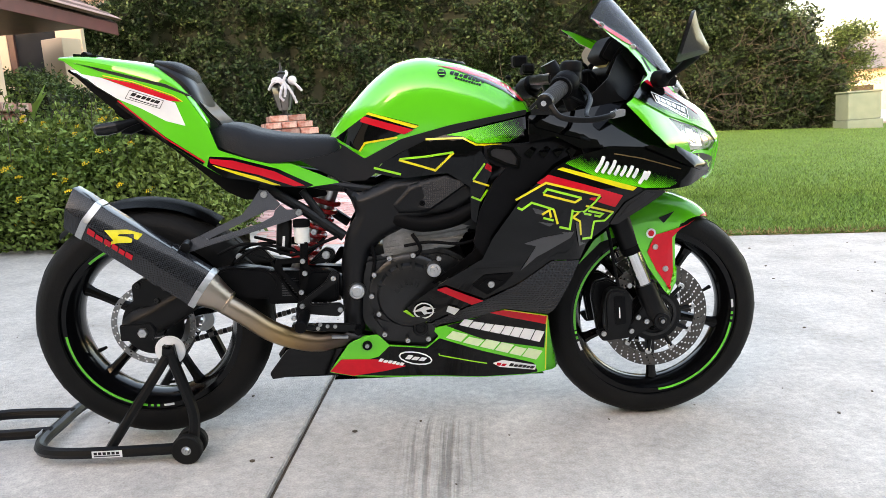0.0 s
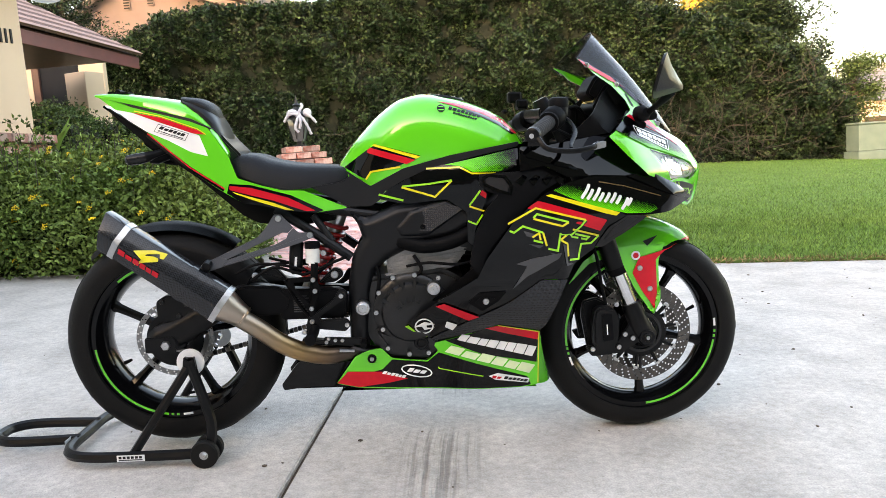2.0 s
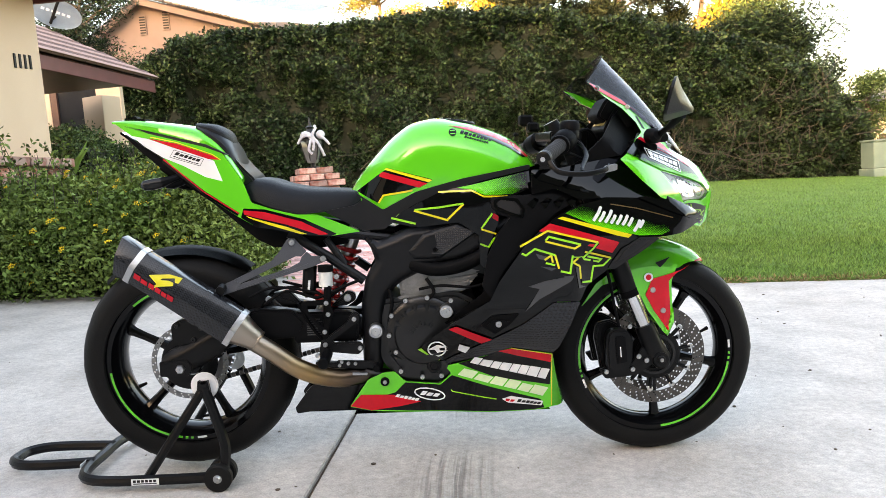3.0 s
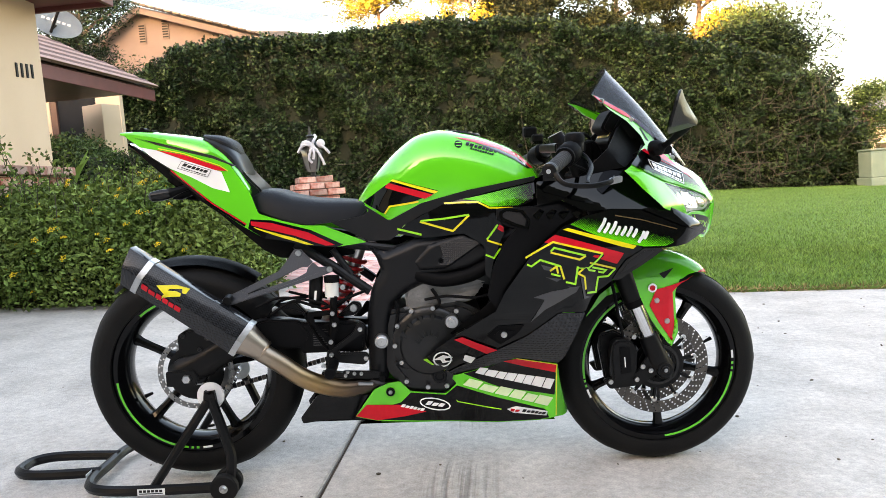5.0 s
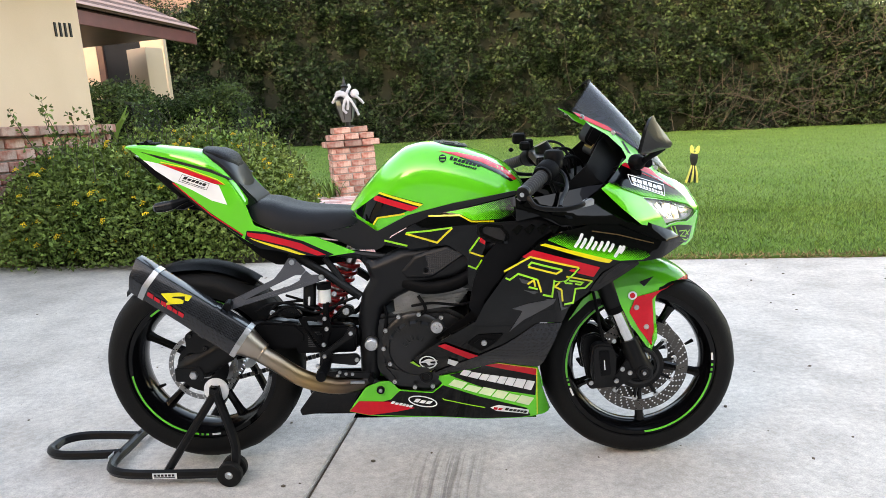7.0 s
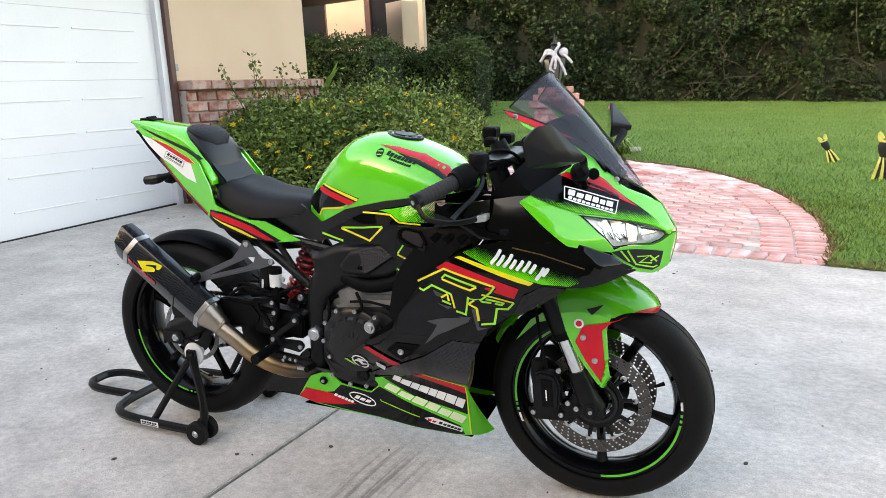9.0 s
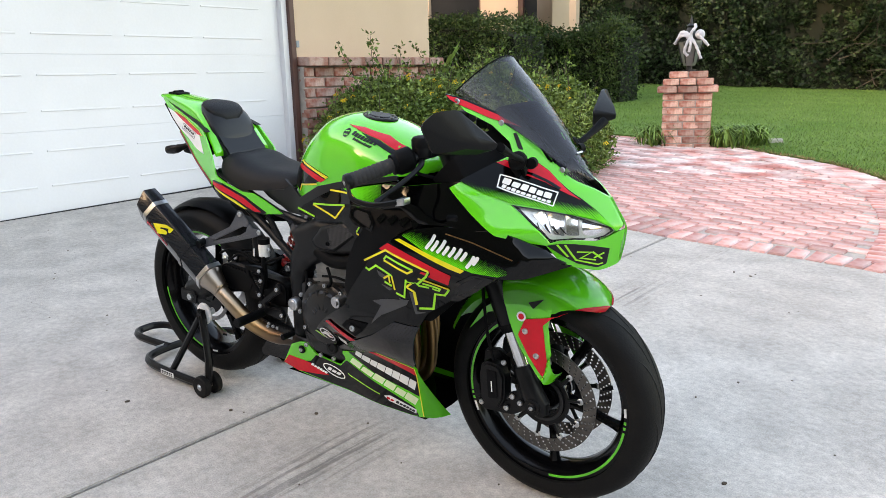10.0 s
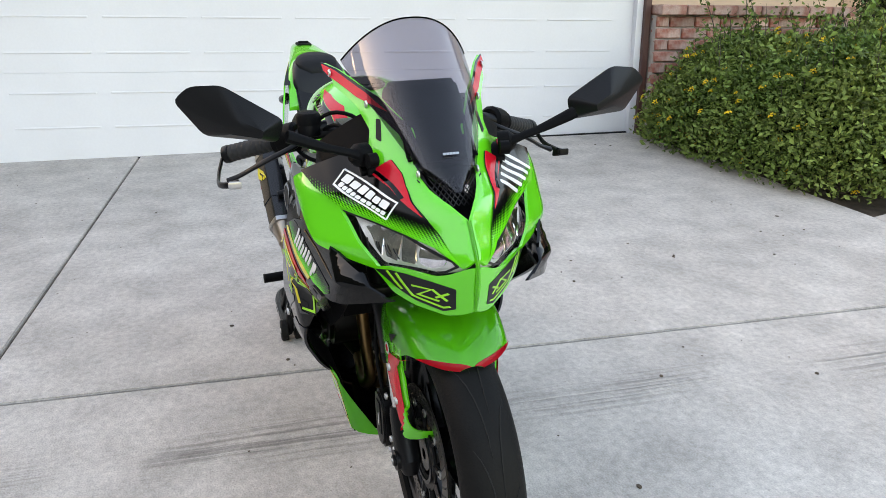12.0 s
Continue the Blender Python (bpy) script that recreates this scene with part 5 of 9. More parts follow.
heat_tint(M["titan"])
M["header"] = mat("golden_header_steel", (0.30, 0.185, 0.085), (0.20, 0.125, 0.06), rough=0.38, metal=1.0, scale=9)
M["cast"] = mat("cast_alloy", (0.30, 0.30, 0.30), (0.22, 0.22, 0.22), rough=0.5, metal=0.8, scale=22, bump=0.4, bscale=180)
M["engine"] = mat("engine_black_coat", (0.0048, 0.0049, 0.0055), (0.008, 0.0082, 0.009), spec=0.42, rough=0.32, scale=18, bump=0.14, bscale=220)
M["spring"] = mat("red_spring_paint", (0.60, 0.02, 0.02), rough=0.3, coat=0.5, scale=8)
M["fluid"] = mat("milky_plastic", (0.72, 0.72, 0.68), rough=0.4, scale=8)
M["spool"] = mat("white_nylon", (0.82, 0.82, 0.82), rough=0.45, scale=8)
M["lens"] = mat("smoked_lens", (0.010, 0.010, 0.011), (0.015, 0.015, 0.015), rough=0.25, coat=0.1, spec=0.2, scale=14)
M["reflector"] = mat("lamp_reflector", (0.92, 0.92, 0.93), (0.7, 0.7, 0.72), rough=0.1, metal=1.0, scale=28)
M["graypanel"] = mat("graphite_satin_paint", (0.009, 0.0094, 0.011), (0.012, 0.0124, 0.0142), rough=0.34, coat=0.06, spec=0.22, scale=5)


def glass_mat(name, tint, rough=0.02, f0=0.04):
    """A thin tinted sheet: see-through, with a clear gloss over it."""
    m = bpy.data.materials.new(name)
    m.use_nodes = True
    nt = m.node_tree
    nt.nodes.remove(nt.nodes["Principled BSDF"])
    clear, gloss, mix, lw, pw, ma = (nt.nodes.new("ShaderNode" + k) for k in ("BsdfTransparent", "BsdfGlossy", "MixShader", "LayerWeight", "Math", "Math"))
    clear.inputs["Color"].default_value = (*tint, 1)
    gloss.inputs["Roughness"].default_value = rough
    pw.operation, ma.operation = "POWER", "MULTIPLY_ADD"
    pw.inputs[1].default_value = 5.0
    ma.inputs[1].default_value, ma.inputs[2].default_value = 0.6, f0
    nt.links.new(lw.outputs["Facing"], pw.inputs[0])
    nt.links.new(pw.outputs[0], ma.inputs[0])
    nt.links.new(ma.outputs[0], mix.inputs["Fac"])
    nt.links.new(clear.outputs[0], mix.inputs[1])
    nt.links.new(gloss.outputs[0], mix.inputs[2])
    nt.links.new(mix.outputs[0], nt.nodes["Material Output"].inputs["Surface"])
    return m


M["screen"] = glass_mat("smoked_acrylic", (0.64, 0.62, 0.67))
M["clear"] = glass_mat("clear_lamp_cover", (0.98, 0.98, 0.99), 0.02, 0.02)


# ---- motorcycle helpers ----
def rounded(pts, r=0.006, k=3):
    """An outline with its corners eased."""
    out, n = [], len(pts)
    for i in range(n):
        p, a, b = Vector(pts[i]), Vector(pts[i - 1]), Vector(pts[(i + 1) % n])
        ra = min(r, (a - p).length * 0.4)
        rb = min(r, (b - p).length * 0.4)
        u, v = p + (a - p).normalized() * ra, p + (b - p).normalized() * rb
        for j in range(k + 1):
            t = j / k
            out.append((1 - t) ** 2 * u + 2 * t * (1 - t) * p + t * t * v)
    return [(q.x, q.y) for q in out]


def filled(outline, step):
    """Triangles that fill an outline, with inner points on a grid."""
    from mathutils.geometry import delaunay_2d_cdt
    n = len(outline)
    pts = [Vector(p) for p in outline]
    dense = []
    for i in range(n):
        a, b = pts[i], pts[(i + 1) % n]
        m = max(1, int((b - a).length / step))
        dense += [a.lerp(b, j / m) for j in range(m)]
    poly = [(p.x, p.y) for p in dense]
    xs, ys = [p.x for p in dense], [p.y for p in dense]
    inner = []
    y = min(ys) + step * 0.5
    row = 0
    while y < max(ys):
        x = min(xs) + step * (0.25 if row % 2 else 0.75)
        while x < max(xs):
            if inside(x, y, poly) and min((x - p.x) ** 2 + (y - p.y) ** 2 for p in dense) > (0.45 * step) ** 2:
                inner.append(Vector((x, y)))
            x += step
        y += step * 0.87
        row += 1
    k = len(dense)
    V, E, F, *_ = delaunay_2d_cdt(dense + inner, [(i, (i + 1) % k) for i in range(k)], [list(range(k))], 1, 1e-5)
    return V, E, F


def skin(name, outline, f, material, parent, label="", side=-1, thick=0.004, lift=0.0, step=0.02, r=0.005, k=3):
    """A curved panel: an outline in x, z laid on the body's flank at half width f(x, z), with thickness."""
    V, E, F = filled(rounded(outline, r, k) if r else outline, step)
    bm = bmesh.new()
    outer = [bm.verts.new((v.x, side * (f(v.x, v.y) + lift), v.y)) for v in V]
    inner = [bm.verts.new((v.x, side * (f(v.x, v.y) + lift - thick), v.y)) for v in V]
    count = {}
    for t in F:
        try:
            bm.faces.new([outer[i] for i in t])
            bm.faces.new([inner[i] for i in reversed(t)])
        except ValueError:
            continue
        for i in range(len(t)):
            key = (t[i], t[(i + 1) % len(t)])
            count[key] = count.get(key, 0) + 1
    for (a, b) in count:
        if (b, a) not in count:
            bm.faces.new((outer[b], outer[a], inner[a], inner[b]))
    return part(name, bm, material, parent, label)


def domed(outline, base, edge=0.018, depth=0.014):
    """A half width that rolls off towards the outline, as on a cast or bent beam."""
    ring = list(zip(outline, outline[1:] + outline[:1]))

    def f(x, z):
        d = 1.0
        for (ax, az), (bx, bz) in ring:
            ux, uz = bx - ax, bz - az
            t = max(0.0, min(1.0, ((x - ax) * ux + (z - az) * uz) / (ux * ux + uz * uz)))
            d = min(d, math.hypot(x - ax - t * ux, z - az - t * uz))
        return base(x, z) - depth * (1 - min(1.0, d / edge)) ** 2
    return f


def decal(name, outline, f, material, parent, side=-1, lift=0.0012, step=0.02, r=0.002):
    return skin(name, outline, f, material, parent, side=side, thick=0.0009, lift=lift, step=step, r=r, k=2)


def ribbon(pts, w):
    """The outline of a line of width w."""
    P = [Vector(p) for p in pts]
    left, right = [], []
    for i, p in enumerate(P):
        d0 = (p - P[i - 1]).normalized() if i else (P[1] - p).normalized()
        d1 = (P[i + 1] - p).normalized() if i < len(P) - 1 else d0
        n0, n1 = Vector((-d0.y, d0.x)), Vector((-d1.y, d1.x))
        m = (n0 + n1)
        m = m / max(0.5, m.dot(n0)) if m.length > 0.1 else n0
        left.append(p + m * w / 2)
        right.append(p - m * w / 2)
    return [(q.x, q.y) for q in left + right[::-1]]


def loop_lines(name, pts, w, f, material, parent, side=-1, lift=0.002, step=0.03):
    """A closed line, as two open halves."""
    h = len(pts) // 2
    for q in (pts[:h + 1], pts[h:] + pts[:1]):
        decal(name, ribbon(q, w), f, material, parent, side, lift, step, r=0)


def blocks(name, quad, n, f, material, parent, side=-1, slant=0.35, gap=0.2, lift=0.0024):
    """A wordmark as n plain slanted blocks within a quad: top left, top right, bottom right, bottom left."""
    tl, tr, br, bl = (Vector(q) for q in quad)
    rng = random.Random(n)
    at = 0.0
    widths = [rng.uniform(0.85, 1.15) for i in range(n)]
    total = sum(widths)
    bm_parts = []
    for w in widths:
        a, b = at / total, (at + w * (1 - gap)) / total
        at += w
        sh = slant * (1.0 / n)
        top = 0.0 if at == w else rng.choice((0.16, 0.22, 0.05, 0.2))
        q = [tl.lerp(tr, a + sh).lerp(bl.lerp(br, a + sh), top), tl.lerp(tr, b + sh).lerp(bl.lerp(br, b + sh), top), bl.lerp(br, b), bl.lerp(br, a)]
        bm_parts.append([(p.x, p.y) for p in q])
    for q in bm_parts:
        decal(name, q, f, material, parent, side, lift, 0.03, r=0.0015)


def revolve(bm, profile, n=48, a0=0.0, a1=math.tau, c=(0, 0, 0), closed=True):
    """Turn a profile of (radius, y) round an axle along y."""
    full = abs(a1 - a0 - math.tau) < 1e-6
    rings = []
    for i in range(n if full else n + 1):
        a = a0 + (a1 - a0) * i / n
        rings.append([bm.verts.new((c[0] + r * math.cos(a), c[1] + y, c[2] + r * math.sin(a))) for r, y in profile])
    m = len(profile)
    for i in range(len(rings) if full else len(rings) - 1):
        A, B = rings[i], rings[(i + 1) % len(rings)]
        for k in range(m if closed else m - 1):
            bm.faces.new((A[k], A[(k + 1) % m], B[(k + 1) % m], B[k]))
    if not full and closed:
        bm.faces.new(rings[0])
        bm.faces.new(rings[-1][::-1])
    return bm


def bolt(parent, x, y, z, r=0.008, name="bolt", material=None, side=-1, h=0.006):
    """A round bolt head with a sunk socket, facing out of the flank."""
    bm = bmesh.new()
    prof = [(0.0005, 0), (r, 0), (r, -h * 0.7), (r * 0.85, -h), (r * 0.5, -h), (r * 0.45, -h * 0.4), (0.0005, -h * 0.4)]
    revolve(bm, [(a, b if side < 0 else -b) for a, b in prof], 12, c=(x, y, z), closed=False)
    return part(name, bm, material or M["steel"], parent)


def slab(outline, y0, y1, bevel=0.004, r=0.008):
    """A flat cast plate with eased edges: an outline in x, z between two depths."""
    bm = bmesh.new()
    out = rounded(outline, r, 3)
    prism(bm, out, y0, y1, m=Matrix(((1, 0, 0, 0), (0, 0, 1, 0), (0, 1, 0, 0), (0, 0, 0, 1))))
    bmesh.ops.recalc_face_normals(bm, faces=bm.faces)
    if bevel:
        es = [e for e in bm.edges if abs(e.verts[0].co.y - e.verts[1].co.y) < 1e-6]
        bmesh.ops.bevel(bm, geom=es, offset=bevel, segments=2, affect="EDGES")
    return bm


def const(v):
    return lambda x, z: v


BIKE = thing("motorcycle", "lime green and black sports motorcycle on a rear stand", "motorcycle", SLOPE @ pose(-0.006, -0.0300, 0.003, 1.2, 0.75, 1.15))
RX, RZ, FX, FZ = -0.660, 0.321, 0.679, 0.303


# ---- wheels ----
def tyre_profile(R, rim_r, half):
    prof = []
    for i in range(13):
        a = -math.pi / 2 + math.pi * i / 12
        s = math.sin(a)
        prof.append((rim_r + (R - rim_r) * max(0.0, math.cos(a)) ** 0.72, half * math.copysign(abs(s) ** 0.85, s) * (1.0 if abs(s) < 0.97 else 0.9)))
    return prof


def wheel(name, label, x, z, R, half, stripes):
    w = part(name, revolve(bmesh.new(), [(0.238, -half * 0.70), (0.236, -half * 0.76), (0.217, -half * 0.76), (0.213, -half * 0.66), (0.204, -half * 0.5), (0.196, -0.012), (0.196, 0.012), (0.204, half * 0.5), (0.213, half * 0.66), (0.217, half * 0.76), (0.236, half * 0.76), (0.238, half * 0.70), (0.226, 0)], 72), M["rim"], BIKE, label, m=pose(x, 0, z))
    bm = bmesh.new()
    revolve(bm, tyre_profile(R, 0.233, half) + [(0.234, 0)], 96)
    tyre = part("tyre", bm, M["rubber"], w, "worn black sport tyre")
    for k in range(12):  # sparse sweeping tread cuts
        for s in (-1, 1):
            bm = bmesh.new()
            a0 = k * math.tau / 12 + (0.26 if s > 0 else 0)
            pts = []
            for j in range(7):
                t = j / 6
                yy = s * half * (0.10 + 0.5 * t * t)
                u = min(1.0, abs(yy) / half) ** (1 / 0.85)
                rr = 0.233 + (R - 0.233) * max(0.0, math.cos(math.asin(u))) ** 0.72 + 0.0004
                a = a0 + 0.85 * t - 0.25 * t * t
                pts.append((rr * math.cos(a), yy, rr * math.sin(a)))
            tube(bm, pts, [0.0005, 0.0012, 0.0015, 0.0015, 0.0015, 0.0012, 0.0005], n=5)
            part("tread_cut", bm, M["groove"], w)
    part("hub", revolve(bmesh.new(), [(0.012, -0.06), (0.034, -0.06), (0.040, -0.045), (0.046, -0.02), (0.046, 0.02), (0.040, 0.045), (0.034, 0.06), (0.012, 0.06)], 32), M["rim"], w)
    for k in range(5):
        a = math.radians(-85 if x > 0 else -62) + k * math.tau / 5
        bm = bmesh.new()
        p = [(q * math.cos(a), 0, q * math.sin(a)) for q in (0.035, 0.10, 0.203)]
        tube(bm, curve(p, 4), [0.020, 0.019, 0.017, 0.015, 0.0135, 0.0125, 0.0125, 0.014, 0.019], n=8)
        part("spoke", bm, M["rim"], w)
    for a0, a1, m in stripes:
        for s in (-1, 1):
            bm = bmesh.new()
            revolve(bm, [(0.2175, s * half * 0.758), (0.2235, s * half * 0.758), (0.2235, s * (half * 0.76 + 0.0009)), (0.2175, s * (half * 0.76 + 0.0009))], max(2, int(abs(a1 - a0) / 3)), radians(a0), radians(a1))
            part("rim_tape", bm, M[m], w, "neon green rim tape" if m == "tape" else "white rim lettering as plain bars")
    return w


def brake_disc(w, y, R0, R1, holes, label):
    """A ventilated disc: a ring with real round holes in slanting rows."""
    d = bmesh.new()
    n, bands = holes * 2, max(2, round((R1 - R0) / 0.0085))
    step, wide = (R1 - R0) / bands, math.tau / n

    def at(r, a, s):
        return d.verts.new((r * math.cos(a), y + s * 0.0022, r * math.sin(a)))
    edge = [(-1, -1), (0, -1), (1, -1), (1, 0), (1, 1), (0, 1), (-1, 1), (-1, 0)]
    for i in range(n):
        for b in range(bands):
            r, a = R0 + step * (b + 0.5), wide * (i + 0.5 * (b % 2))
            outer = [[at(r + v * step / 2, a + u * wide / 2, s) for u, v in edge] for s in (-1, 1)]
            if (i + b // 2) % 2:
                d.faces.new(outer[0])
                d.faces.new(outer[1][::-1])
                continue
            inner = [[at(r + 0.0029 * v / math.hypot(u, v), a + 0.0029 * u / math.hypot(u, v) / r, s) for u, v in edge] for s in (-1, 1)]
            for k in range(8):
                j = (k + 1) % 8
                d.faces.new((outer[0][k], outer[0][j], inner[0][j], inner[0][k]))
                d.faces.new((outer[1][j], outer[1][k], inner[1][k], inner[1][j]))
                d.faces.new((inner[0][k], inner[0][j], inner[1][j], inner[1][k]))
    for i in range(n):
        for r, off in ((R0, 0.0), (R1, 0.5 * ((bands - 1) % 2))):
            a0, a1 = wide * (i + off - 0.5), wide * (i + off + 0.5)
            d.faces.new((at(r, a0, -1), at(r, a1, -1), at(r, a1, 1), at(r, a0, 1)))
    bmesh.ops.remove_doubles(d, verts=d.verts[:], dist=0.00005)
    bmesh.ops.recalc_face_normals(d, faces=d.faces[:])
    return part("brake_disc", d, M["disc"] if w == front else M["disc_dark"], w, label, smooth=False)


front = wheel("front_wheel", "gloss black front wheel with neon green rim tape", FX, FZ, 0.2955, 0.062, [(120, 190, "tape"), (191, 193, "tape"), (195, 197, "tape"), (199, 206, "white"), (276, 352, "tape"), (354, 356, "tape"), (358, 360, "tape"), (3, 9, "white")])
rear = wheel("rear_wheel", "gloss black rear wheel with neon green rim tape", RX, RZ, 0.307, 0.080, [(186, 262, "tape"), (264, 266, "tape"), (268, 270, "tape"), (273, 280, "white"), (60, 130, "tape")])
for s in (-1, 1):
    brake_disc(front, s * 0.058, 0.112, 0.146, 40, "drilled steel front brake disc")
    bm = revolve(bmesh.new(), [(0.045, s * 0.052), (0.074, s * 0.056), (0.074, s * 0.061), (0.045, s * 0.058)], 48)
    part("disc_carrier", bm, M["metalblack"], front)
    for k in range(10):
        a = k * math.tau / 10 + 0.2
        b = bolt(front, 0.105 * math.cos(a), s * 0.0595, 0.105 * math.sin(a), 0.0088, "disc_button", M["steel"], s, 0.004)
        bm = bmesh.new()
        tube(bm, [(0.07 * math.cos(a), s * 0.058, 0.07 * math.sin(a)), (0.104 * math.cos(a), s * 0.059, 0.104 * math.sin(a))], 0.006, n=6)
        part("carrier_arm", bm, M["metalblack"], front)
    bm = revolve(bmesh.new(), [(0.052, s * 0.062), (0.060, s * 0.062), (0.060, s * 0.066), (0.052, s * 0.066)], 48)
    part("sensor_ring", bm, M["engine"], front)
brake_disc(rear, -0.055, 0.094, 0.108, 30, "drilled steel rear brake disc")
part("disc_carrier", revolve(bmesh.new(), [(0.04, -0.05), (0.074, -0.053), (0.08, -0.057), (0.04, -0.057)], 40), M["metalblack"], rear)
bm = bmesh.new()
for k in range(42):
    a0, a1 = k * math.tau / 42, (k + 0.5) * math.tau / 42
    revolve(bm, [(0.085, 0.062), (0.103, 0.062), (0.103, 0.068), (0.085, 0.068)], 1, a0, a1)
revolve(bm, [(0.06, 0.062), (0.096, 0.062), (0.096, 0.068), (0.06, 0.068)], 42)
part("sprocket", bm, M["steel"], rear)
for a in (0.35, 3.6):
    part("valve_stem", tube(bmesh.new(), [(0.18 * math.cos(a), -0.01, 0.18 * math.sin(a)), (0.155 * math.cos(a), -0.02, 0.155 * math.sin(a))], [0.006, 0.004], n=8), M["matte"], front if a < 1 else rear)
    part("balance_weight", tube(bmesh.new(), [(0.176 * math.cos(a + 1.2), -0.014, 0.176 * math.sin(a + 1.2)), (0.176 * math.cos(a + 1.3), -0.014, 0.176 * math.sin(a + 1.3))], 0.004, n=6), M["matte"], front if a < 1 else rear)


# ---- chassis ----
def chassis():
    for s in (-1, 1):
        out = [(-0.167, 0.689), (-0.108, 0.663), (-0.02, 0.701), (0.106, 0.713), (0.177, 0.694), (0.30, 0.76), (0.33, 0.72), (0.173, 0.634), (0.132, 0.610), (0.02, 0.583), (-0.049, 0.55), (-0.086, 0.515), (-0.097, 0.46), (-0.107, 0.296), (-0.16, 0.294), (-0.16, 0.486), (-0.145, 0.564), (-0.116, 0.61), (-0.132, 0.657)]
        skin("frame_spar", out, domed(out, lambda x, z: 0.152 + 0.02 * max(0, min(1, (z - 0.45) / 0.2)) - 0.2 * max(0, x - 0.17), 0.026, 0.024), M["frame"], BIKE, "satin black frame spar", s, thick=0.035, step=0.009, r=0.014, k=4)
        cover = [(-0.031, 0.636), (0.013, 0.683), (0.105, 0.711), (0.171, 0.691), (0.059, 0.615), (-0.012, 0.614)]
        c = skin("frame_cover", cover, domed(cover, lambda x, z: 0.176 + 0.006 * math.sin(max(0, min(1, (x + 0.03) / 0.2)) * 3.14), 0.012, 0.010), M["frame"], BIKE, "textured black frame cover", s, thick=0.012, step=0.007, r=0.006)
        tex = [(0.045, 0.682), (0.104, 0.702), (0.156, 0.689), (0.066, 0.627), (0.036, 0.630), (0.052, 0.655)]
        decal("grip_patch", tex, lambda x, z: 0.1765 + 0.006 * math.sin(max(0, min(1, (x + 0.03) / 0.2)) * 3.14), M["dimple"], c, s, 0.0012, 0.008)
        bolt(c, 0.046, s * 0.182, 0.640, 0.007, material=M["matte"], side=s)
        part("pivot_cap", revolve(bmesh.new(), [(0.001, s * 0.178), (0.012, s * 0.178), (0.014, s * 0.176), (0.018, s * 0.176), (0.0205, s * 0.172), (0.0205, s * 0.150)], 28, c=(-0.121, 0, 0.419), closed=False), M["steel"], BIKE, "polished swingarm pivot cap")
        # seat frame tubes
        for pts, r in (([(-0.35, 0.69), (-0.25, 0.625), (-0.15, 0.553)], 0.0135), ([(-0.07, 0.668), (-0.2, 0.685), (-0.36, 0.72), (-0.5, 0.775)], 0.013), ([(-0.25, 0.672), (-0.2, 0.60)], 0.010)):
            part("subframe_tube", tube(bmesh.new(), [(x, s * (0.125 if z < 0.7 else 0.090), z) for x, z in pts], r, n=10), M["frame"], BIKE)
        arm = [(-0.728, 0.322), (-0.722, 0.347), (-0.706, 0.364), (-0.655, 0.386), (-0.600, 0.417), (-0.53, 0.452), (-0.466, 0.478), (-0.42, 0.482), (-0.328, 0.464), (-0.265, 0.45), (-0.13, 0.44), (-0.13, 0.39), (-0.268, 0.388), (-0.339, 0.39), (-0.44, 0.392), (-0.515, 0.384), (-0.600, 0.325), (-0.674, 0.297), (-0.716, 0.300)]
        skin("swingarm", arm, domed(arm, lambda x, z: 0.130 - 0.03 * max(0, min(1, (x + 0.45) / 0.2)), 0.024, 0.02), M["metalblack"], BIKE, "black gull-wing swingarm", s, thick=0.034, step=0.011, r=0.012, k=4)
        part("axle_nut", revolve(bmesh.new(), [(0.001, s * 0.147), (0.011, s * 0.147), (0.0135, s * 0.143), (0.0135, s * 0.134), (0.018, s * 0.133), (0.018, s * 0.127)], 6 if s < 0 else 16, c=(RX - 0.005, 0, RZ), closed=False), M["steel"], BIKE)
        part("axle_block", slab([(-0.723, 0.299), (-0.723, 0.342), (-0.643, 0.346), (-0.633, 0.322), (-0.643, 0.296)], s * 0.126, s * 0.135, 0.003, 0.006), M["metalblack"], BIKE)
    part("heat_cover", slab([(-0.469, 0.476), (-0.440, 0.486), (-0.345, 0.480), (-0.313, 0.445), (-0.327, 0.412), (-0.354, 0.402), (-0.437, 0.400), (-0.472, 0.412)], -0.152, -0.13, 0.006, 0.012), M["satin"], BIKE, "smooth black cover on the swingarm")
    for k in range(8):
        x1 = -0.268 - 0.006 * (k % 3)
        part("warning_label", slab([(-0.310, 0.408 + k * 0.0062), (-0.310, 0.4105 + k * 0.0062), (x1, 0.4105 + k * 0.0062), (x1, 0.408 + k * 0.0062)], -0.1492, -0.1482, 0, 0.0004), M["greyvinyl"], BIKE, "grey printed label lines as plain bars")
    # rear shock
    bm = bmesh.new()
    n = 7 * 14
    c0, c1 = Vector((-0.20, 0, 0.635)), Vector((-0.268, 0, 0.485))
    ax = (c1 - c0).normalized()
    u = ax.cross(Vector((0, 1, 0))).normalized()
    v = ax.cross(u)
    tube(bm, [c0 + (c1 - c0) * i / n + (u * math.cos(i * math.tau / 14) + v * math.sin(i * math.tau / 14)) * 0.034 for i in range(n + 1)], 0.0065, n=8)
    part("shock_spring", bm, M["spring"], BIKE, "red coil spring")
    part("shock_body", tube(bmesh.new(), [c0 - ax * 0.06, c0, c1, c1 + ax * 0.06], [0.02, 0.024, 0.018, 0.02], n=16), M["steel"], BIKE)
    for z, x in ((0.468, -0.275),):
        part("shock_collar", tube(bmesh.new(), [c1 - ax * 0.002, c1 + ax * 0.012], 0.04, n=20), M["spring"], BIKE)
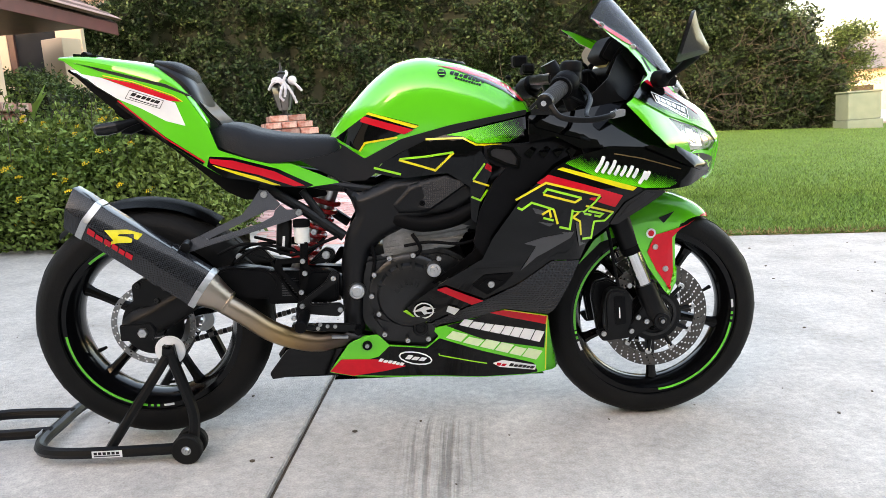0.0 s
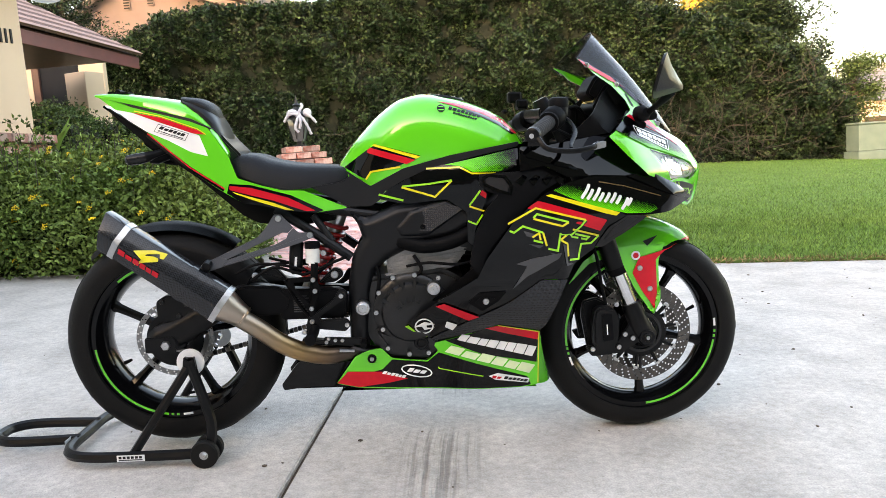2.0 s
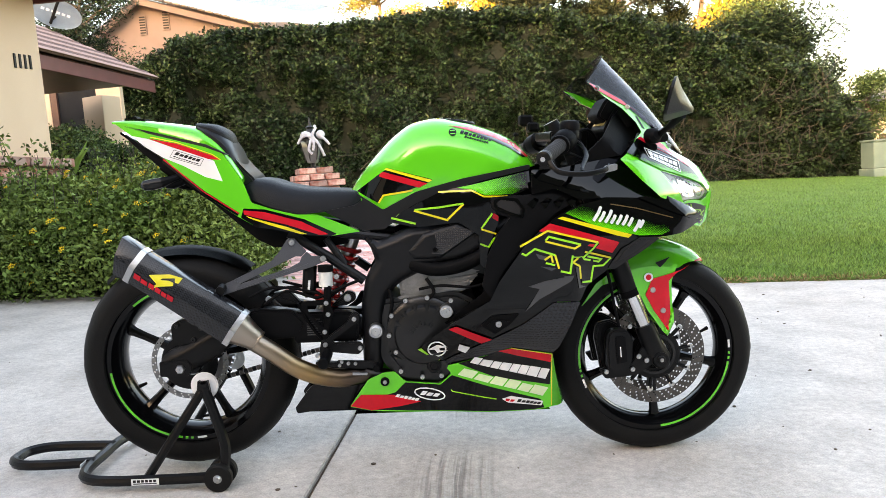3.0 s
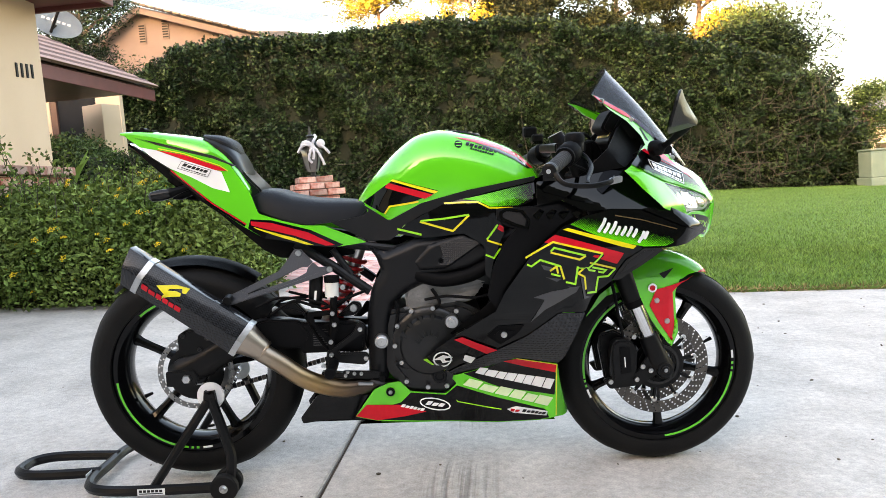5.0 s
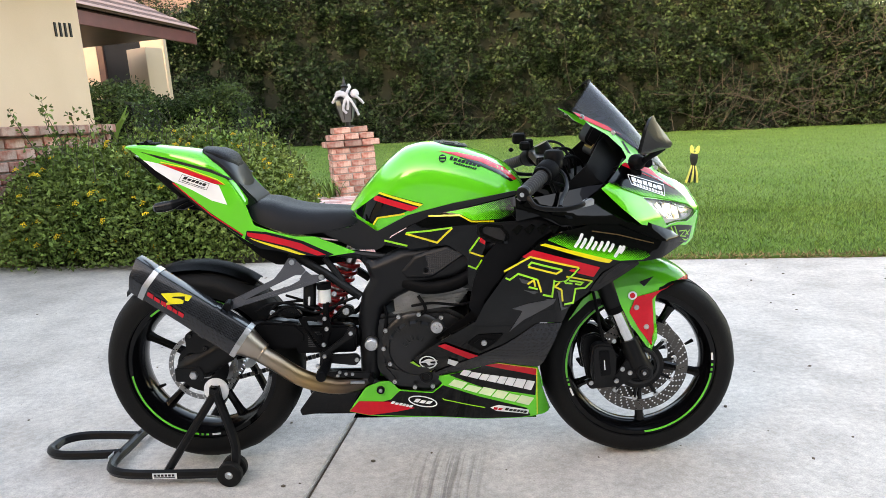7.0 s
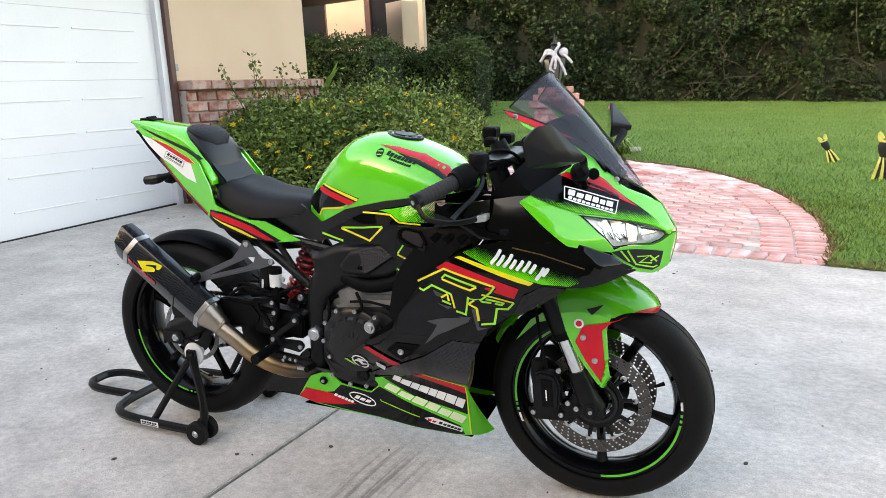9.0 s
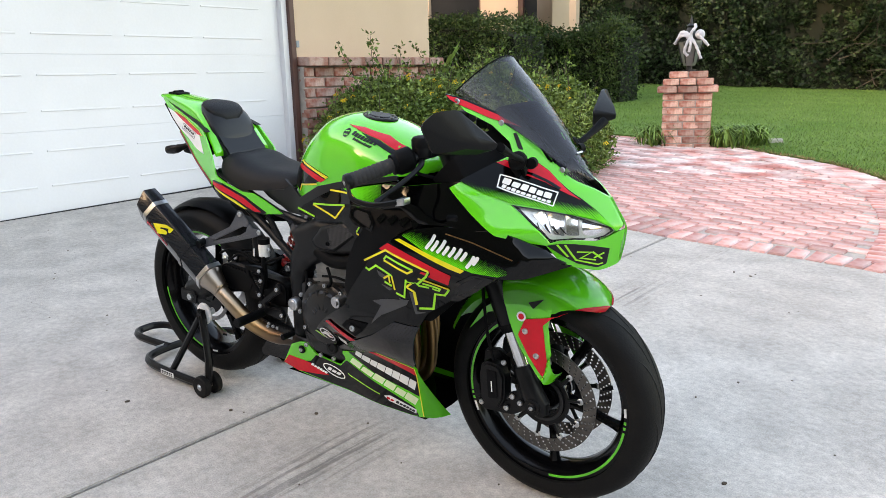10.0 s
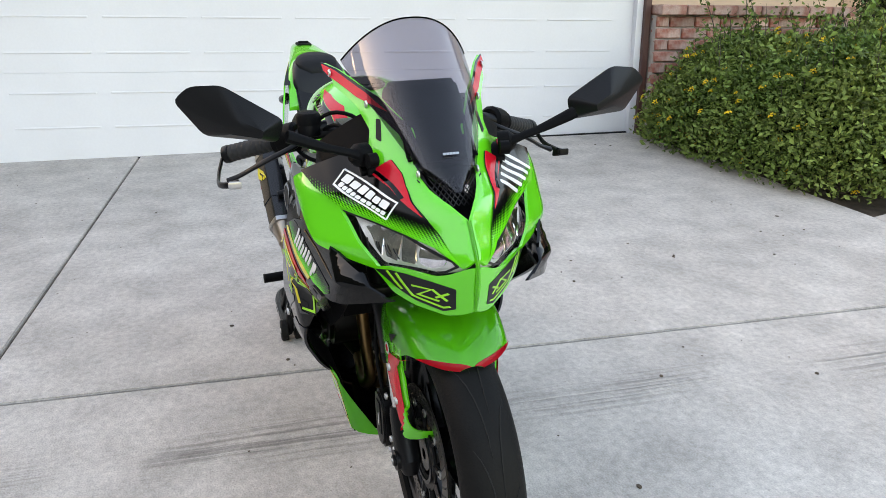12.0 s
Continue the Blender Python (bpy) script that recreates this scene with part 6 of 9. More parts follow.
    part("shock_reservoir", tube(bmesh.new(), [(-0.290, -0.13, 0.604), (-0.297, -0.132, 0.590), (-0.302, -0.132, 0.528), (-0.300, -0.132, 0.514)], [0.015, 0.019, 0.019, 0.014], n=16), M["metalblack"], BIKE)
    part("reservoir_label", slab([(-0.303, 0.535), (-0.300, 0.562), (-0.294, 0.562), (-0.297, 0.535)], -0.1535, -0.1515, 0, 0.001), M["white"], BIKE, "small white label bar")
    # linkage plates under the shock
    for pts in ([(-0.248, 0.478), (-0.223, 0.503), (-0.201, 0.522), (-0.180, 0.515), (-0.176, 0.496), (-0.202, 0.480)], [(-0.42, 0.52), (-0.36, 0.525), (-0.33, 0.49), (-0.38, 0.48)]):
        part("linkage_plate", slab(pts, -0.10, -0.075, 0.004), M["metalblack"], BIKE)
    bolt(BIKE, -0.200, -0.10, 0.502, 0.011)
    bolt(BIKE, -0.413, -0.13, 0.509, 0.009)
    # rear mudguard over the wheel
    bm = bmesh.new()
    rows = []
    for i in range(13):
        a = radians(55 + i * 6.5)
        h = 0.075 * (1 - 0.25 * abs(i - 6) / 6)
        rows.append([bm.verts.new((RX + (0.332 - 0.02 * abs(t) ** 2) * math.cos(a), h * t, RZ + (0.332 - 0.02 * abs(t) ** 2) * math.sin(a))) for t in (-1, -0.6, 0, 0.6, 1)])
    for A, B in zip(rows, rows[1:]):
        for k in range(4):
            bm.faces.new((A[k], A[k + 1], B[k + 1], B[k]))
    bmesh.ops.solidify(bm, geom=bm.faces[:], thickness=0.005)
    part("rear_mudguard", bm, M["satin"], BIKE, "black rear mudguard")
    # chain
    for s, (za, zb) in ((1, (RZ + 0.098, 0.437)), (-1, (RZ - 0.098, 0.372))):
        A, B = Vector((RX, 0.065, za)), Vector((-0.10, 0.065, zb))
        n = 44
        for k in range(n):
            p, q = A.lerp(B, k / n), A.lerp(B, (k + 0.86) / n)
            bm = bmesh.new()
            tube(bm, [p, q], 0.0075, n=6, flat=0.55 if k % 2 else 0.95)
            part("chain_link", bm, M["disc"] if k % 2 else M["metalblack"], BIKE)


def dimple_mat():
    m = mat("dimpled_rubber", (0.018, 0.018, 0.02), rough=0.55, scale=10)
    nt = m.node_tree
    vor, bp, tc = nt.nodes.new("ShaderNodeTexVoronoi"), nt.nodes.new("ShaderNodeBump"), nt.nodes.new("ShaderNodeTexCoord")
    vor.inputs["Scale"].default_value, vor.inputs["Randomness"].default_value = 190, 0.0
    bp.inputs["Strength"].default_value, bp.inputs["Distance"].default_value = 0.9, 0.002
    link(nt, tc.outputs["Object"], vor.inputs["Vector"])
    link(nt, vor.outputs["Distance"], bp.inputs["Height"])
    link(nt, bp.outputs[0], nt.nodes["Principled BSDF"].inputs["Normal"])
    return m


M["dimple"] = dimple_mat()
chassis()


# ---- engine, exhaust and foot rests ----
def engine():
    part("crankcase", slab([(-0.11, 0.50), (0.10, 0.52), (0.16, 0.49), (0.17, 0.36), (0.12, 0.30), (0.05, 0.26), (-0.06, 0.27), (-0.11, 0.33)], -0.15, 0.15, 0.012, 0.02), M["engine"], BIKE, "black coated crankcase")
    part("cylinder_block", slab([(-0.05, 0.49), (0.13, 0.52), (0.21, 0.63), (0.06, 0.68), (-0.06, 0.60)], -0.135, 0.135, 0.008, 0.012), M["cast"], BIKE, "bare alloy cylinder block")
    part("cylinder_head", slab([(0.02, 0.60), (0.20, 0.56), (0.25, 0.66), (0.10, 0.70)], -0.14, 0.14, 0.008, 0.012), M["engine"], BIKE)
    for k in range(5):
        part("cooling_rib", slab([(-0.055 + k * 0.012, 0.500 + k * 0.016), (-0.06 + k * 0.012, 0.507 + k * 0.016), (0.135 + k * 0.012, 0.535 + k * 0.016), (0.137 + k * 0.012, 0.528 + k * 0.016)], -0.1385, -0.136, 0, 0.002), M["cast"], BIKE)
    cl = part("clutch_cover", revolve(bmesh.new(), [(0.001, -0.188), (0.060, -0.188), (0.078, -0.181), (0.084, -0.171), (0.098, -0.169), (0.104, -0.164), (0.106, -0.13)], 48, c=(0.012, 0, 0.405), closed=False), M["engine"], BIKE, "round black clutch cover")
    for k in range(5):
        a = radians(60 + k * 24)
        part("cover_rib", tube(bmesh.new(), [(0.012 + 0.03 * math.cos(a), -0.188, 0.405 + 0.03 * math.sin(a)), (0.012 + 0.085 * math.cos(a), -0.174, 0.405 + 0.085 * math.sin(a))], [0.004, 0.009], n=6), M["engine"], cl)
    part("lower_cover", slab([(-0.09, 0.36), (-0.075, 0.30), (-0.04, 0.285), (0.065, 0.285), (0.085, 0.315), (0.06, 0.36), (0.0, 0.33)], -0.172, -0.13, 0.008, 0.012), M["engine"], BIKE)
    part("sump_plug", revolve(bmesh.new(), [(0.001, -0.178), (0.010, -0.178), (0.012, -0.182), (0.018, -0.182), (0.020, -0.178), (0.020, -0.14)], 20, c=(0.036, 0, 0.318), closed=False), M["metalblack"], BIKE)
    part("oil_filler_cap", revolve(bmesh.new(), [(0.001, -0.198), (0.009, -0.198), (0.010, -0.193), (0.017, -0.193), (0.0185, -0.187), (0.0185, -0.15)], 20, c=(0.072, 0, 0.472), closed=False), M["steel"], BIKE, "polished oil filler cap")
    for x, z in ((-0.038, 0.503), (0.021, 0.509), (0.085, 0.500), (-0.077, 0.462), (-0.085, 0.407), (-0.068, 0.360), (-0.055, 0.310), (0.003, 0.292), (0.055, 0.294), (0.112, 0.44)):
        bolt(BIKE, x, -0.176 if z > 0.33 else -0.19, z, 0.0068, h=0.008)
    part("air_hose", tube(bmesh.new(), curve([(-0.02, -0.15, 0.60), (0.05, -0.165, 0.585), (0.13, -0.165, 0.60), (0.2, -0.15, 0.64)], 5), 0.02, n=12), M["matte"], BIKE)
    for pts, r in (([(0.0, -0.16, 0.53), (0.06, -0.17, 0.54), (0.14, -0.165, 0.535), (0.2, -0.15, 0.55)], 0.004), ([(0.02, -0.16, 0.56), (0.04, -0.17, 0.52), (0.0, -0.16, 0.49)], 0.005), ([(-0.09, -0.14, 0.55), (-0.075, -0.15, 0.5), (-0.085, -0.15, 0.44)], 0.005),
                   ([(0.16, -0.16, 0.62), (0.19, -0.17, 0.57), (0.17, -0.16, 0.50)], 0.006), ([(-0.38, -0.08, 0.55), (-0.3, -0.12, 0.535), (-0.25, -0.13, 0.51), (-0.2, -0.12, 0.55)], 0.004), ([(-0.44, -0.1, 0.48), (-0.40, -0.11, 0.53), (-0.32, -0.11, 0.54)], 0.004)):
        part("cable", tube(bmesh.new(), curve(pts, 5), r, n=8), M["matte"], BIKE)
    # radiator, headers
    part("radiator", slab([(0.335, 0.49), (0.37, 0.49), (0.405, 0.63), (0.37, 0.64)], -0.15, 0.15, 0.004, 0.006), M["matte"], BIKE, "black radiator core")
    for k in range(4):
        y = -0.082 + k * 0.045
        back = (0.03, 0.0, 0.05, 0.05)[k]
        part("header_pipe", tube(bmesh.new(), curve([(0.23, y, 0.58), (0.29 - back, y, 0.545), (0.305 - back, y, 0.47), (0.315 - back, y * 0.95, 0.36), (0.29 - back, y * 0.8, 0.26), (0.20, y * 0.6 - 0.02, 0.215), (0.05, -0.03 + y * 0.3, 0.21)], 5), 0.0165, n=12), M["header"], BIKE, "heat-tinted golden header pipe")
    # exhaust
    pipe = curve([(-0.455, -0.186, 0.408), (-0.402, -0.183, 0.372), (-0.345, -0.175, 0.328), (-0.29, -0.162, 0.300), (-0.225, -0.148, 0.284), (-0.155, -0.128, 0.285), (-0.05, -0.08, 0.25), (0.04, -0.04, 0.215)], 5)
    part("exhaust_pipe", tube(bmesh.new(), pipe, 0.0265, n=18), M["titan"], BIKE, "heat-tinted titanium exhaust pipe")
    part("pipe_spring", tube(bmesh.new(), [(-0.19, -0.166, 0.30), (-0.15, -0.153, 0.295)], 0.005, n=6), M["steel"], BIKE)
    part("heat_shield", slab([(-0.29, 0.335), (-0.15, 0.322), (-0.15, 0.309), (-0.29, 0.322)], -0.16, -0.13, 0.003), M["metalblack"], BIKE)
    A, B = Vector((-0.491, -0.186, 0.442)), Vector((-0.743, -0.186, 0.621))
    ax = (B - A).normalized()
    up = Vector((-ax.z, 0, ax.x)) * -1
    up = up if up.z > 0 else -up

    def ring(bm, c, hv, hw, n=28, p=2.8, skew=0.0):
        vs = []
        if p > 2.5:
            # six flats with softened corners: ridge at the side, narrow roof and floor
            corner = [(1.0, 0.02), (0.52, 1.0), (-0.52, 1.0), (-1.0, 0.02), (-0.52, -1.0), (0.52, -1.0)]
            for k in range(6):
                (ax_, ay), (bx, by), (cx, cy) = corner[k - 1], corner[k], corner[(k + 1) % 6]
                for u, v in ((ax_ * 0.14 + bx * 0.86, ay * 0.14 + by * 0.86), (bx * 0.955 + (ax_ + cx) * 0.0225, by * 0.955 + (ay + cy) * 0.0225), (cx * 0.14 + bx * 0.86, cy * 0.14 + by * 0.86)):
                    vs.append(bm.verts.new(c + up * (v * hv) + Vector((0, 1, 0)) * (u * hw) + ax * (skew * v * hv)))
            return vs
        for i in range(n):
            a = i * math.tau / n
            ca, sa = math.cos(a), math.sin(a)
            q = (abs(ca) ** p + abs(sa) ** p) ** (-1 / p)
            h = sa * q * hv
            vs.append(bm.verts.new(c + up * h + Vector((0, 1, 0)) * ca * q * hw + ax * (skew * h)))
        return vs

    def loft(sections):
        bm = bmesh.new()
        rs = [ring(bm, *s) for s in sections]
        for P, Q in zip(rs, rs[1:]):
            for i in range(len(P)):
                bm.faces.new((P[i], P[(i + 1) % len(P)], Q[(i + 1) % len(P)], Q[i]))
        bm.faces.new(rs[0])
        bm.faces.new(rs[-1][::-1])
        return bm
    muff = part("silencer", loft([(A.lerp(B, k / 8), 0.050 - 0.003 * k / 8, 0.053 + 0.002 * min(1, k / 4)) for k in range(9)]), M["carbon"], BIKE, "carbon fibre race silencer")
    part("end_cone", loft([(A - ax * 0.062, 0.030, 0.030, 28, 2.0), (A - ax * 0.040, 0.035, 0.035, 28, 2.0), (A + ax * 0.001, 0.047, 0.046, 28, 2.3)]), M["titan"], muff, "titanium inlet cone")
    part("weld_ring", loft([(A - ax * 0.068, 0.0285, 0.0285, 28, 2.0), (A - ax * 0.063, 0.032, 0.031, 28, 2.0), (A - ax * 0.059, 0.0285, 0.0285, 28, 2.0)]), M["titan"], muff)
    part("end_cap", loft([(B - ax * 0.001, 0.0475, 0.0555), (B + ax * 0.028, 0.0490, 0.056, 28, 2.8, 0.12), (B + ax * 0.052, 0.0485, 0.051, 28, 2.6, 0.30)]), M["carbon"], muff, "slanted carbon end cap")
    part("outlet", loft([(B + ax * 0.048, 0.036, 0.03, 28, 2, 0.3), (B + ax * 0.0535, 0.036, 0.03, 28, 2, 0.32)]), M["bars_dark"], muff, "dark exhaust outlet")
    for t in (0.0, 0.985):
        part("strap", loft([(A.lerp(B, t) - ax * 0.004, 0.0515 if t == 0 else 0.0495, 0.0555 if t == 0 else 0.0575), (A.lerp(B, t) + ax * 0.012, 0.0515 if t == 0 else 0.0495, 0.056 if t == 0 else 0.0575)]), M["steel"], muff, "bright steel band")
    C = A.lerp(B, 0.36)
    part("clamp", loft([(C - ax * 0.012, 0.0515, 0.0572), (C + ax * 0.006, 0.0515, 0.0574)]), M["carbon"], muff, "black mounting clamp")
    # stickers: a yellow claw shape and a red wordmark in blocks
    d = Vector((-ax.x, -ax.z))
    nn = Vector((-d.y, d.x)) if d.x > 0 else Vector((d.y, -d.x))

    def face(x, z):
        """Half width of the silencer's outer flats over its side view."""
        h = (Vector((x, z)) - Vector((A.x, A.z))).dot(nn) / 0.0485
        v = min(1.0, abs(h - 0.02) / 0.98)
        return 0.186 + 0.0555 * (1 - 0.48 * v)
    decal("yellow_emblem", [(-0.700, 0.601), (-0.651, 0.599), (-0.618, 0.587), (-0.628, 0.574), (-0.637, 0.577), (-0.637, 0.588), (-0.668, 0.590), (-0.672, 0.586), (-0.651, 0.583), (-0.640, 0.577), (-0.641, 0.569), (-0.672, 0.570), (-0.706, 0.561), (-0.680, 0.577)], face, M["yellow"], muff, lift=0.0022, step=0.008)
    o = Vector((-0.734, 0.606))
    blocks("red_wordmark_block", [tuple(o), tuple(o + d * 0.121), tuple(o + d * 0.121 - nn * 0.0155), tuple(o - nn * 0.0155)], 6, face, M["red"], muff, slant=-0.1, gap=0.16, lift=0.0030)
    # hanger
    arms = [[(-0.553, 0.537), (-0.541, 0.551), (-0.500, 0.570), (-0.478, 0.560), (-0.490, 0.541), (-0.528, 0.529)],
            [(-0.500, 0.570), (-0.395, 0.619), (-0.372, 0.645), (-0.349, 0.679), (-0.331, 0.678), (-0.300, 0.643), (-0.314, 0.629), (-0.330, 0.630), (-0.478, 0.561)],
            [(-0.478, 0.5595), (-0.350, 0.598), (-0.319, 0.614), (-0.314, 0.628), (-0.300, 0.642), (-0.286, 0.629), (-0.251, 0.629), (-0.246, 0.616), (-0.287, 0.600), (-0.490, 0.541)]]
    hang = part("silencer_hanger", slab(arms[0], -0.163, -0.157, 0.0015, 0.003), M["hanger"], BIKE, "grey machined silencer hanger")
    for a in arms[1:]:
        part("hanger_arm", slab(a, -0.1632, -0.1572, 0.0015, 0.003), M["hanger"], hang)
    for x, z in ((-0.338, 0.668), (-0.256, 0.622), (-0.541, 0.541)):
        bolt(hang, x, -0.163, z, 0.0085)
    part("hanger_boss", tube(bmesh.new(), [(-0.53, -0.16, 0.55), (-0.53, -0.19, 0.545)], 0.012, n=12), M["metalblack"], hang)
    # brake reservoir
    part("brake_reservoir", tube(bmesh.new(), [(-0.253, -0.15, 0.545), (-0.253, -0.15, 0.585)], 0.019, n=20), M["fluid"], BIKE, "milky brake fluid reservoir")
    part("reservoir_cap", tube(bmesh.new(), [(-0.253, -0.15, 0.585), (-0.253, -0.15, 0.602)], 0.021, n=20), M["matte"], BIKE)
    bolt(BIKE, -0.222, -0.16, 0.572, 0.008)
    # rear set
    for s in (-1, 1):
        plate = part("footrest_plate", slab([(-0.178, 0.478), (-0.163, 0.470), (-0.165, 0.449), (-0.185, 0.437), (-0.238, 0.399), (-0.234, 0.391), (-0.163, 0.393), (-0.152, 0.377), (-0.168, 0.357), (-0.245, 0.366), (-0.262, 0.345), (-0.277, 0.352), (-0.270, 0.398), (-0.252, 0.408), (-0.200, 0.446), (-0.186, 0.470)], s * 0.168, s * 0.182, 0.003, 0.008), M["metalblack"], BIKE, "black machined footrest plate")
        part("footpeg", tube(bmesh.new(), [(-0.252, s * 0.175, 0.366), (-0.252, s * 0.20, 0.366), (-0.252, s * 0.30, 0.364)], [0.012, 0.0145, 0.0140], n=12), M["matte"], plate)
        part("peg_end", tube(bmesh.new(), [(-0.252, s * 0.298, 0.364), (-0.252, s * 0.303, 0.364)], [0.0155, 0.0135], n=14), M["satin"], plate)
        part("heel_guard", slab([(-0.318, 0.508), (-0.246, 0.512), (-0.232, 0.478), (-0.250, 0.425), (-0.247, 0.392), (-0.262, 0.392), (-0.270, 0.424), (-0.262, 0.434), (-0.246, 0.475), (-0.256, 0.498), (-0.304, 0.495), (-0.300, 0.478), (-0.262, 0.434), (-0.270, 0.424), (-0.322, 0.490)], s * 0.172, s * 0.180, 0.0015, 0.003), M["matte"], plate, "open black heel guard")
        for x, z in ((-0.178, 0.457), (-0.164, 0.376), (-0.247, 0.472), (-0.258, 0.424), (-0.258, 0.388), (-0.251, 0.503), (-0.280, 0.358)):
            bolt(plate, x, s * 0.182, z, 0.0068, side=s)
        part("pedal", slab([(-0.228, 0.344), (-0.13, 0.340), (-0.112, 0.334), (-0.112, 0.322), (-0.13, 0.320), (-0.228, 0.328)], s * 0.178, s * 0.190, 0.003, 0.005), M["metalblack"], plate)
        part("pedal_tip", tube(bmesh.new(), [(-0.12, s * 0.185, 0.328), (-0.12, s * 0.232, 0.329)], 0.009, n=10), M["matte"], plate)
        for x, z in ((-0.215, 0.341), (-0.221, 0.331), (-0.197, 0.336), (-0.178, 0.335)):
            bolt(plate, x, s * 0.19, z, 0.0052, side=s)
    for pts, r in (([(-0.247, 0.548), (-0.250, 0.515), (-0.252, 0.485), (-0.256, 0.44)], 0.010), ([(-0.42, 0.50), (-0.36, 0.535), (-0.30, 0.520), (-0.27, 0.516), (-0.20, 0.545), (-0.16, 0.56)], 0.0042), ([(-0.46, 0.52), (-0.40, 0.545), (-0.33, 0.54), (-0.27, 0.525)], 0.0038), ([(-0.33, 0.50), (-0.30, 0.44), (-0.27, 0.40), (-0.24, 0.385)], 0.0042)):
        part("brake_line", tube(bmesh.new(), curve([(x, -0.158, z) for x, z in pts], 5), r, n=8), M["matte"], BIKE)
    part("rear_caliper", slab([(-0.69, 0.441), (-0.66, 0.458), (-0.604, 0.453), (-0.578, 0.420), (-0.60, 0.385), (-0.638, 0.379), (-0.688, 0.385)], -0.118, -0.072, 0.006, 0.010), M["metalblack"], BIKE, "black rear brake caliper")
    for x, z in ((-0.672, 0.440), (-0.628, 0.400), (-0.606, 0.432)):
        bolt(BIKE, x, -0.118, z, 0.007, material=M["engine"])
    part("swingarm_box", slab([(-0.346, 0.474), (-0.185, 0.470), (-0.165, 0.455), (-0.170, 0.388), (-0.346, 0.386)], -0.148, -0.10, 0.006, 0.012), M["satin"], BIKE, "black box section of the swingarm")


engine()


# ---- front fork, brakes and mudguard ----
def fork_x(z):
    return 0.60 + 0.42 * (0.485 - z)


def forks():
    for s in (-1, 1):
        y = s * 0.099
        leg = part("fork_leg", tube(bmesh.new(), [(fork_x(0.93), y, 0.93), (fork_x(0.62), y, 0.62), (fork_x(0.615), y, 0.615), (fork_x(0.50), y, 0.50)], [0.026, 0.026, 0.0285, 0.0285], n=18), M["metalblack"], BIKE, "black upper fork tube")
        part("dust_seal", tube(bmesh.new(), [(fork_x(0.505), y, 0.505), (fork_x(0.485), y, 0.485)], [0.03, 0.026], n=18), M["matte"], leg)
        part("inner_tube", tube(bmesh.new(), [(fork_x(0.49), y, 0.49), (fork_x(0.38), y, 0.38)], 0.0205, n=18), M["chrome"], leg, "chrome inner fork tube")
        part("fork_bottom", tube(bmesh.new(), [(fork_x(0.40), y, 0.40), (fork_x(0.385), y, 0.385), (fork_x(0.33), y, 0.33), (0.686, y, 0.30), (0.694, y, 0.275)], [0.026, 0.029, 0.030, 0.030, 0.018], n=18), M["metalblack"], leg, "black fork bottom")
        bolt(leg, FX, s * 0.132, FZ, 0.012, material=M["metalblack"], side=s)
        bolt(leg, FX, s * 0.134, FZ, 0.006, side=s)
        part("axle_clamp", tube(bmesh.new(), [(FX, s * 0.085, FZ), (FX, s * 0.132, FZ)], 0.021, n=16), M["metalblack"], leg)
        cal = part("brake_caliper", slab([(0.522, 0.35), (0.527, 0.385), (0.545, 0.395), (0.582, 0.39), (0.598, 0.36), (0.597, 0.30), (0.582, 0.268), (0.55, 0.262), (0.528, 0.28)], s * 0.088, s * 0.132, 0.006, 0.008), M["metalblack"], BIKE, "black radial brake caliper")
        part("caliper_window", slab([(0.545, 0.375), (0.575, 0.375), (0.582, 0.30), (0.552, 0.295)], s * 0.131, s * 0.1345, 0.002, 0.004), M["satin"], cal)
        part("caliper_bar", slab([(0.562, 0.315), (0.565, 0.315), (0.5625, 0.345), (0.5595, 0.345)], s * 0.1345, s * 0.1352, 0, 0.001), M["white"], cal, "white wordmark as a plain bar")
        part("caliper_inner", slab([(0.50, 0.36), (0.505, 0.40), (0.545, 0.41), (0.58, 0.39), (0.58, 0.27), (0.52, 0.262)], s * 0.045, s * 0.066, 0.005, 0.008), M["metalblack"], cal)
        part("caliper_bracket", slab([(0.505, 0.275), (0.60, 0.292), (0.645, 0.36), (0.665, 0.35), (0.668, 0.305), (0.66, 0.285), (0.615, 0.255), (0.525, 0.246)], s * 0.098, s * 0.112, 0.003, 0.008), M["metalblack"], cal)
        for x, z in ((0.60, 0.275), (0.59, 0.40), (0.64, 0.30), (0.617, 0.312), (0.525, 0.27)):
            bolt(cal, x, s * 0.118, z, 0.0075, side=s)
        part("brake_hose", tube(bmesh.new(), curve([(0.56, s * 0.12, 0.40), (0.545, s * 0.125, 0.46), (0.53, s * 0.12, 0.54), (0.50, s * 0.09, 0.65), (0.46, s * 0.05, 0.78)], 5), 0.0045, n=8), M["matte"], cal)
    for z in (0.63, 0.935):
        part("fork_clamp", slab([(fork_x(z) - 0.05, z - 0.013), (fork_x(z) + 0.035, z - 0.013), (fork_x(z) + 0.035, z + 0.013), (fork_x(z) - 0.05, z + 0.013)], -0.138, 0.138, 0.005, 0.008), M["metalblack"], BIKE)
    # mudguard: one curved shell over the tyre, with skirts down the fork
    def crown_r(deg):
        return lerp(deg, ((61.5, 0.307), (66, 0.316), (78, 0.331), (92, 0.342), (110, 0.346), (130, 0.335), (153, 0.322)))

    def crown_h(deg):
        return lerp(deg, ((61.5, 0.040), (63, 0.074), (66, 0.098), (70, 0.110), (76, 0.117), (84, 0.121), (95, 0.123), (110, 0.121), (130, 0.10), (153, 0.08)))

    def crown_drop(deg):
        return lerp(deg, ((61.5, 0.010), (66, 0.018), (70, 0.028), (76, 0.048), (82, 0.074), (110, 0.074), (116, 0.05), (130, 0.032), (153, 0.024)))

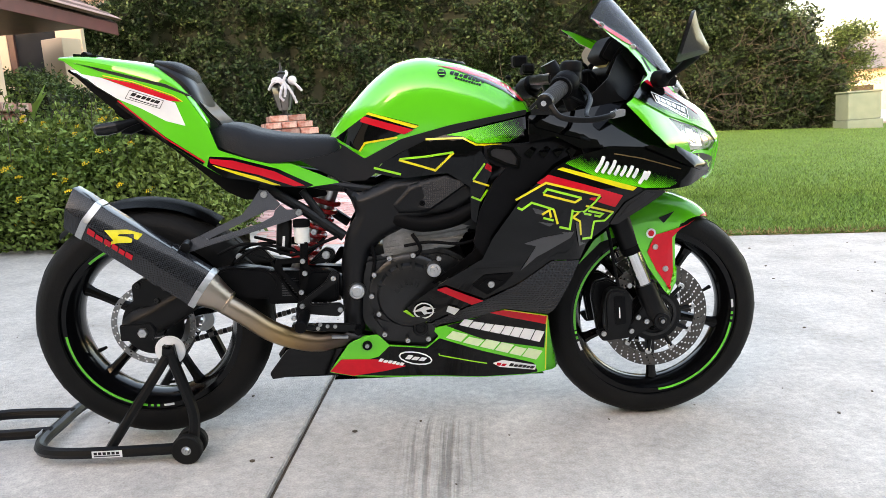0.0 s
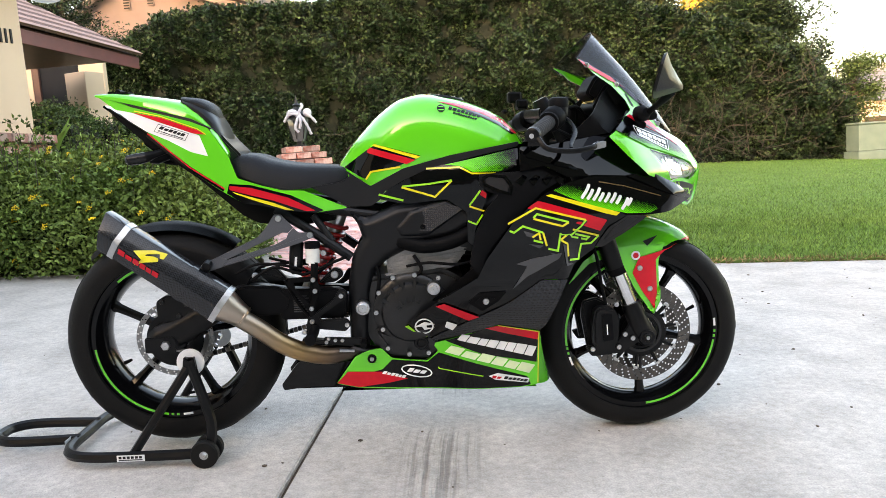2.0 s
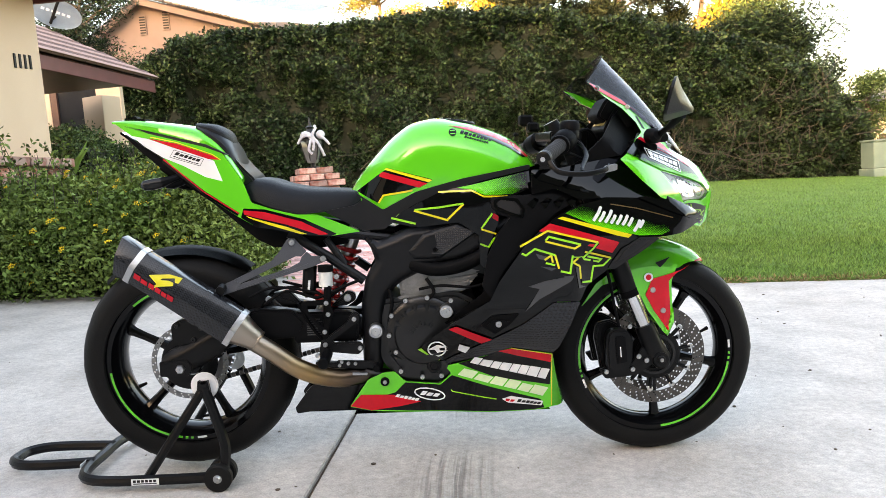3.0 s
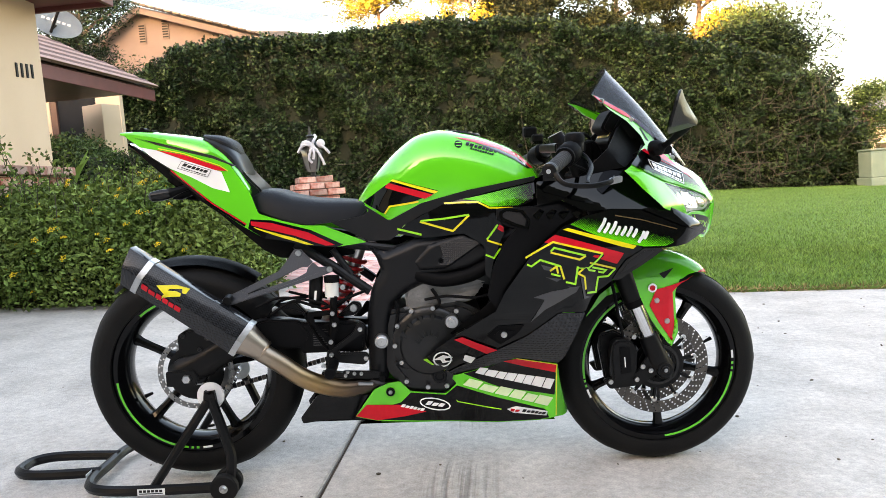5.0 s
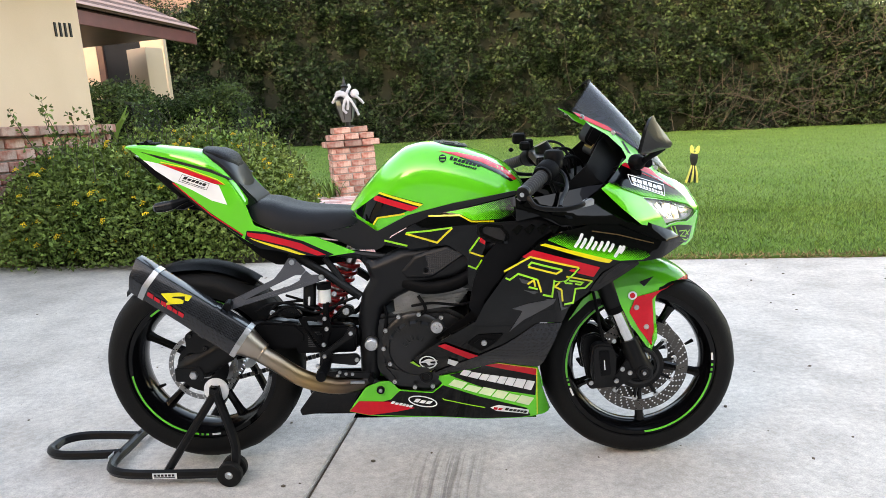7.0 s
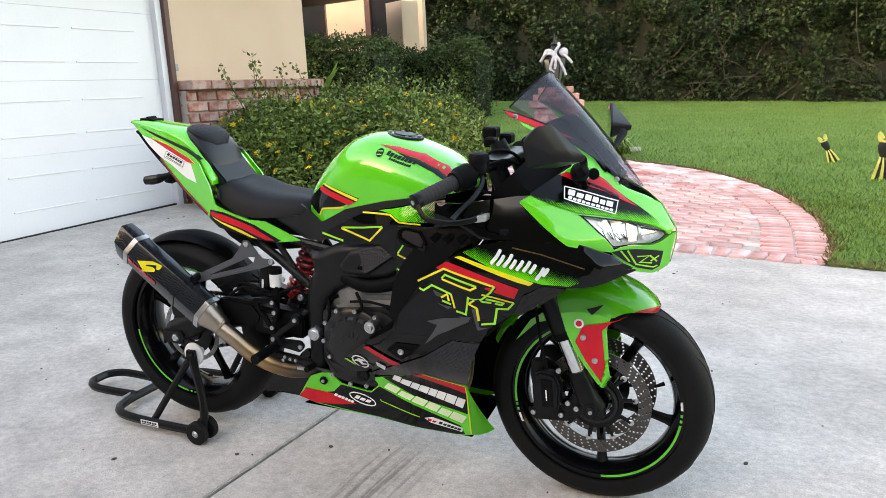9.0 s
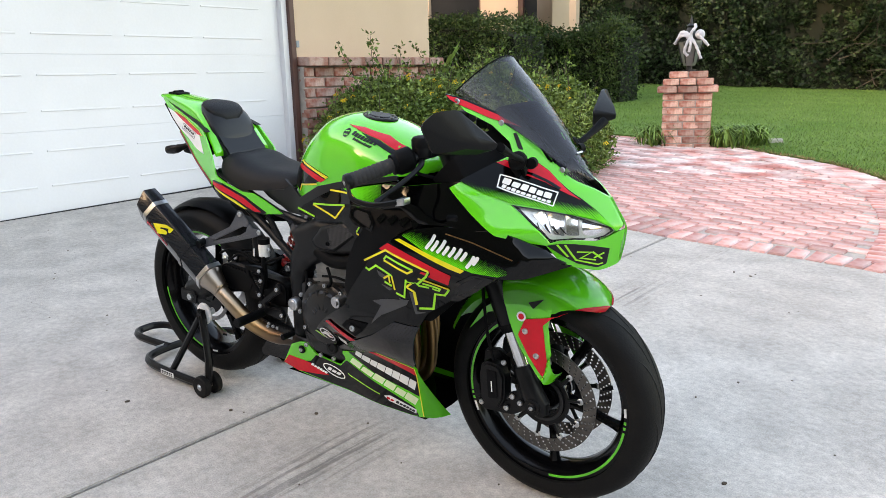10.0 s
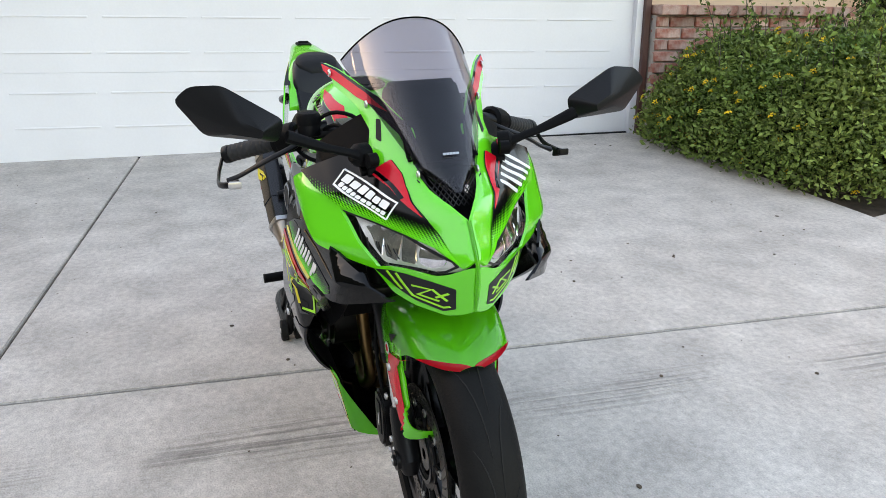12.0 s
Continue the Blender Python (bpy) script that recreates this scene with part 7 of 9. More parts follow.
    def crown_y(drop):
        return lerp(drop, ((0.0, 0.0), (0.0012, 0.25), (0.005, 0.5), (0.012, 0.72), (0.022, 0.87), (0.036, 0.955), (0.055, 1.0), (0.08, 1.015)))

    def crown_point(deg, drop, s, lift=0.0):
        a = radians(deg)
        rad = crown_r(deg) - drop + lift * max(0.0, 1 - drop / 0.03)
        return (FX + rad * math.cos(a), s * (crown_h(deg) * crown_y(drop) + lift * min(1.0, drop / 0.03)), FZ + rad * math.sin(a))

    def guard_half(x, z):
        """Half width of the mudguard's side: the shell above, the fork skirt below."""
        deg, rad = math.degrees(math.atan2(z - FZ, x - FX)), math.hypot(x - FX, z - FZ)
        drop = crown_r(deg) - rad
        shell = crown_h(deg) * crown_y(max(0.0, drop))
        skirt = lerp(z, ((0.36, 0.113), (0.43, 0.119), (0.50, 0.1235), (0.56, 0.1235))) - 0.5 * max(0.0, min(0.03, x - 0.688)) * max(0.0, min(1.0, (0.555 - z) / 0.05))
        return shell if drop < 0.06 or deg < 76 else skirt
    fracs = [0.0, 0.02, 0.06, 0.12, 0.2, 0.3, 0.42, 0.56, 0.7, 0.85, 1.0]
    bm = bmesh.new()
    rows = []
    for i in range(34):
        deg = 61.5 + 91.5 * (i / 33) ** 1.25
        D = crown_drop(deg)
        half = [crown_point(deg, D * f, -1) for f in reversed(fracs)] + [crown_point(deg, D * f, 1) for f in fracs[1:]]
        rows.append([bm.verts.new(p) for p in half])
    for A, B in zip(rows, rows[1:]):
        for k in range(len(A) - 1):
            bm.faces.new((A[k], A[k + 1], B[k + 1], B[k]))
    bmesh.ops.solidify(bm, geom=bm.faces[:], thickness=0.004)
    fender = part("front_mudguard", bm, M["lime"], BIKE, "lime green front mudguard with red side flashes")
    for s in (-1, 1):
        skirt = [(0.722, 0.575), (0.69, 0.60), (0.62, 0.605), (0.590, 0.590), (0.578, 0.572), (0.605, 0.515), (0.638, 0.449), (0.687, 0.381), (0.709, 0.359), (0.722, 0.38), (0.712, 0.48), (0.708, 0.525), (0.716, 0.555)]
        skin("mudguard_skirt", skirt, lambda x, z: min(guard_half(x, z), 0.1235) - 0.0015, M["lime"], fender, "", s, step=0.006, r=0.006)
        decal("red_flash", [(0.760, 0.572), (0.735, 0.560), (0.70, 0.548), (0.65, 0.535), (0.632, 0.49), (0.66, 0.44), (0.686, 0.405), (0.700, 0.384), (0.708, 0.43), (0.698, 0.527), (0.722, 0.552)], guard_half, M["red"], fender, s, 0.0032, 0.006)
        for name, rad, lift, col in (("white_roundel", 0.013, 0.0038, "white"), ("roundel_core", 0.008, 0.0046, "red")):
            decal(name, [(0.640 + rad * math.cos(k * 0.524), 0.540 + rad * math.sin(k * 0.524)) for k in range(12)], guard_half, M[col], fender, s, lift, r=0)
        decal("mudguard_vent", [(0.658, 0.58), (0.70, 0.596), (0.672, 0.566)], guard_half, M["bars_dark"], fender, s, 0.0030, 0.008)
        skin("rear_skirt", [(0.461, 0.452), (0.502, 0.517), (0.55, 0.553), (0.59, 0.575), (0.61, 0.50), (0.60, 0.455), (0.565, 0.525), (0.52, 0.512)], lambda x, z: 0.076, M["lime"], fender, "", s, step=0.02)
        for x, z in ((0.652, 0.504), (0.683, 0.444)):
            bolt(fender, x, s * (guard_half(x, z) + 0.002), z, 0.008, side=s)
        # red tip along the lower edge
        bm = bmesh.new()
        rows = []
        for i in range(12):
            deg = 61.4 + 9.6 * i / 11
            D = crown_drop(deg)
            top = D * (1 - lerp(deg, ((61.5, 1.0), (62.6, 0.92), (64.5, 0.62), (71.0, 0.04))))
            rows.append([bm.verts.new(crown_point(deg, top + (D - top) * k / 4 + 0.0003, s, 0.0016)) for k in range(5)])
        for A, B in zip(rows, rows[1:]):
            for k in range(4):
                bm.faces.new((A[k], A[k + 1], B[k + 1], B[k]))
        bmesh.ops.solidify(bm, geom=bm.faces[:], thickness=0.0008)
        part("red_tip", bm, M["red"], fender, "red mudguard tip")


forks()


# ---- tank, seat and tail ----
def smooth_loft(rows, close_ends=True, closed=False):
    bm = bmesh.new()
    vs = [[bm.verts.new(p) for p in r] for r in rows]
    n = len(vs[0])
    for A, B in zip(vs, vs[1:]):
        for k in range(n if closed else n - 1):
            bm.faces.new((A[k], A[(k + 1) % n], B[(k + 1) % n], B[k]))
    if close_ends:
        bm.faces.new(vs[0])
        bm.faces.new(vs[-1][::-1])
    return bm


def tank_low(x):
    return lerp(x, ((-0.19, 0.785), (-0.15, 0.77), (-0.093, 0.745), (-0.002, 0.79), (0.056, 0.806), (0.12, 0.824), (0.19, 0.838), (0.27, 0.852), (0.335, 0.855)))


def tank():
    rows = []
    for i in range(41):
        x = -0.189 + 0.523 * i / 40
        t, b = tank_top(x), tank_low(x)
        row = []
        m = 20
        for k in range(m + 1):
            u = k / m
            z = b + (t - b) * math.sin(u * math.pi / 2) ** 0.9
            row.append((x, -w_tank(x, min(z, t - 1e-4)) if u < 1 else 0.0, z))
        rows.append(row + [(p[0], -p[1], p[2]) for p in row[-2::-1]])
    tk = part("fuel_tank", smooth_loft(rows), M["lime"], BIKE, "lime green fuel tank with red and black stripes")
    for s in (-1, 1):
        decal("black_patch", [(-0.165, 0.797), (-0.098, 0.845), (-0.075, 0.859), (0.043, 0.828), (0.034, 0.820), (-0.034, 0.795), (-0.089, 0.784), (-0.107, 0.767)], w_tank, M["gloss"], tk, s, 0.0015, 0.015)
        decal("red_stripe", [(-0.098, 0.845), (-0.090, 0.850), (0.030, 0.817), (0.007, 0.806), (-0.100, 0.837)], w_tank, M["red"], tk, s, 0.0024, 0.015)
        decal("yellow_line", [(-0.086, 0.856), (-0.079, 0.860), (0.044, 0.826), (0.033, 0.820)], w_tank, M["yellow"], tk, s, 0.0030, 0.015)
        decal("yellow_line", ribbon([(-0.104, 0.765), (-0.090, 0.786), (-0.01, 0.799)], 0.0048), w_tank, M["yellow"], tk, s, 0.0028, 0.02)
        decal("red_stripe", [(0.09, 0.9705), (0.143, 0.965), (0.215, 0.947), (0.275, 0.918), (0.312, 0.882), (0.300, 0.882), (0.262, 0.912), (0.206, 0.938), (0.143, 0.956)], w_tank, M["red"], tk, s, 0.0022, 0.012)
        decal("black_stripe", [(0.143, 0.955), (0.206, 0.937), (0.262, 0.911), (0.300, 0.881), (0.290, 0.881), (0.252, 0.907), (0.20, 0.931)], w_tank, M["gloss"], tk, s, 0.0022, 0.012)
        em = [(0.101 + 0.0105 * math.cos(k * 0.5236), 0.9515 + 0.0105 * math.sin(k * 0.5236)) for k in range(12)]
        decal("round_emblem", em, w_tank, M["gloss"], tk, s, 0.002, 0.02, r=0)
        for z in (0.9555, 0.9475):
            decal("emblem_bar", [(0.094, z + 0.0012), (0.108, z + 0.0012), (0.108, z - 0.0012), (0.094, z - 0.0012)], w_tank, M["lime"], tk, s, 0.003, 0.02, r=0)
        blocks("wordmark_block", [(0.121, 0.958), (0.207, 0.935), (0.205, 0.925), (0.120, 0.948)], 8, w_tank, M["gloss"], tk, s, lift=0.002)
        blocks("wordmark_block", [(0.132, 0.943), (0.196, 0.9245), (0.194, 0.919), (0.131, 0.937)], 10, w_tank, M["gloss"], tk, s, lift=0.002)
    cap = part("filler_cap", revolve(bmesh.new(), [(0.001, 0.012), (0.03, 0.012), (0.034, 0.009), (0.05, 0.009), (0.053, 0.006), (0.054, -0.01)], 40, closed=False), M["metalblack"], tk, "black filler cap with bolts", m=pose(0.125, 0, 0.981, 90 + 0, 0, 0) @ pose(0, 0, 0, 180, 0, 0) @ pose(0, 0, 0, 0, 0, 0))
    cap.matrix_basis = Matrix.Translation((0.118, 0, 0.977)) @ pose(0, 0, 0, 0, 8, 0) @ pose(0, 0, 0, 90, 0, 0)
    for k in range(6):
        a = k * math.tau / 6
        c = (0.118 + 0.043 * math.cos(a), 0.043 * math.sin(a), 0.9862 - 0.006 * math.cos(a))
        part("cap_bolt", tube(bmesh.new(), [c, (c[0], c[1], c[2] + 0.003)], 0.0048, n=8), M["steel"], tk)
        a += math.tau / 12
        slot = [(0.118 + r * math.cos(a + d), r * math.sin(a + d), 0.9872 - 0.14 * r * math.cos(a + d)) for r, d in ((0.036, -0.16), (0.048, -0.13), (0.048, 0.13), (0.036, 0.16))]
        bm = bmesh.new()
        bm.faces.new([bm.verts.new(p) for p in slot])
        bmesh.ops.solidify(bm, geom=bm.faces[:], thickness=-0.0015)
        part("cap_plate", bm, M["greyvinyl"], tk, "pale plate on the cap ring", smooth=False)


tank()


def seat_and_tail():
    # rider's seat: a padded shell, drawn in at the sides
    rows = []
    for i in range(25):
        t = i / 24
        x = -0.468 + 0.318 * t
        top = lerp(x, ((-0.468, 0.832), (-0.44, 0.842), (-0.40, 0.838), (-0.36, 0.824), (-0.28, 0.810), (-0.21, 0.806), (-0.165, 0.800), (-0.15, 0.788)))
        low = lerp(x, ((-0.468, 0.800), (-0.44, 0.782), (-0.40, 0.766), (-0.32, 0.745), (-0.25, 0.748), (-0.17, 0.762), (-0.15, 0.775)))
        h = lerp(x, ((-0.468, 0.105), (-0.44, 0.132), (-0.38, 0.145), (-0.30, 0.142), (-0.2, 0.115), (-0.165, 0.098), (-0.15, 0.08)))
        row = []
        for k in range(15):
            v = -1 + 2 * k / 14
            z = top - (top - low) * abs(v) ** 3.2 - 0.006 * math.cos(v * math.pi / 2) ** 8
            row.append((x, h * (math.sin(v * math.pi / 2) * 0.75 + 0.25 * v), z))
        row += [(x, h * 0.7, low - 0.005), (x, -h * 0.7, low - 0.005)]
        rows.append(row)
    part("rider_seat", smooth_loft(rows, closed=True), M["seat"], BIKE, "black vinyl rider seat")
    # tail: upper hump, then side panels
    rows = []
    for i in range(23):
        t = i / 22
        x = -0.832 + 0.364 * t
        top = lerp(x, ((-0.832, 1.004), (-0.79, 1.007), (-0.70, 0.998), (-0.60, 0.983), (-0.55, 0.960), (-0.51, 0.915), (-0.468, 0.85)))
        base = lerp(x, ((-0.832, 0.996), (-0.776, 0.985), (-0.65, 0.954), (-0.53, 0.905), (-0.468, 0.83)))
        h = tail_half(x) * 0.84
        rows.append([(x, h * math.sin(v * math.pi / 2), base + (top - base) * max(0.0, math.cos(v * math.pi / 2)) ** 0.55) for v in [-1 + 2 * k / 14 for k in range(15)]])
    hump = part("tail_hump", smooth_loft(rows, closed=True), M["lime"], BIKE, "lime green tail cowl")
    rows = []
    for i in range(17):
        t = i / 16
        x = -0.595 + 0.118 * t
        top = lerp(x, ((-0.595, 0.986), (-0.56, 0.976), (-0.53, 0.962), (-0.503, 0.932), (-0.477, 0.872))) + 0.004
        base = lerp(x, ((-0.595, 0.97), (-0.565, 0.950), (-0.53, 0.918), (-0.477, 0.85)))
        h = lerp(x, ((-0.595, 0.052), (-0.56, 0.078), (-0.51, 0.088), (-0.477, 0.07)))
        rows.append([(x, h * 1.12 * math.sin(v * math.pi / 2), base + (top - base) * max(0.0, math.cos(v * math.pi / 2)) ** 0.45) for v in [-1 + 2 * k / 14 for k in range(15)]])
    part("pad_collar", smooth_loft(rows, closed=True), M["graypanel"], BIKE, "graphite collar round the rear pad")
    rows = []
    for i in range(17):
        t = i / 16
        x = -0.602 + 0.098 * t
        top = lerp(x, ((-0.602, 0.994), (-0.56, 0.990), (-0.53, 0.978), (-0.512, 0.962), (-0.504, 0.945)))
        h = lerp(x, ((-0.602, 0.045), (-0.58, 0.066), (-0.545, 0.078), (-0.525, 0.072), (-0.504, 0.030)))
        base = top - lerp(x, ((-0.602, 0.016), (-0.53, 0.03), (-0.504, 0.012)))
        rows.append([(x, h * math.sin(v * math.pi / 2), base + (top - base) * max(0.0, math.cos(v * math.pi / 2)) ** 0.4) for v in [-1 + 2 * k / 14 for k in range(15)]])
    part("rear_pad", smooth_loft(rows, closed=True), M["seat"], BIKE, "black rear seat pad")
    part("pad_surround", slab([(-0.525, 0.895), (-0.496, 0.900), (-0.470, 0.868), (-0.440, 0.838), (-0.440, 0.805), (-0.475, 0.805)], -0.092, 0.092, 0.006, 0.01), M["graypanel"], BIKE, "graphite panel behind the seat")
    part("tail_catch", tube(bmesh.new(), [(-0.775, -0.02, 1.008), (-0.775, 0.02, 1.008)], 0.008, n=8), M["matte"], BIKE)
    part("tail_catch", slab([(-0.80, 1.003), (-0.80, 1.011), (-0.745, 1.008), (-0.745, 1.0)], -0.028, 0.028, 0.002, 0.002), M["matte"], BIKE, "small black mount on the tail")
    for s in (-1, 1):
        side = [(-0.827, 0.998), (-0.776, 0.983), (-0.728, 0.967), (-0.562, 0.926), (-0.514, 0.908), (-0.461, 0.832), (-0.44, 0.777), (-0.378, 0.757), (-0.322, 0.743), (-0.269, 0.742), (-0.152, 0.693), (-0.236, 0.682), (-0.318, 0.69), (-0.38, 0.705), (-0.427, 0.711), (-0.483, 0.742), (-0.571, 0.798), (-0.685, 0.901), (-0.754, 0.947)]
        tp = skin("tail_side_panel", side, w_tail, M["lime"], BIKE, "lime green tail panel with white and red graphics", s, thick=0.006, step=0.022, r=0.006)
        decal("white_field", [(-0.776, 0.962), (-0.725, 0.952), (-0.657, 0.928), (-0.554, 0.895), (-0.539, 0.89), (-0.517, 0.835), (-0.565, 0.847), (-0.627, 0.878), (-0.685, 0.901), (-0.737, 0.932)], w_tail, M["white"], tp, s, 0.0012)
        decal("red_stripe", [(-0.728, 0.954), (-0.644, 0.938), (-0.543, 0.904), (-0.523, 0.892), (-0.555, 0.895), (-0.652, 0.927)], w_tail, M["red"], tp, s, 0.002)
        decal("yellow_line", ribbon([(-0.72, 0.957), (-0.644, 0.941), (-0.543, 0.907), (-0.52, 0.892)], 0.0022), w_tail, M["yellow"], tp, s, 0.0024)
        decal("black_field", [(-0.463, 0.762), (-0.406, 0.759), (-0.30, 0.73), (-0.216, 0.688), (-0.236, 0.682), (-0.318, 0.69), (-0.38, 0.705), (-0.427, 0.711), (-0.471, 0.737)], w_tail, M["gloss"], tp, s, 0.0012)
        decal("red_stripe", [(-0.463, 0.757), (-0.406, 0.752), (-0.308, 0.724), (-0.238, 0.688), (-0.263, 0.687), (-0.348, 0.717), (-0.462, 0.746)], w_tail, M["red"], tp, s, 0.002)
        decal("yellow_line", [(-0.457, 0.742), (-0.348, 0.711), (-0.294, 0.690), (-0.313, 0.691), (-0.379, 0.712), (-0.445, 0.735)], w_tail, M["yellow"], tp, s, 0.002)
        decal("dark_edge", ribbon([(-0.687, 0.893), (-0.571, 0.804), (-0.478, 0.746)], 0.010), w_tail, M["gloss"], tp, s, 0.0012)
        decal("red_line", ribbon([(-0.685, 0.897), (-0.57, 0.806), (-0.475, 0.748)], 0.0035), w_tail, M["red"], tp, s, 0.002)
        decal("sticker_field", [(-0.652, 0.921), (-0.568, 0.895), (-0.579, 0.877), (-0.665, 0.902)], w_tail, M["white"], tp, s, 0.002)
        loop_lines("sticker_border", [(-0.652, 0.921), (-0.568, 0.895), (-0.579, 0.877), (-0.665, 0.902)], 0.0012, w_tail, M["greyvinyl"], tp, s, 0.0024)
        blocks("wordmark_block", [(-0.648, 0.917), (-0.577, 0.895), (-0.580, 0.887), (-0.652, 0.909)], 6, w_tail, M["bars_dark"], tp, s, lift=0.0026)
        blocks("wordmark_block", [(-0.654, 0.906), (-0.583, 0.884), (-0.585, 0.881), (-0.656, 0.903)], 10, w_tail, M["greyvinyl"], tp, s, lift=0.0026)
        skin("tail_gap", [(-0.776, 0.988), (-0.728, 0.974), (-0.562, 0.934), (-0.50, 0.905), (-0.514, 0.906), (-0.562, 0.926), (-0.728, 0.967)], lambda x, z: w_tail(x, z) - 0.002, M["bars_dark"], BIKE, "dark gap under the tail hump", s, thick=0.02, step=0.03, r=0)
        cov = [(-0.253, 0.747), (-0.167, 0.761), (-0.146, 0.776), (-0.164, 0.795), (-0.092, 0.748), (-0.003, 0.795), (0.06, 0.812), (0.124, 0.829), (0.188, 0.841), (0.264, 0.855), (0.302, 0.862), (0.302, 0.85), (0.213, 0.831), (0.136, 0.813), (0.059, 0.792), (-0.003, 0.763), (-0.053, 0.735), (-0.066, 0.712), (-0.091, 0.695), (-0.152, 0.693)]
        skin("knee_panel", cov, lambda x, z: lerp(x, ((-0.25, 0.128), (-0.15, 0.128), (-0.08, 0.142), (0.05, 0.166), (0.2, 0.176), (0.3, 0.172))), M["graypanel"], BIKE, "graphite satin knee panel under the tank", s, thick=0.008, step=0.02, r=0.005)
        # under-tail plastics and the plate bracket with its lamps
        skin("undertail", [(-0.80, 0.968), (-0.689, 0.895), (-0.571, 0.796), (-0.48, 0.738), (-0.427, 0.71), (-0.32, 0.688), (-0.2, 0.68), (-0.19, 0.655), (-0.266, 0.645), (-0.395, 0.65), (-0.44, 0.672), (-0.56, 0.775), (-0.70, 0.872), (-0.76, 0.925)], lambda x, z: 0.5 * tail_half(x) + 0.02, M["matte"], BIKE, "black under-tail tray", s, thick=0.02, step=0.03)
        arm = part("indicator", tube(bmesh.new(), curve([(-0.60, s * 0.05, 0.868), (-0.63, s * 0.078, 0.855), (-0.665, s * 0.096, 0.842), (-0.69, s * 0.104, 0.834)], 4), [0.009] * 8 + [0.010, 0.011, 0.013, 0.014, 0.014], n=12), M["satin"], BIKE, "slim black rear indicator")
        part("indicator_lens", tube(bmesh.new(), [(-0.688, s * 0.104, 0.834), (-0.71, s * 0.108, 0.830), (-0.735, s * 0.112, 0.827), (-0.741, s * 0.113, 0.826)], [0.014, 0.0155, 0.013, 0.006], n=14), M["lens"], arm)
        part("bracket_tube", tube(bmesh.new(), curve([(-0.58, s * 0.03, 0.845), (-0.62, s * 0.05, 0.845), (-0.66, s * 0.06, 0.84)], 4), 0.006, n=8), M["matte"], BIKE)
    part("plate_bracket", slab([(-0.70, 0.885), (-0.60, 0.845), (-0.58, 0.825), (-0.60, 0.815), (-0.68, 0.842), (-0.715, 0.87)], -0.035, 0.035, 0.004, 0.008), M["matte"], BIKE, "black plate bracket")
    for y, z in ((-0.055, 0.838), (0.055, 0.838)):
        part("bracket_knuckle", tube(bmesh.new(), [(-0.615, y, z + 0.012), (-0.64, y, z + 0.004), (-0.672, y * 1.2, z - 0.006), (-0.69, y * 1.25, z - 0.012)], [0.010, 0.016, 0.019, 0.010], n=12), M["satin"], BIKE)
    for y in (-0.03, 0.0, 0.04):
        part("bracket_cable", tube(bmesh.new(), curve([(-0.57, y, 0.835), (-0.60, y - 0.02, 0.815), (-0.65, y - 0.025, 0.818), (-0.68, y - 0.01, 0.842), (-0.66, y, 0.868)], 5), 0.0035, n=7), M["matte"], BIKE)
    part("tail_lamp", slab([(-0.815, 0.975), (-0.70, 0.905), (-0.705, 0.885), (-0.765, 0.925)], -0.04, 0.04, 0.004, 0.006), M["taillens"], BIKE, "dark red tail lamp")


M["taillens"] = mat("dark_red_lens", (0.09, 0.012, 0.012), rough=0.15, coat=0.8, scale=20)
seat_and_tail()


# ---- fairings ----
M["dots_side"] = dots_mat("green_halftone_side", BLACK, LIME, (0.508, 0.736), (0.495, 0.684), 0.0032)
M["dots_top"] = dots_mat("green_halftone_top", LIME, BLACK, (0.13, 0.79), (0.315, 0.835), 0.0034)
M["dots_cheek"] = dots_mat("black_halftone_cheek", LIME, BLACK, (0.660, 0.828), (0.668, 0.860), 0.0031)


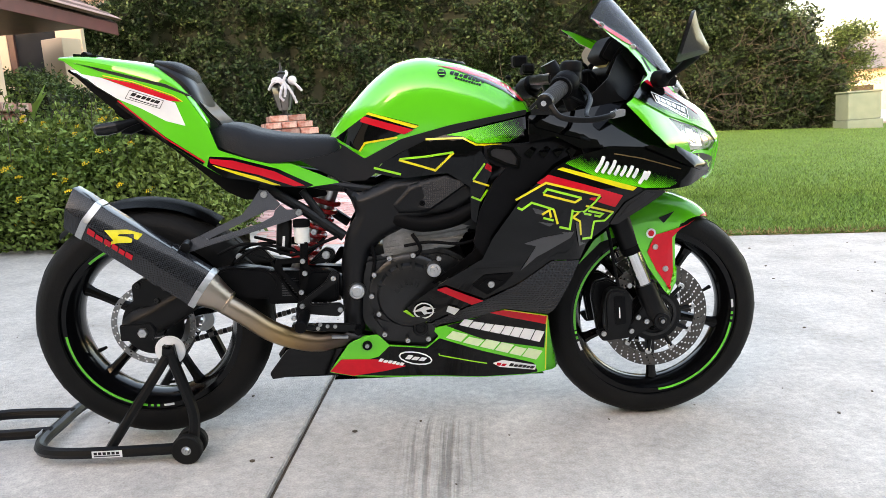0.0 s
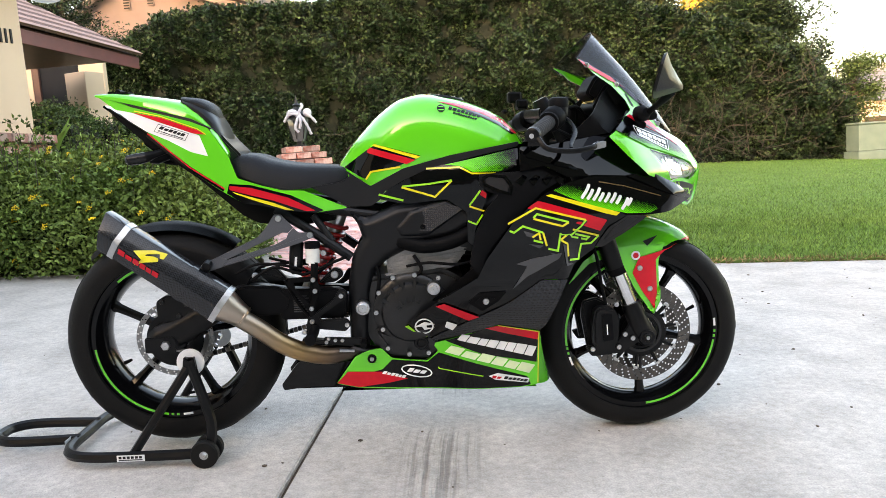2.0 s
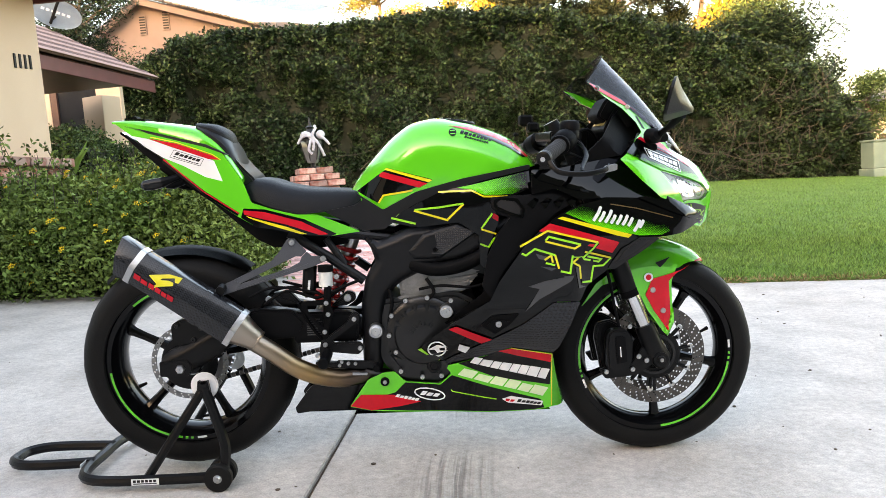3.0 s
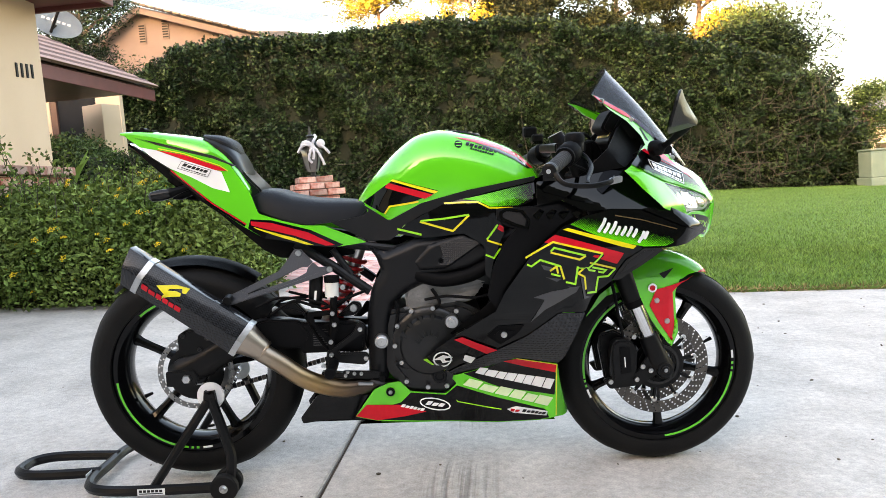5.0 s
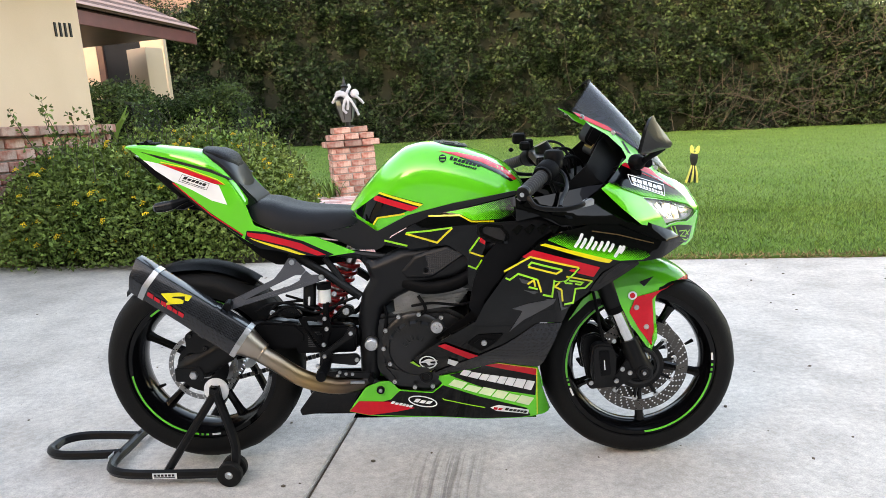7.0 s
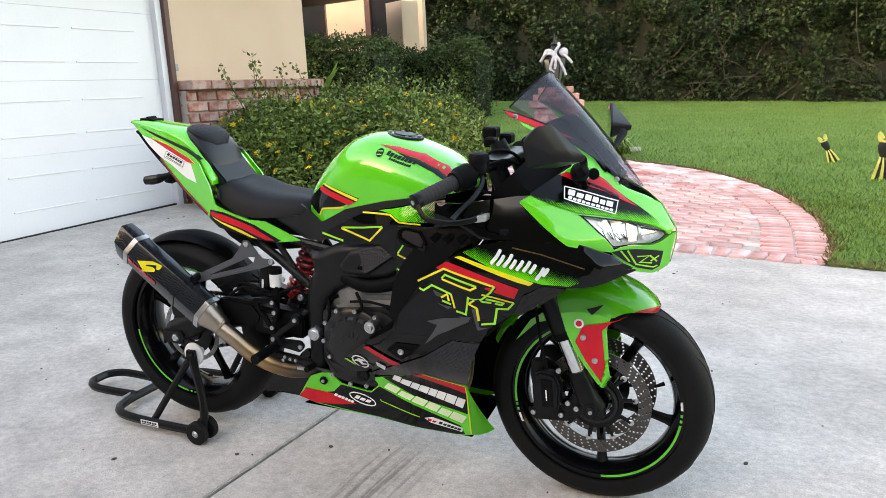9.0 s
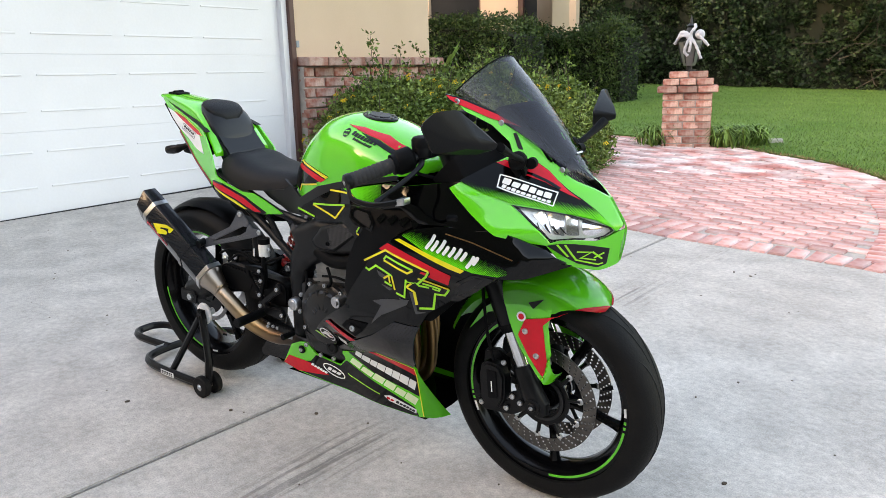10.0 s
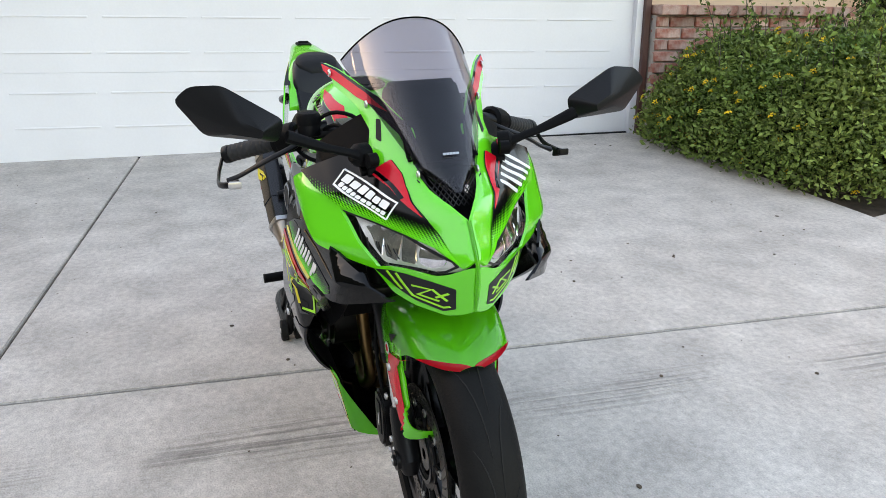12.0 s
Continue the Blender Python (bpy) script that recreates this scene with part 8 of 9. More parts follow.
def fairings():
    for s in (-1, 1):
        up = lambda x, z: 0.176 + 0.012 * max(0, min(1, (x - 0.0) / 0.2)) - 0.9 * max(0.0, z - 0.772 - 0.12 * max(0.0, x - 0.1)) ** 1.25
        g = skin("upper_side_cowl", [(-0.07, 0.716), (-0.047, 0.738), (0.012, 0.77), (0.058, 0.792), (0.135, 0.812), (0.211, 0.829), (0.30, 0.849), (0.30, 0.80), (0.25, 0.78), (0.20, 0.755), (0.217, 0.72), (0.20, 0.66), (0.19, 0.58), (0.165, 0.60), (0.163, 0.679), (0.11, 0.713), (0.01, 0.702), (-0.02, 0.705)], up, M["gloss"], BIKE, "gloss black side cowl with yellow line graphics", s, thick=0.006, step=0.02, r=0.005)
        decal("halftone", [(0.107, 0.804), (0.15, 0.812), (0.211, 0.826), (0.292, 0.844), (0.296, 0.806), (0.256, 0.786), (0.18, 0.784), (0.148, 0.800)], up, M["dots_top"], g, s, 0.0012)
        decal("yellow_line", ribbon([(0.058, 0.794), (0.146, 0.797), (0.177, 0.781), (0.240, 0.780)], 0.0045), up, M["yellow"], g, s, 0.002, r=0)
        decal("yellow_line", ribbon([(-0.008, 0.746), (0.08, 0.7195), (0.124, 0.762)], 0.0055), up, M["yellow"], g, s, 0.0020, r=0)
        decal("green_line", ribbon([(-0.006, 0.748), (0.06, 0.7535), (0.124, 0.763)], 0.005), up, M["neon"], g, s, 0.0022, r=0)
        decal("green_line", ribbon([(-0.069, 0.728), (-0.004, 0.711)], 0.0055), up, M["neon"], g, s, 0.002, r=0)
        decal("green_line", ribbon([(0.199, 0.736), (0.170, 0.696)], 0.005), up, M["neon"], g, s, 0.002, r=0)
        decal("yellow_line", ribbon([(0.170, 0.694), (0.209, 0.681)], 0.005), up, M["yellow"], g, s, 0.0022, r=0)
        decal("red_stripe", [(0.203, 0.737), (0.216, 0.728), (0.214, 0.714), (0.198, 0.724)], up, M["red"], g, s, 0.0016)
        decal("green_line", ribbon([(0.205, 0.672), (0.188, 0.646), (0.166, 0.655)], 0.005), up, M["neon"], g, s, 0.002, r=0)
        # duct panel between the side cowl and the main fairing
        duct = [(0.192, 0.781), (0.297, 0.786), (0.36, 0.80), (0.42, 0.77), (0.355, 0.734), (0.316, 0.696), (0.277, 0.659), (0.239, 0.611), (0.208, 0.567), (0.19, 0.514), (0.165, 0.55), (0.18, 0.628), (0.211, 0.693), (0.242, 0.729), (0.213, 0.736), (0.191, 0.753)]
        dp = skin("duct_panel", duct, lambda x, z: w_fair(x, z) - 0.022, M["satin"], BIKE, "satin black air duct panel", s, thick=0.006, step=0.02)
        loop_lines("duct_rim", [(0.20, 0.770), (0.216, 0.779), (0.258, 0.774), (0.276, 0.75), (0.271, 0.73), (0.243, 0.738), (0.205, 0.755)], 0.006, lambda x, z: w_fair(x, z) - 0.018, M["gloss"], dp, s, 0.001)
        decal("duct_mesh", [(0.208, 0.768), (0.218, 0.774), (0.254, 0.769), (0.268, 0.75), (0.264, 0.735), (0.242, 0.742), (0.21, 0.757)], lambda x, z: w_fair(x, z) - 0.021, M["bars_dark"], dp, s, 0.001)
        for k in range(4):
            x0 = 0.285 + 0.034 * k
            decal("duct_louvre", [(x0, 0.762 + 0.002 * k), (x0 + 0.02, 0.778), (x0 + 0.031, 0.772), (x0 + 0.014, 0.75)], lambda x, z: w_fair(x, z) - 0.018, M["gloss"], dp, s, 0.001)
        # main fairing
        nj = skin("main_fairing", [(0.417, 0.757), (0.491, 0.773), (0.574, 0.771), (0.675, 0.729), (0.778, 0.700), (0.70, 0.674), (0.638, 0.668), (0.577, 0.669), (0.529, 0.639), (0.499, 0.582), (0.44, 0.541), (0.422, 0.506), (0.35, 0.508), (0.308, 0.517), (0.18, 0.508), (0.208, 0.564), (0.277, 0.659), (0.316, 0.696), (0.359, 0.731)], w_fair, M["gloss"], BIKE, "gloss black main fairing with red, yellow and green race graphics", s, thick=0.007, step=0.018, r=0.006)
        decal("halftone", [(0.379, 0.738), (0.417, 0.754), (0.445, 0.754), (0.56, 0.723), (0.656, 0.696), (0.66, 0.682), (0.638, 0.673), (0.576, 0.674), (0.473, 0.697)], w_fair, M["dots_side"], nj, s, 0.0012)
        decal("yellow_stripe", [(0.359, 0.725), (0.373, 0.729), (0.556, 0.677), (0.546, 0.669), (0.516, 0.676)], w_fair, M["yellow"], nj, s, 0.002)
        decal("red_stripe", [(0.339, 0.713), (0.44, 0.684), (0.521, 0.659), (0.506, 0.629), (0.44, 0.652), (0.382, 0.671), (0.33, 0.687), (0.311, 0.694)], w_fair, M["red"], nj, s, 0.0016)
        # white script wordmark, as plain slanted strokes
        for k in range(9):
            x0, tall_ = 0.452 + 0.0155 * k, (0.036, 0.026, 0.032, 0.022, 0.024, 0.026, 0.022, 0.030, 0.020)[k]
            z0 = 0.716 - 0.0028 * k - (0.012 if k == 7 else 0)
            decal("script_stroke", ribbon([(x0, z0), (x0 + 0.4 * tall_, z0 + 0.55 * tall_), (x0 + 0.6 * tall_, z0 + tall_)], 0.0085), w_fair, M["white"], nj, s, 0.0026, r=0.003)
        # big neon-lined emblem
        body1 = [(0.277, 0.659), (0.333, 0.693), (0.463, 0.66), (0.468, 0.656), (0.43, 0.621), (0.398, 0.626), (0.392, 0.581), (0.365, 0.588), (0.351, 0.63), (0.299, 0.647)]
        decal("emblem_field", body1, w_fair, M["gloss"], nj, s, 0.0026)
        body2 = [(0.444, 0.631), (0.502, 0.615), (0.486, 0.594), (0.458, 0.593), (0.452, 0.553), (0.425, 0.555), (0.419, 0.599), (0.399, 0.61), (0.42, 0.624)]
        decal("emblem_field", body2, w_fair, M["gloss"], nj, s, 0.0026)
        for pts, col in (([(0.262, 0.655), (0.333, 0.694), (0.463, 0.661)], "yellow"), ([(0.463, 0.661), (0.452, 0.645), (0.427, 0.622), (0.397, 0.627), (0.391, 0.583), (0.366, 0.589)], "neon"), ([(0.362, 0.596), (0.352, 0.631)], "yellow"), ([(0.352, 0.631), (0.300, 0.648), (0.277, 0.632), (0.266, 0.637)], "neon"),
                         ([(0.327, 0.669), (0.336, 0.679), (0.418, 0.657)], "neon"), ([(0.327, 0.667), (0.402, 0.647), (0.418, 0.656)], "yellow"), ([(0.325, 0.619), (0.342, 0.63), (0.346, 0.612)], "yellow"), ([(0.328, 0.611), (0.352, 0.605)], "neon"),
                         ([(0.430, 0.637), (0.504, 0.616)], "yellow"), ([(0.504, 0.616), (0.486, 0.595), (0.459, 0.594), (0.453, 0.554), (0.426, 0.556)], "neon"), ([(0.421, 0.566), (0.417, 0.600)], "yellow"), ([(0.417, 0.600), (0.398, 0.611), (0.412, 0.622)], "yellow"), ([(0.425, 0.625), (0.43, 0.617), (0.472, 0.606), (0.478, 0.613), (0.438, 0.624)], "neon")):
            decal("emblem_line", ribbon(pts, 0.0052), w_fair, M[col], nj, s, 0.0034, r=0)
        for q in ([(0.302, 0.636), (0.338, 0.625), (0.33, 0.617), (0.31, 0.622)], [(0.315, 0.602), (0.355, 0.597), (0.343, 0.59)], [(0.372, 0.577), (0.398, 0.573), (0.385, 0.568)], [(0.405, 0.60), (0.414, 0.597), (0.421, 0.548), (0.438, 0.543), (0.417, 0.54)]):
            decal("emblem_shadow", q, w_fair, M["greyvinyl"], nj, s, 0.002)
        # grey arrow that paints the highlight along the fairing's facet
        decal("grey_flash", [(0.283, 0.55), (0.328, 0.564), (0.403, 0.577), (0.395, 0.562), (0.343, 0.533), (0.313, 0.517), (0.275, 0.484), (0.302, 0.526), (0.312, 0.543)], w_fair, M["greyvinyl"], nj, s, 0.0016)
        decal("gold_line", ribbon([(0.50, 0.757), (0.57, 0.744), (0.67, 0.716)], 0.0025), w_fair, M["header"], nj, s, 0.002, r=0)
        # front indicator let into the fairing edge
        lens = skin("indicator_lamp", [(0.632, 0.666), (0.577, 0.67), (0.529, 0.64), (0.499, 0.584), (0.52, 0.584), (0.572, 0.619)], lambda x, z: w_fair(x, z) + 0.004, M["lens"], BIKE, "smoked front indicator", s, thick=0.014, step=0.015, r=0.006)
        decal("indicator_inner", [(0.604, 0.661), (0.581, 0.664), (0.541, 0.636), (0.52, 0.60), (0.565, 0.628)], lambda x, z: w_fair(x, z) + 0.004, M["graypanel"], lens, s, 0.001)
        # lower panels
        lo = skin("lower_fairing", [(-0.009, 0.369), (0.033, 0.409), (0.076, 0.444), (0.18, 0.513), (0.308, 0.524), (0.356, 0.516), (0.36, 0.500), (0.27, 0.436), (0.175, 0.384), (0.055, 0.326)], lambda x, z: w_fair(x, z) - 0.0025, M["gloss"], BIKE, "gloss black lower fairing with stickers", s, thick=0.006, step=0.018, r=0.006)
        decal("red_stripe", [(0.075, 0.434), (0.096, 0.443), (0.19, 0.404), (0.162, 0.392)], w_fair, M["red"], lo, s, 0.0034)
        decal("green_tip", [(-0.009, 0.371), (0.002, 0.375), (0.022, 0.352), (0.053, 0.336), (0.044, 0.331)], w_fair, M["neon"], lo, s, 0.0016)
        decal("white_wordmark_block", [(0.104, 0.388), (0.133, 0.378), (0.121, 0.358), (0.100, 0.369)], w_fair, M["white"], lo, s, 0.0034)
        badge = [(0.044 + 0.024 * math.cos(k * 0.4488), 0.371 + 0.024 * math.sin(k * 0.4488)) for k in range(14)]
        loop_lines("white_badge", badge, 0.004, w_fair, M["white"], lo, s, 0.0022)
        decal("white_badge", [(0.016, 0.368), (0.045, 0.386), (0.074, 0.378), (0.05, 0.374), (0.052, 0.366), (0.074, 0.366), (0.045, 0.358), (0.038, 0.370)], w_fair, M["white"], lo, s, 0.0026)
        po = skin("mount_pocket", [(0.159, 0.448), (0.189, 0.475), (0.26, 0.478), (0.237, 0.45), (0.197, 0.421)], lambda x, z: w_fair(x, z) + 0.001, M["matte"], lo, "sunken black bolt pocket", s, thick=0.003)
        decal("pocket_plate", [(0.175, 0.448), (0.195, 0.465), (0.235, 0.458), (0.215, 0.444), (0.196, 0.432)], w_fair, M["satin"], lo, s, 0.003)
        bolt(lo, 0.205, s * (w_fair(0.205, 0.452) + 0.003), 0.452, 0.0085, side=s)
        ca = skin("carbon_panel", [(0.35, 0.505), (0.422, 0.504), (0.411, 0.482), (0.372, 0.37), (0.359, 0.353), (0.243, 0.378), (0.174, 0.35), (0.075, 0.324), (0.06, 0.328), (0.168, 0.392), (0.265, 0.444)], lambda x, z: w_fair(x, z) + 0.002, M["carbon"], BIKE, "carbon fibre side panel", s, thick=0.006, step=0.018, r=0.005)
        # belly pan
        be = skin("belly_pan", [(0.36, 0.349), (0.364, 0.186), (0.315, 0.175), (0.208, 0.172), (-0.03, 0.178), (-0.14, 0.185), (-0.202, 0.2), (-0.147, 0.281), (-0.106, 0.3), (-0.073, 0.303), (-0.045, 0.272), (0.052, 0.262), (0.083, 0.293), (0.065, 0.314), (0.099, 0.323), (0.174, 0.345), (0.243, 0.374)], w_fair, M["lime"], BIKE, "green, black and red belly pan covered in sponsor stickers", s, thick=0.006, step=0.018, r=0.006)
        decal("black_field", [(-0.045, 0.269), (0.052, 0.259), (0.084, 0.287), (0.193, 0.251), (0.33, 0.210), (0.342, 0.184), (0.315, 0.178), (0.208, 0.175), (-0.019, 0.182), (-0.135, 0.188), (-0.114, 0.228), (-0.073, 0.24)], w_fair, M["gloss"], be, s, 0.0012)
        decal("black_field", [(0.102, 0.323), (0.174, 0.346), (0.208, 0.364), (0.269, 0.344), (0.356, 0.322), (0.355, 0.254), (0.205, 0.281), (0.15, 0.303)], w_fair, M["gloss"], be, s, 0.0012)
        decal("red_stripe", [(0.208, 0.364), (0.243, 0.372), (0.356, 0.347), (0.355, 0.322), (0.269, 0.344)], w_fair, M["red"], be, s, 0.002)
        decal("yellow_line", ribbon([(0.243, 0.373), (0.357, 0.347), (0.361, 0.19)], 0.0025), w_fair, M["yellow"], be, s, 0.0024, r=0)
        decal("red_field", [(-0.2, 0.202), (-0.169, 0.236), (-0.078, 0.233), (-0.002, 0.21), (-0.059, 0.198), (-0.14, 0.187)], w_fair, M["red"], be, s, 0.002)
        blocks("white_wordmark_block", [(0.140, 0.345), (0.350, 0.311), (0.344, 0.271), (0.134, 0.326)], 8, w_fair, M["white"], be, s, slant=0.25, gap=0.08)
        blocks("white_wordmark_block", [(0.108, 0.311), (0.346, 0.248), (0.340, 0.219), (0.100, 0.289)], 6, w_fair, M["palegreen"], be, s, slant=0.25, gap=0.10)
        decal("green_line", ribbon([(0.082, 0.243), (0.085, 0.238), (0.207, 0.214)], 0.003), w_fair, M["neon"], be, s, 0.002, r=0)
        oval = [(0.022 + 0.042 * math.cos(k * 0.4488), 0.232 + 0.017 * math.sin(k * 0.4488) - 0.008 * math.cos(k * 0.4488)) for k in range(14)]
        loop_lines("oval_badge", oval, 0.0035, w_fair, M["white"], be, s, 0.002)
        blocks("white_wordmark_block", [(-0.003, 0.243), (0.05, 0.234), (0.046, 0.222), (-0.006, 0.231)], 3, w_fair, M["white"], be, s)
        blocks("white_wordmark_block", [(-0.072, 0.236), (-0.008, 0.220), (-0.010, 0.211), (-0.075, 0.227)], 6, w_fair, M["white"], be, s)
        decal("white_sticker", [(0.222, 0.214), (0.247, 0.222), (0.337, 0.204), (0.334, 0.19), (0.24, 0.202)], w_fair, M["white"], be, s, 0.002)
        blocks("red_wordmark_block", [(0.228, 0.216), (0.258, 0.212), (0.256, 0.204), (0.232, 0.207)], 2, w_fair, M["red"], be, s, lift=0.003)
        blocks("dark_wordmark_block", [(0.265, 0.213), (0.332, 0.201), (0.330, 0.193), (0.264, 0.204)], 6, w_fair, M["bars_dark"], be, s, lift=0.003)
        bolt(be, -0.101, s * (w_fair(-0.101, 0.274) + 0.002), 0.274, 0.0125, material=M["matte"], side=s)
        bolt(be, -0.101, s * (w_fair(-0.101, 0.274) + 0.006), 0.274, 0.006, side=s)
        # inner shield that closes the gap to the engine
        skin("inner_shield", [(0.03, 0.41), (0.18, 0.50), (0.42, 0.50), (0.50, 0.58), (0.60, 0.66), (0.55, 0.75), (0.42, 0.74), (0.28, 0.65), (0.2, 0.55)], lambda x, z: w_fair(x, z) - 0.06, M["matte"], BIKE, "black inner fairing shield", s, thick=0.004, step=0.03)
        skin("belly_tail", [(-0.362, 0.185), (-0.356, 0.168), (-0.279, 0.178), (-0.14, 0.178), (-0.15, 0.255), (-0.297, 0.261), (-0.319, 0.242)], lambda x, z: 0.092 + 0.1 * max(0, x + 0.3), M["gloss"], BIKE, "gloss black rear end of the belly pan", s, thick=0.006, step=0.025)
        # cockpit side wing
        skin("cockpit_wing", [(0.297, 0.849), (0.36, 0.85), (0.45, 0.865), (0.54, 0.881), (0.573, 0.852), (0.611, 0.815), (0.629, 0.783), (0.655, 0.768), (0.574, 0.771), (0.491, 0.775), (0.42, 0.77), (0.36, 0.80), (0.297, 0.786)], lambda x, z: min(w_fair(x, z) + 0.004, 0.236), M["gloss"], BIKE, "gloss black cockpit side wing", s, thick=0.006, step=0.02)
        skin("winglet", [(0.574, 0.772), (0.64, 0.779), (0.730, 0.741), (0.772, 0.708), (0.735, 0.708), (0.675, 0.729)], lambda x, z: w_fair(x, z) + 0.008, M["gloss"], BIKE, "gloss black winglet below the lamp", s, thick=0.006, step=0.009)
    floor_ = [[(x, v * (w_fair(x, 0.176) - 0.002), 0.176 - 0.012 * math.cos(v * 1.57)) for v in (-1, -0.5, 0, 0.5, 1)] for x in [-0.19 + 0.55 * k / 12 for k in range(13)]]
    # front return of the belly pan, wrapping in towards the pipes
    for s in (-1, 1):
        rows = []
        for i in range(9):
            z = 0.186 + 0.15 * i / 8
            w0 = w_fair(0.362, z)
            f = 0.06 + 0.94 * (1 - i / 8) ** 1.2
            rows.append([(0.361, s * w0, z), (0.361 + 0.020 * f, s * (w0 - 0.014 * f), z - 0.002), (0.361 + 0.036 * f, s * (w0 - 0.038 * f), z - 0.004), (0.361 + 0.046 * f, s * (w0 - 0.068 * f), z - 0.006)])
        bm = smooth_loft(rows, close_ends=False)
        bmesh.ops.solidify(bm, geom=bm.faces[:], thickness=0.003)
        skin("belly_liner", [(0.20, 0.195), (0.356, 0.19), (0.353, 0.34), (0.40, 0.48), (0.33, 0.50), (0.20, 0.40)], lambda x, z: w_fair(x, z) - 0.010, M["matte"], BIKE, "black inside of the belly pan", s, thick=0.002, step=0.02)
        part("belly_return", bm, M["lime"], BIKE, "lime green front edge of the belly pan")
    part("belly_floor", smooth_loft(floor_, close_ends=False), M["gloss"], BIKE)
    bm = smooth_loft([[(x, v * 0.09, 0.172) for v in (-1, 0, 1)] for x in (-0.355, -0.25, -0.15)], close_ends=False)
    bmesh.ops.solidify(bm, geom=bm.faces[:], thickness=0.005)
    part("belly_tray", bm, M["gloss"], BIKE)


fairings()


# ---- nose, lamps, screen and controls ----
def cowl_x(x, z):
    return min(x, nose_x(z) - 0.002)


def nose():
    for s in (-1, 1):
        cheek = [(0.453, 1.073), (0.484, 1.062), (0.583, 1.019), (0.652, 0.972), (0.70, 0.912), (0.703, 0.900), (0.734, 0.880), (0.776, 0.861), (0.808, 0.841), (0.824, 0.818), (0.846, 0.781), (0.836, 0.766), (0.826, 0.778), (0.796, 0.796), (0.750, 0.811), (0.692, 0.825), (0.643, 0.838), (0.678, 0.804), (0.706, 0.776), (0.720, 0.754), (0.726, 0.740), (0.632, 0.771), (0.574, 0.82), (0.52, 0.872), (0.549, 0.89), (0.587, 0.923), (0.612, 0.94), (0.599, 0.966), (0.558, 1.003), (0.528, 1.02), (0.502, 1.034), (0.483, 1.052)]
        ck = skin("nose_cowl", cheek, w_cowl, M["lime"], BIKE, "lime green nose cowl with black halftone and red graphics", s, thick=0.006, step=0.006, r=0.004)
        # dark cheek graphic: halftone edge, plain upper field, red flash
        dark = [(0.540, 0.889), (0.586, 0.923), (0.604, 0.929), (0.628, 0.917), (0.648, 0.904), (0.660, 0.922), (0.688, 0.902), (0.708, 0.884), (0.738, 0.862), (0.764, 0.843), (0.790, 0.821), (0.812, 0.800), (0.838, 0.772), (0.804, 0.796), (0.744, 0.816), (0.69, 0.831), (0.645, 0.842), (0.584, 0.868)]
        decal("halftone", dark, w_cowl, M["dots_cheek"], ck, s, 0.0048, 0.006)
        decal("red_stripe", [(0.590, 0.924), (0.604, 0.929), (0.626, 0.915), (0.648, 0.904), (0.660, 0.922), (0.688, 0.902), (0.708, 0.884), (0.738, 0.861), (0.764, 0.841), (0.725, 0.862), (0.69, 0.880), (0.64, 0.900)], w_cowl, M["red"], ck, s, 0.0062, 0.006)
        decal("dark_stripe", ribbon([(0.628, 0.909), (0.660, 0.898), (0.690, 0.884), (0.722, 0.866)], 0.004), w_cowl, M["gloss"], ck, s, 0.0074, 0.006, r=0)
        plate = [(0.606, 0.899), (0.721, 0.859), (0.720, 0.831), (0.612, 0.875)]
        if s < 0:
            loop_lines("sticker_border", plate, 0.0020, w_cowl, M["white"], ck, s, 0.0064, 0.008)
            blocks("white_wordmark_block", [(0.614, 0.893), (0.714, 0.857), (0.715, 0.845), (0.616, 0.882)], 6, w_cowl, M["white"], ck, s, lift=0.0064, slant=0.1)
            blocks("white_wordmark_block", [(0.618, 0.880), (0.715, 0.842), (0.715, 0.836), (0.619, 0.874)], 10, w_cowl, M["white"], ck, s, lift=0.0064, slant=0.1)
        else:
            for k in range(5):
                decal("script_stroke", ribbon([(0.60 + k * 0.02, 0.862 - k * 0.005), (0.618 + k * 0.02, 0.904 - k * 0.008)], 0.009), w_cowl, M["white"], ck, s, 0.0060, 0.008)
        decal("screen_surround", [(0.452, 1.074), (0.484, 1.064), (0.583, 1.021), (0.652, 0.975), (0.71, 0.912), (0.706, 0.905), (0.695, 0.914), (0.645, 0.962), (0.577, 1.008), (0.50, 1.043), (0.470, 1.057)], w_cowl, M["gloss"], ck, s, 0.0022, 0.008)
        decal("red_stripe", [(0.456, 1.071), (0.484, 1.061), (0.56, 1.027), (0.61, 0.998), (0.55, 1.019), (0.485, 1.050), (0.468, 1.060)], w_cowl, M["red"], ck, s, 0.0028, 0.008)
        decal("cowl_slot", [(0.600, 0.985), (0.606, 0.985), (0.628, 0.948), (0.618, 0.952)], w_cowl, M["bars_dark"], ck, s, 0.0016, 0.008)
        for x, z in ((0.481, 1.056), (0.574, 1.008), (0.708, 0.902)):
            bolt(ck, x, s * (w_cowl(x, z) + 0.002), z, 0.007, side=s, h=0.004)
        skin("cowl_liner", [(0.55, 0.885), (0.60, 0.94), (0.66, 0.925), (0.70, 0.88), (0.80, 0.835), (0.822, 0.806), (0.790, 0.806), (0.754, 0.820), (0.697, 0.833), (0.640, 0.842), (0.60, 0.85)], lambda x, z: w_cowl(x, z) - 0.0075, M["satin"], ck, "black inner liner", s, thick=0.002, step=0.02)
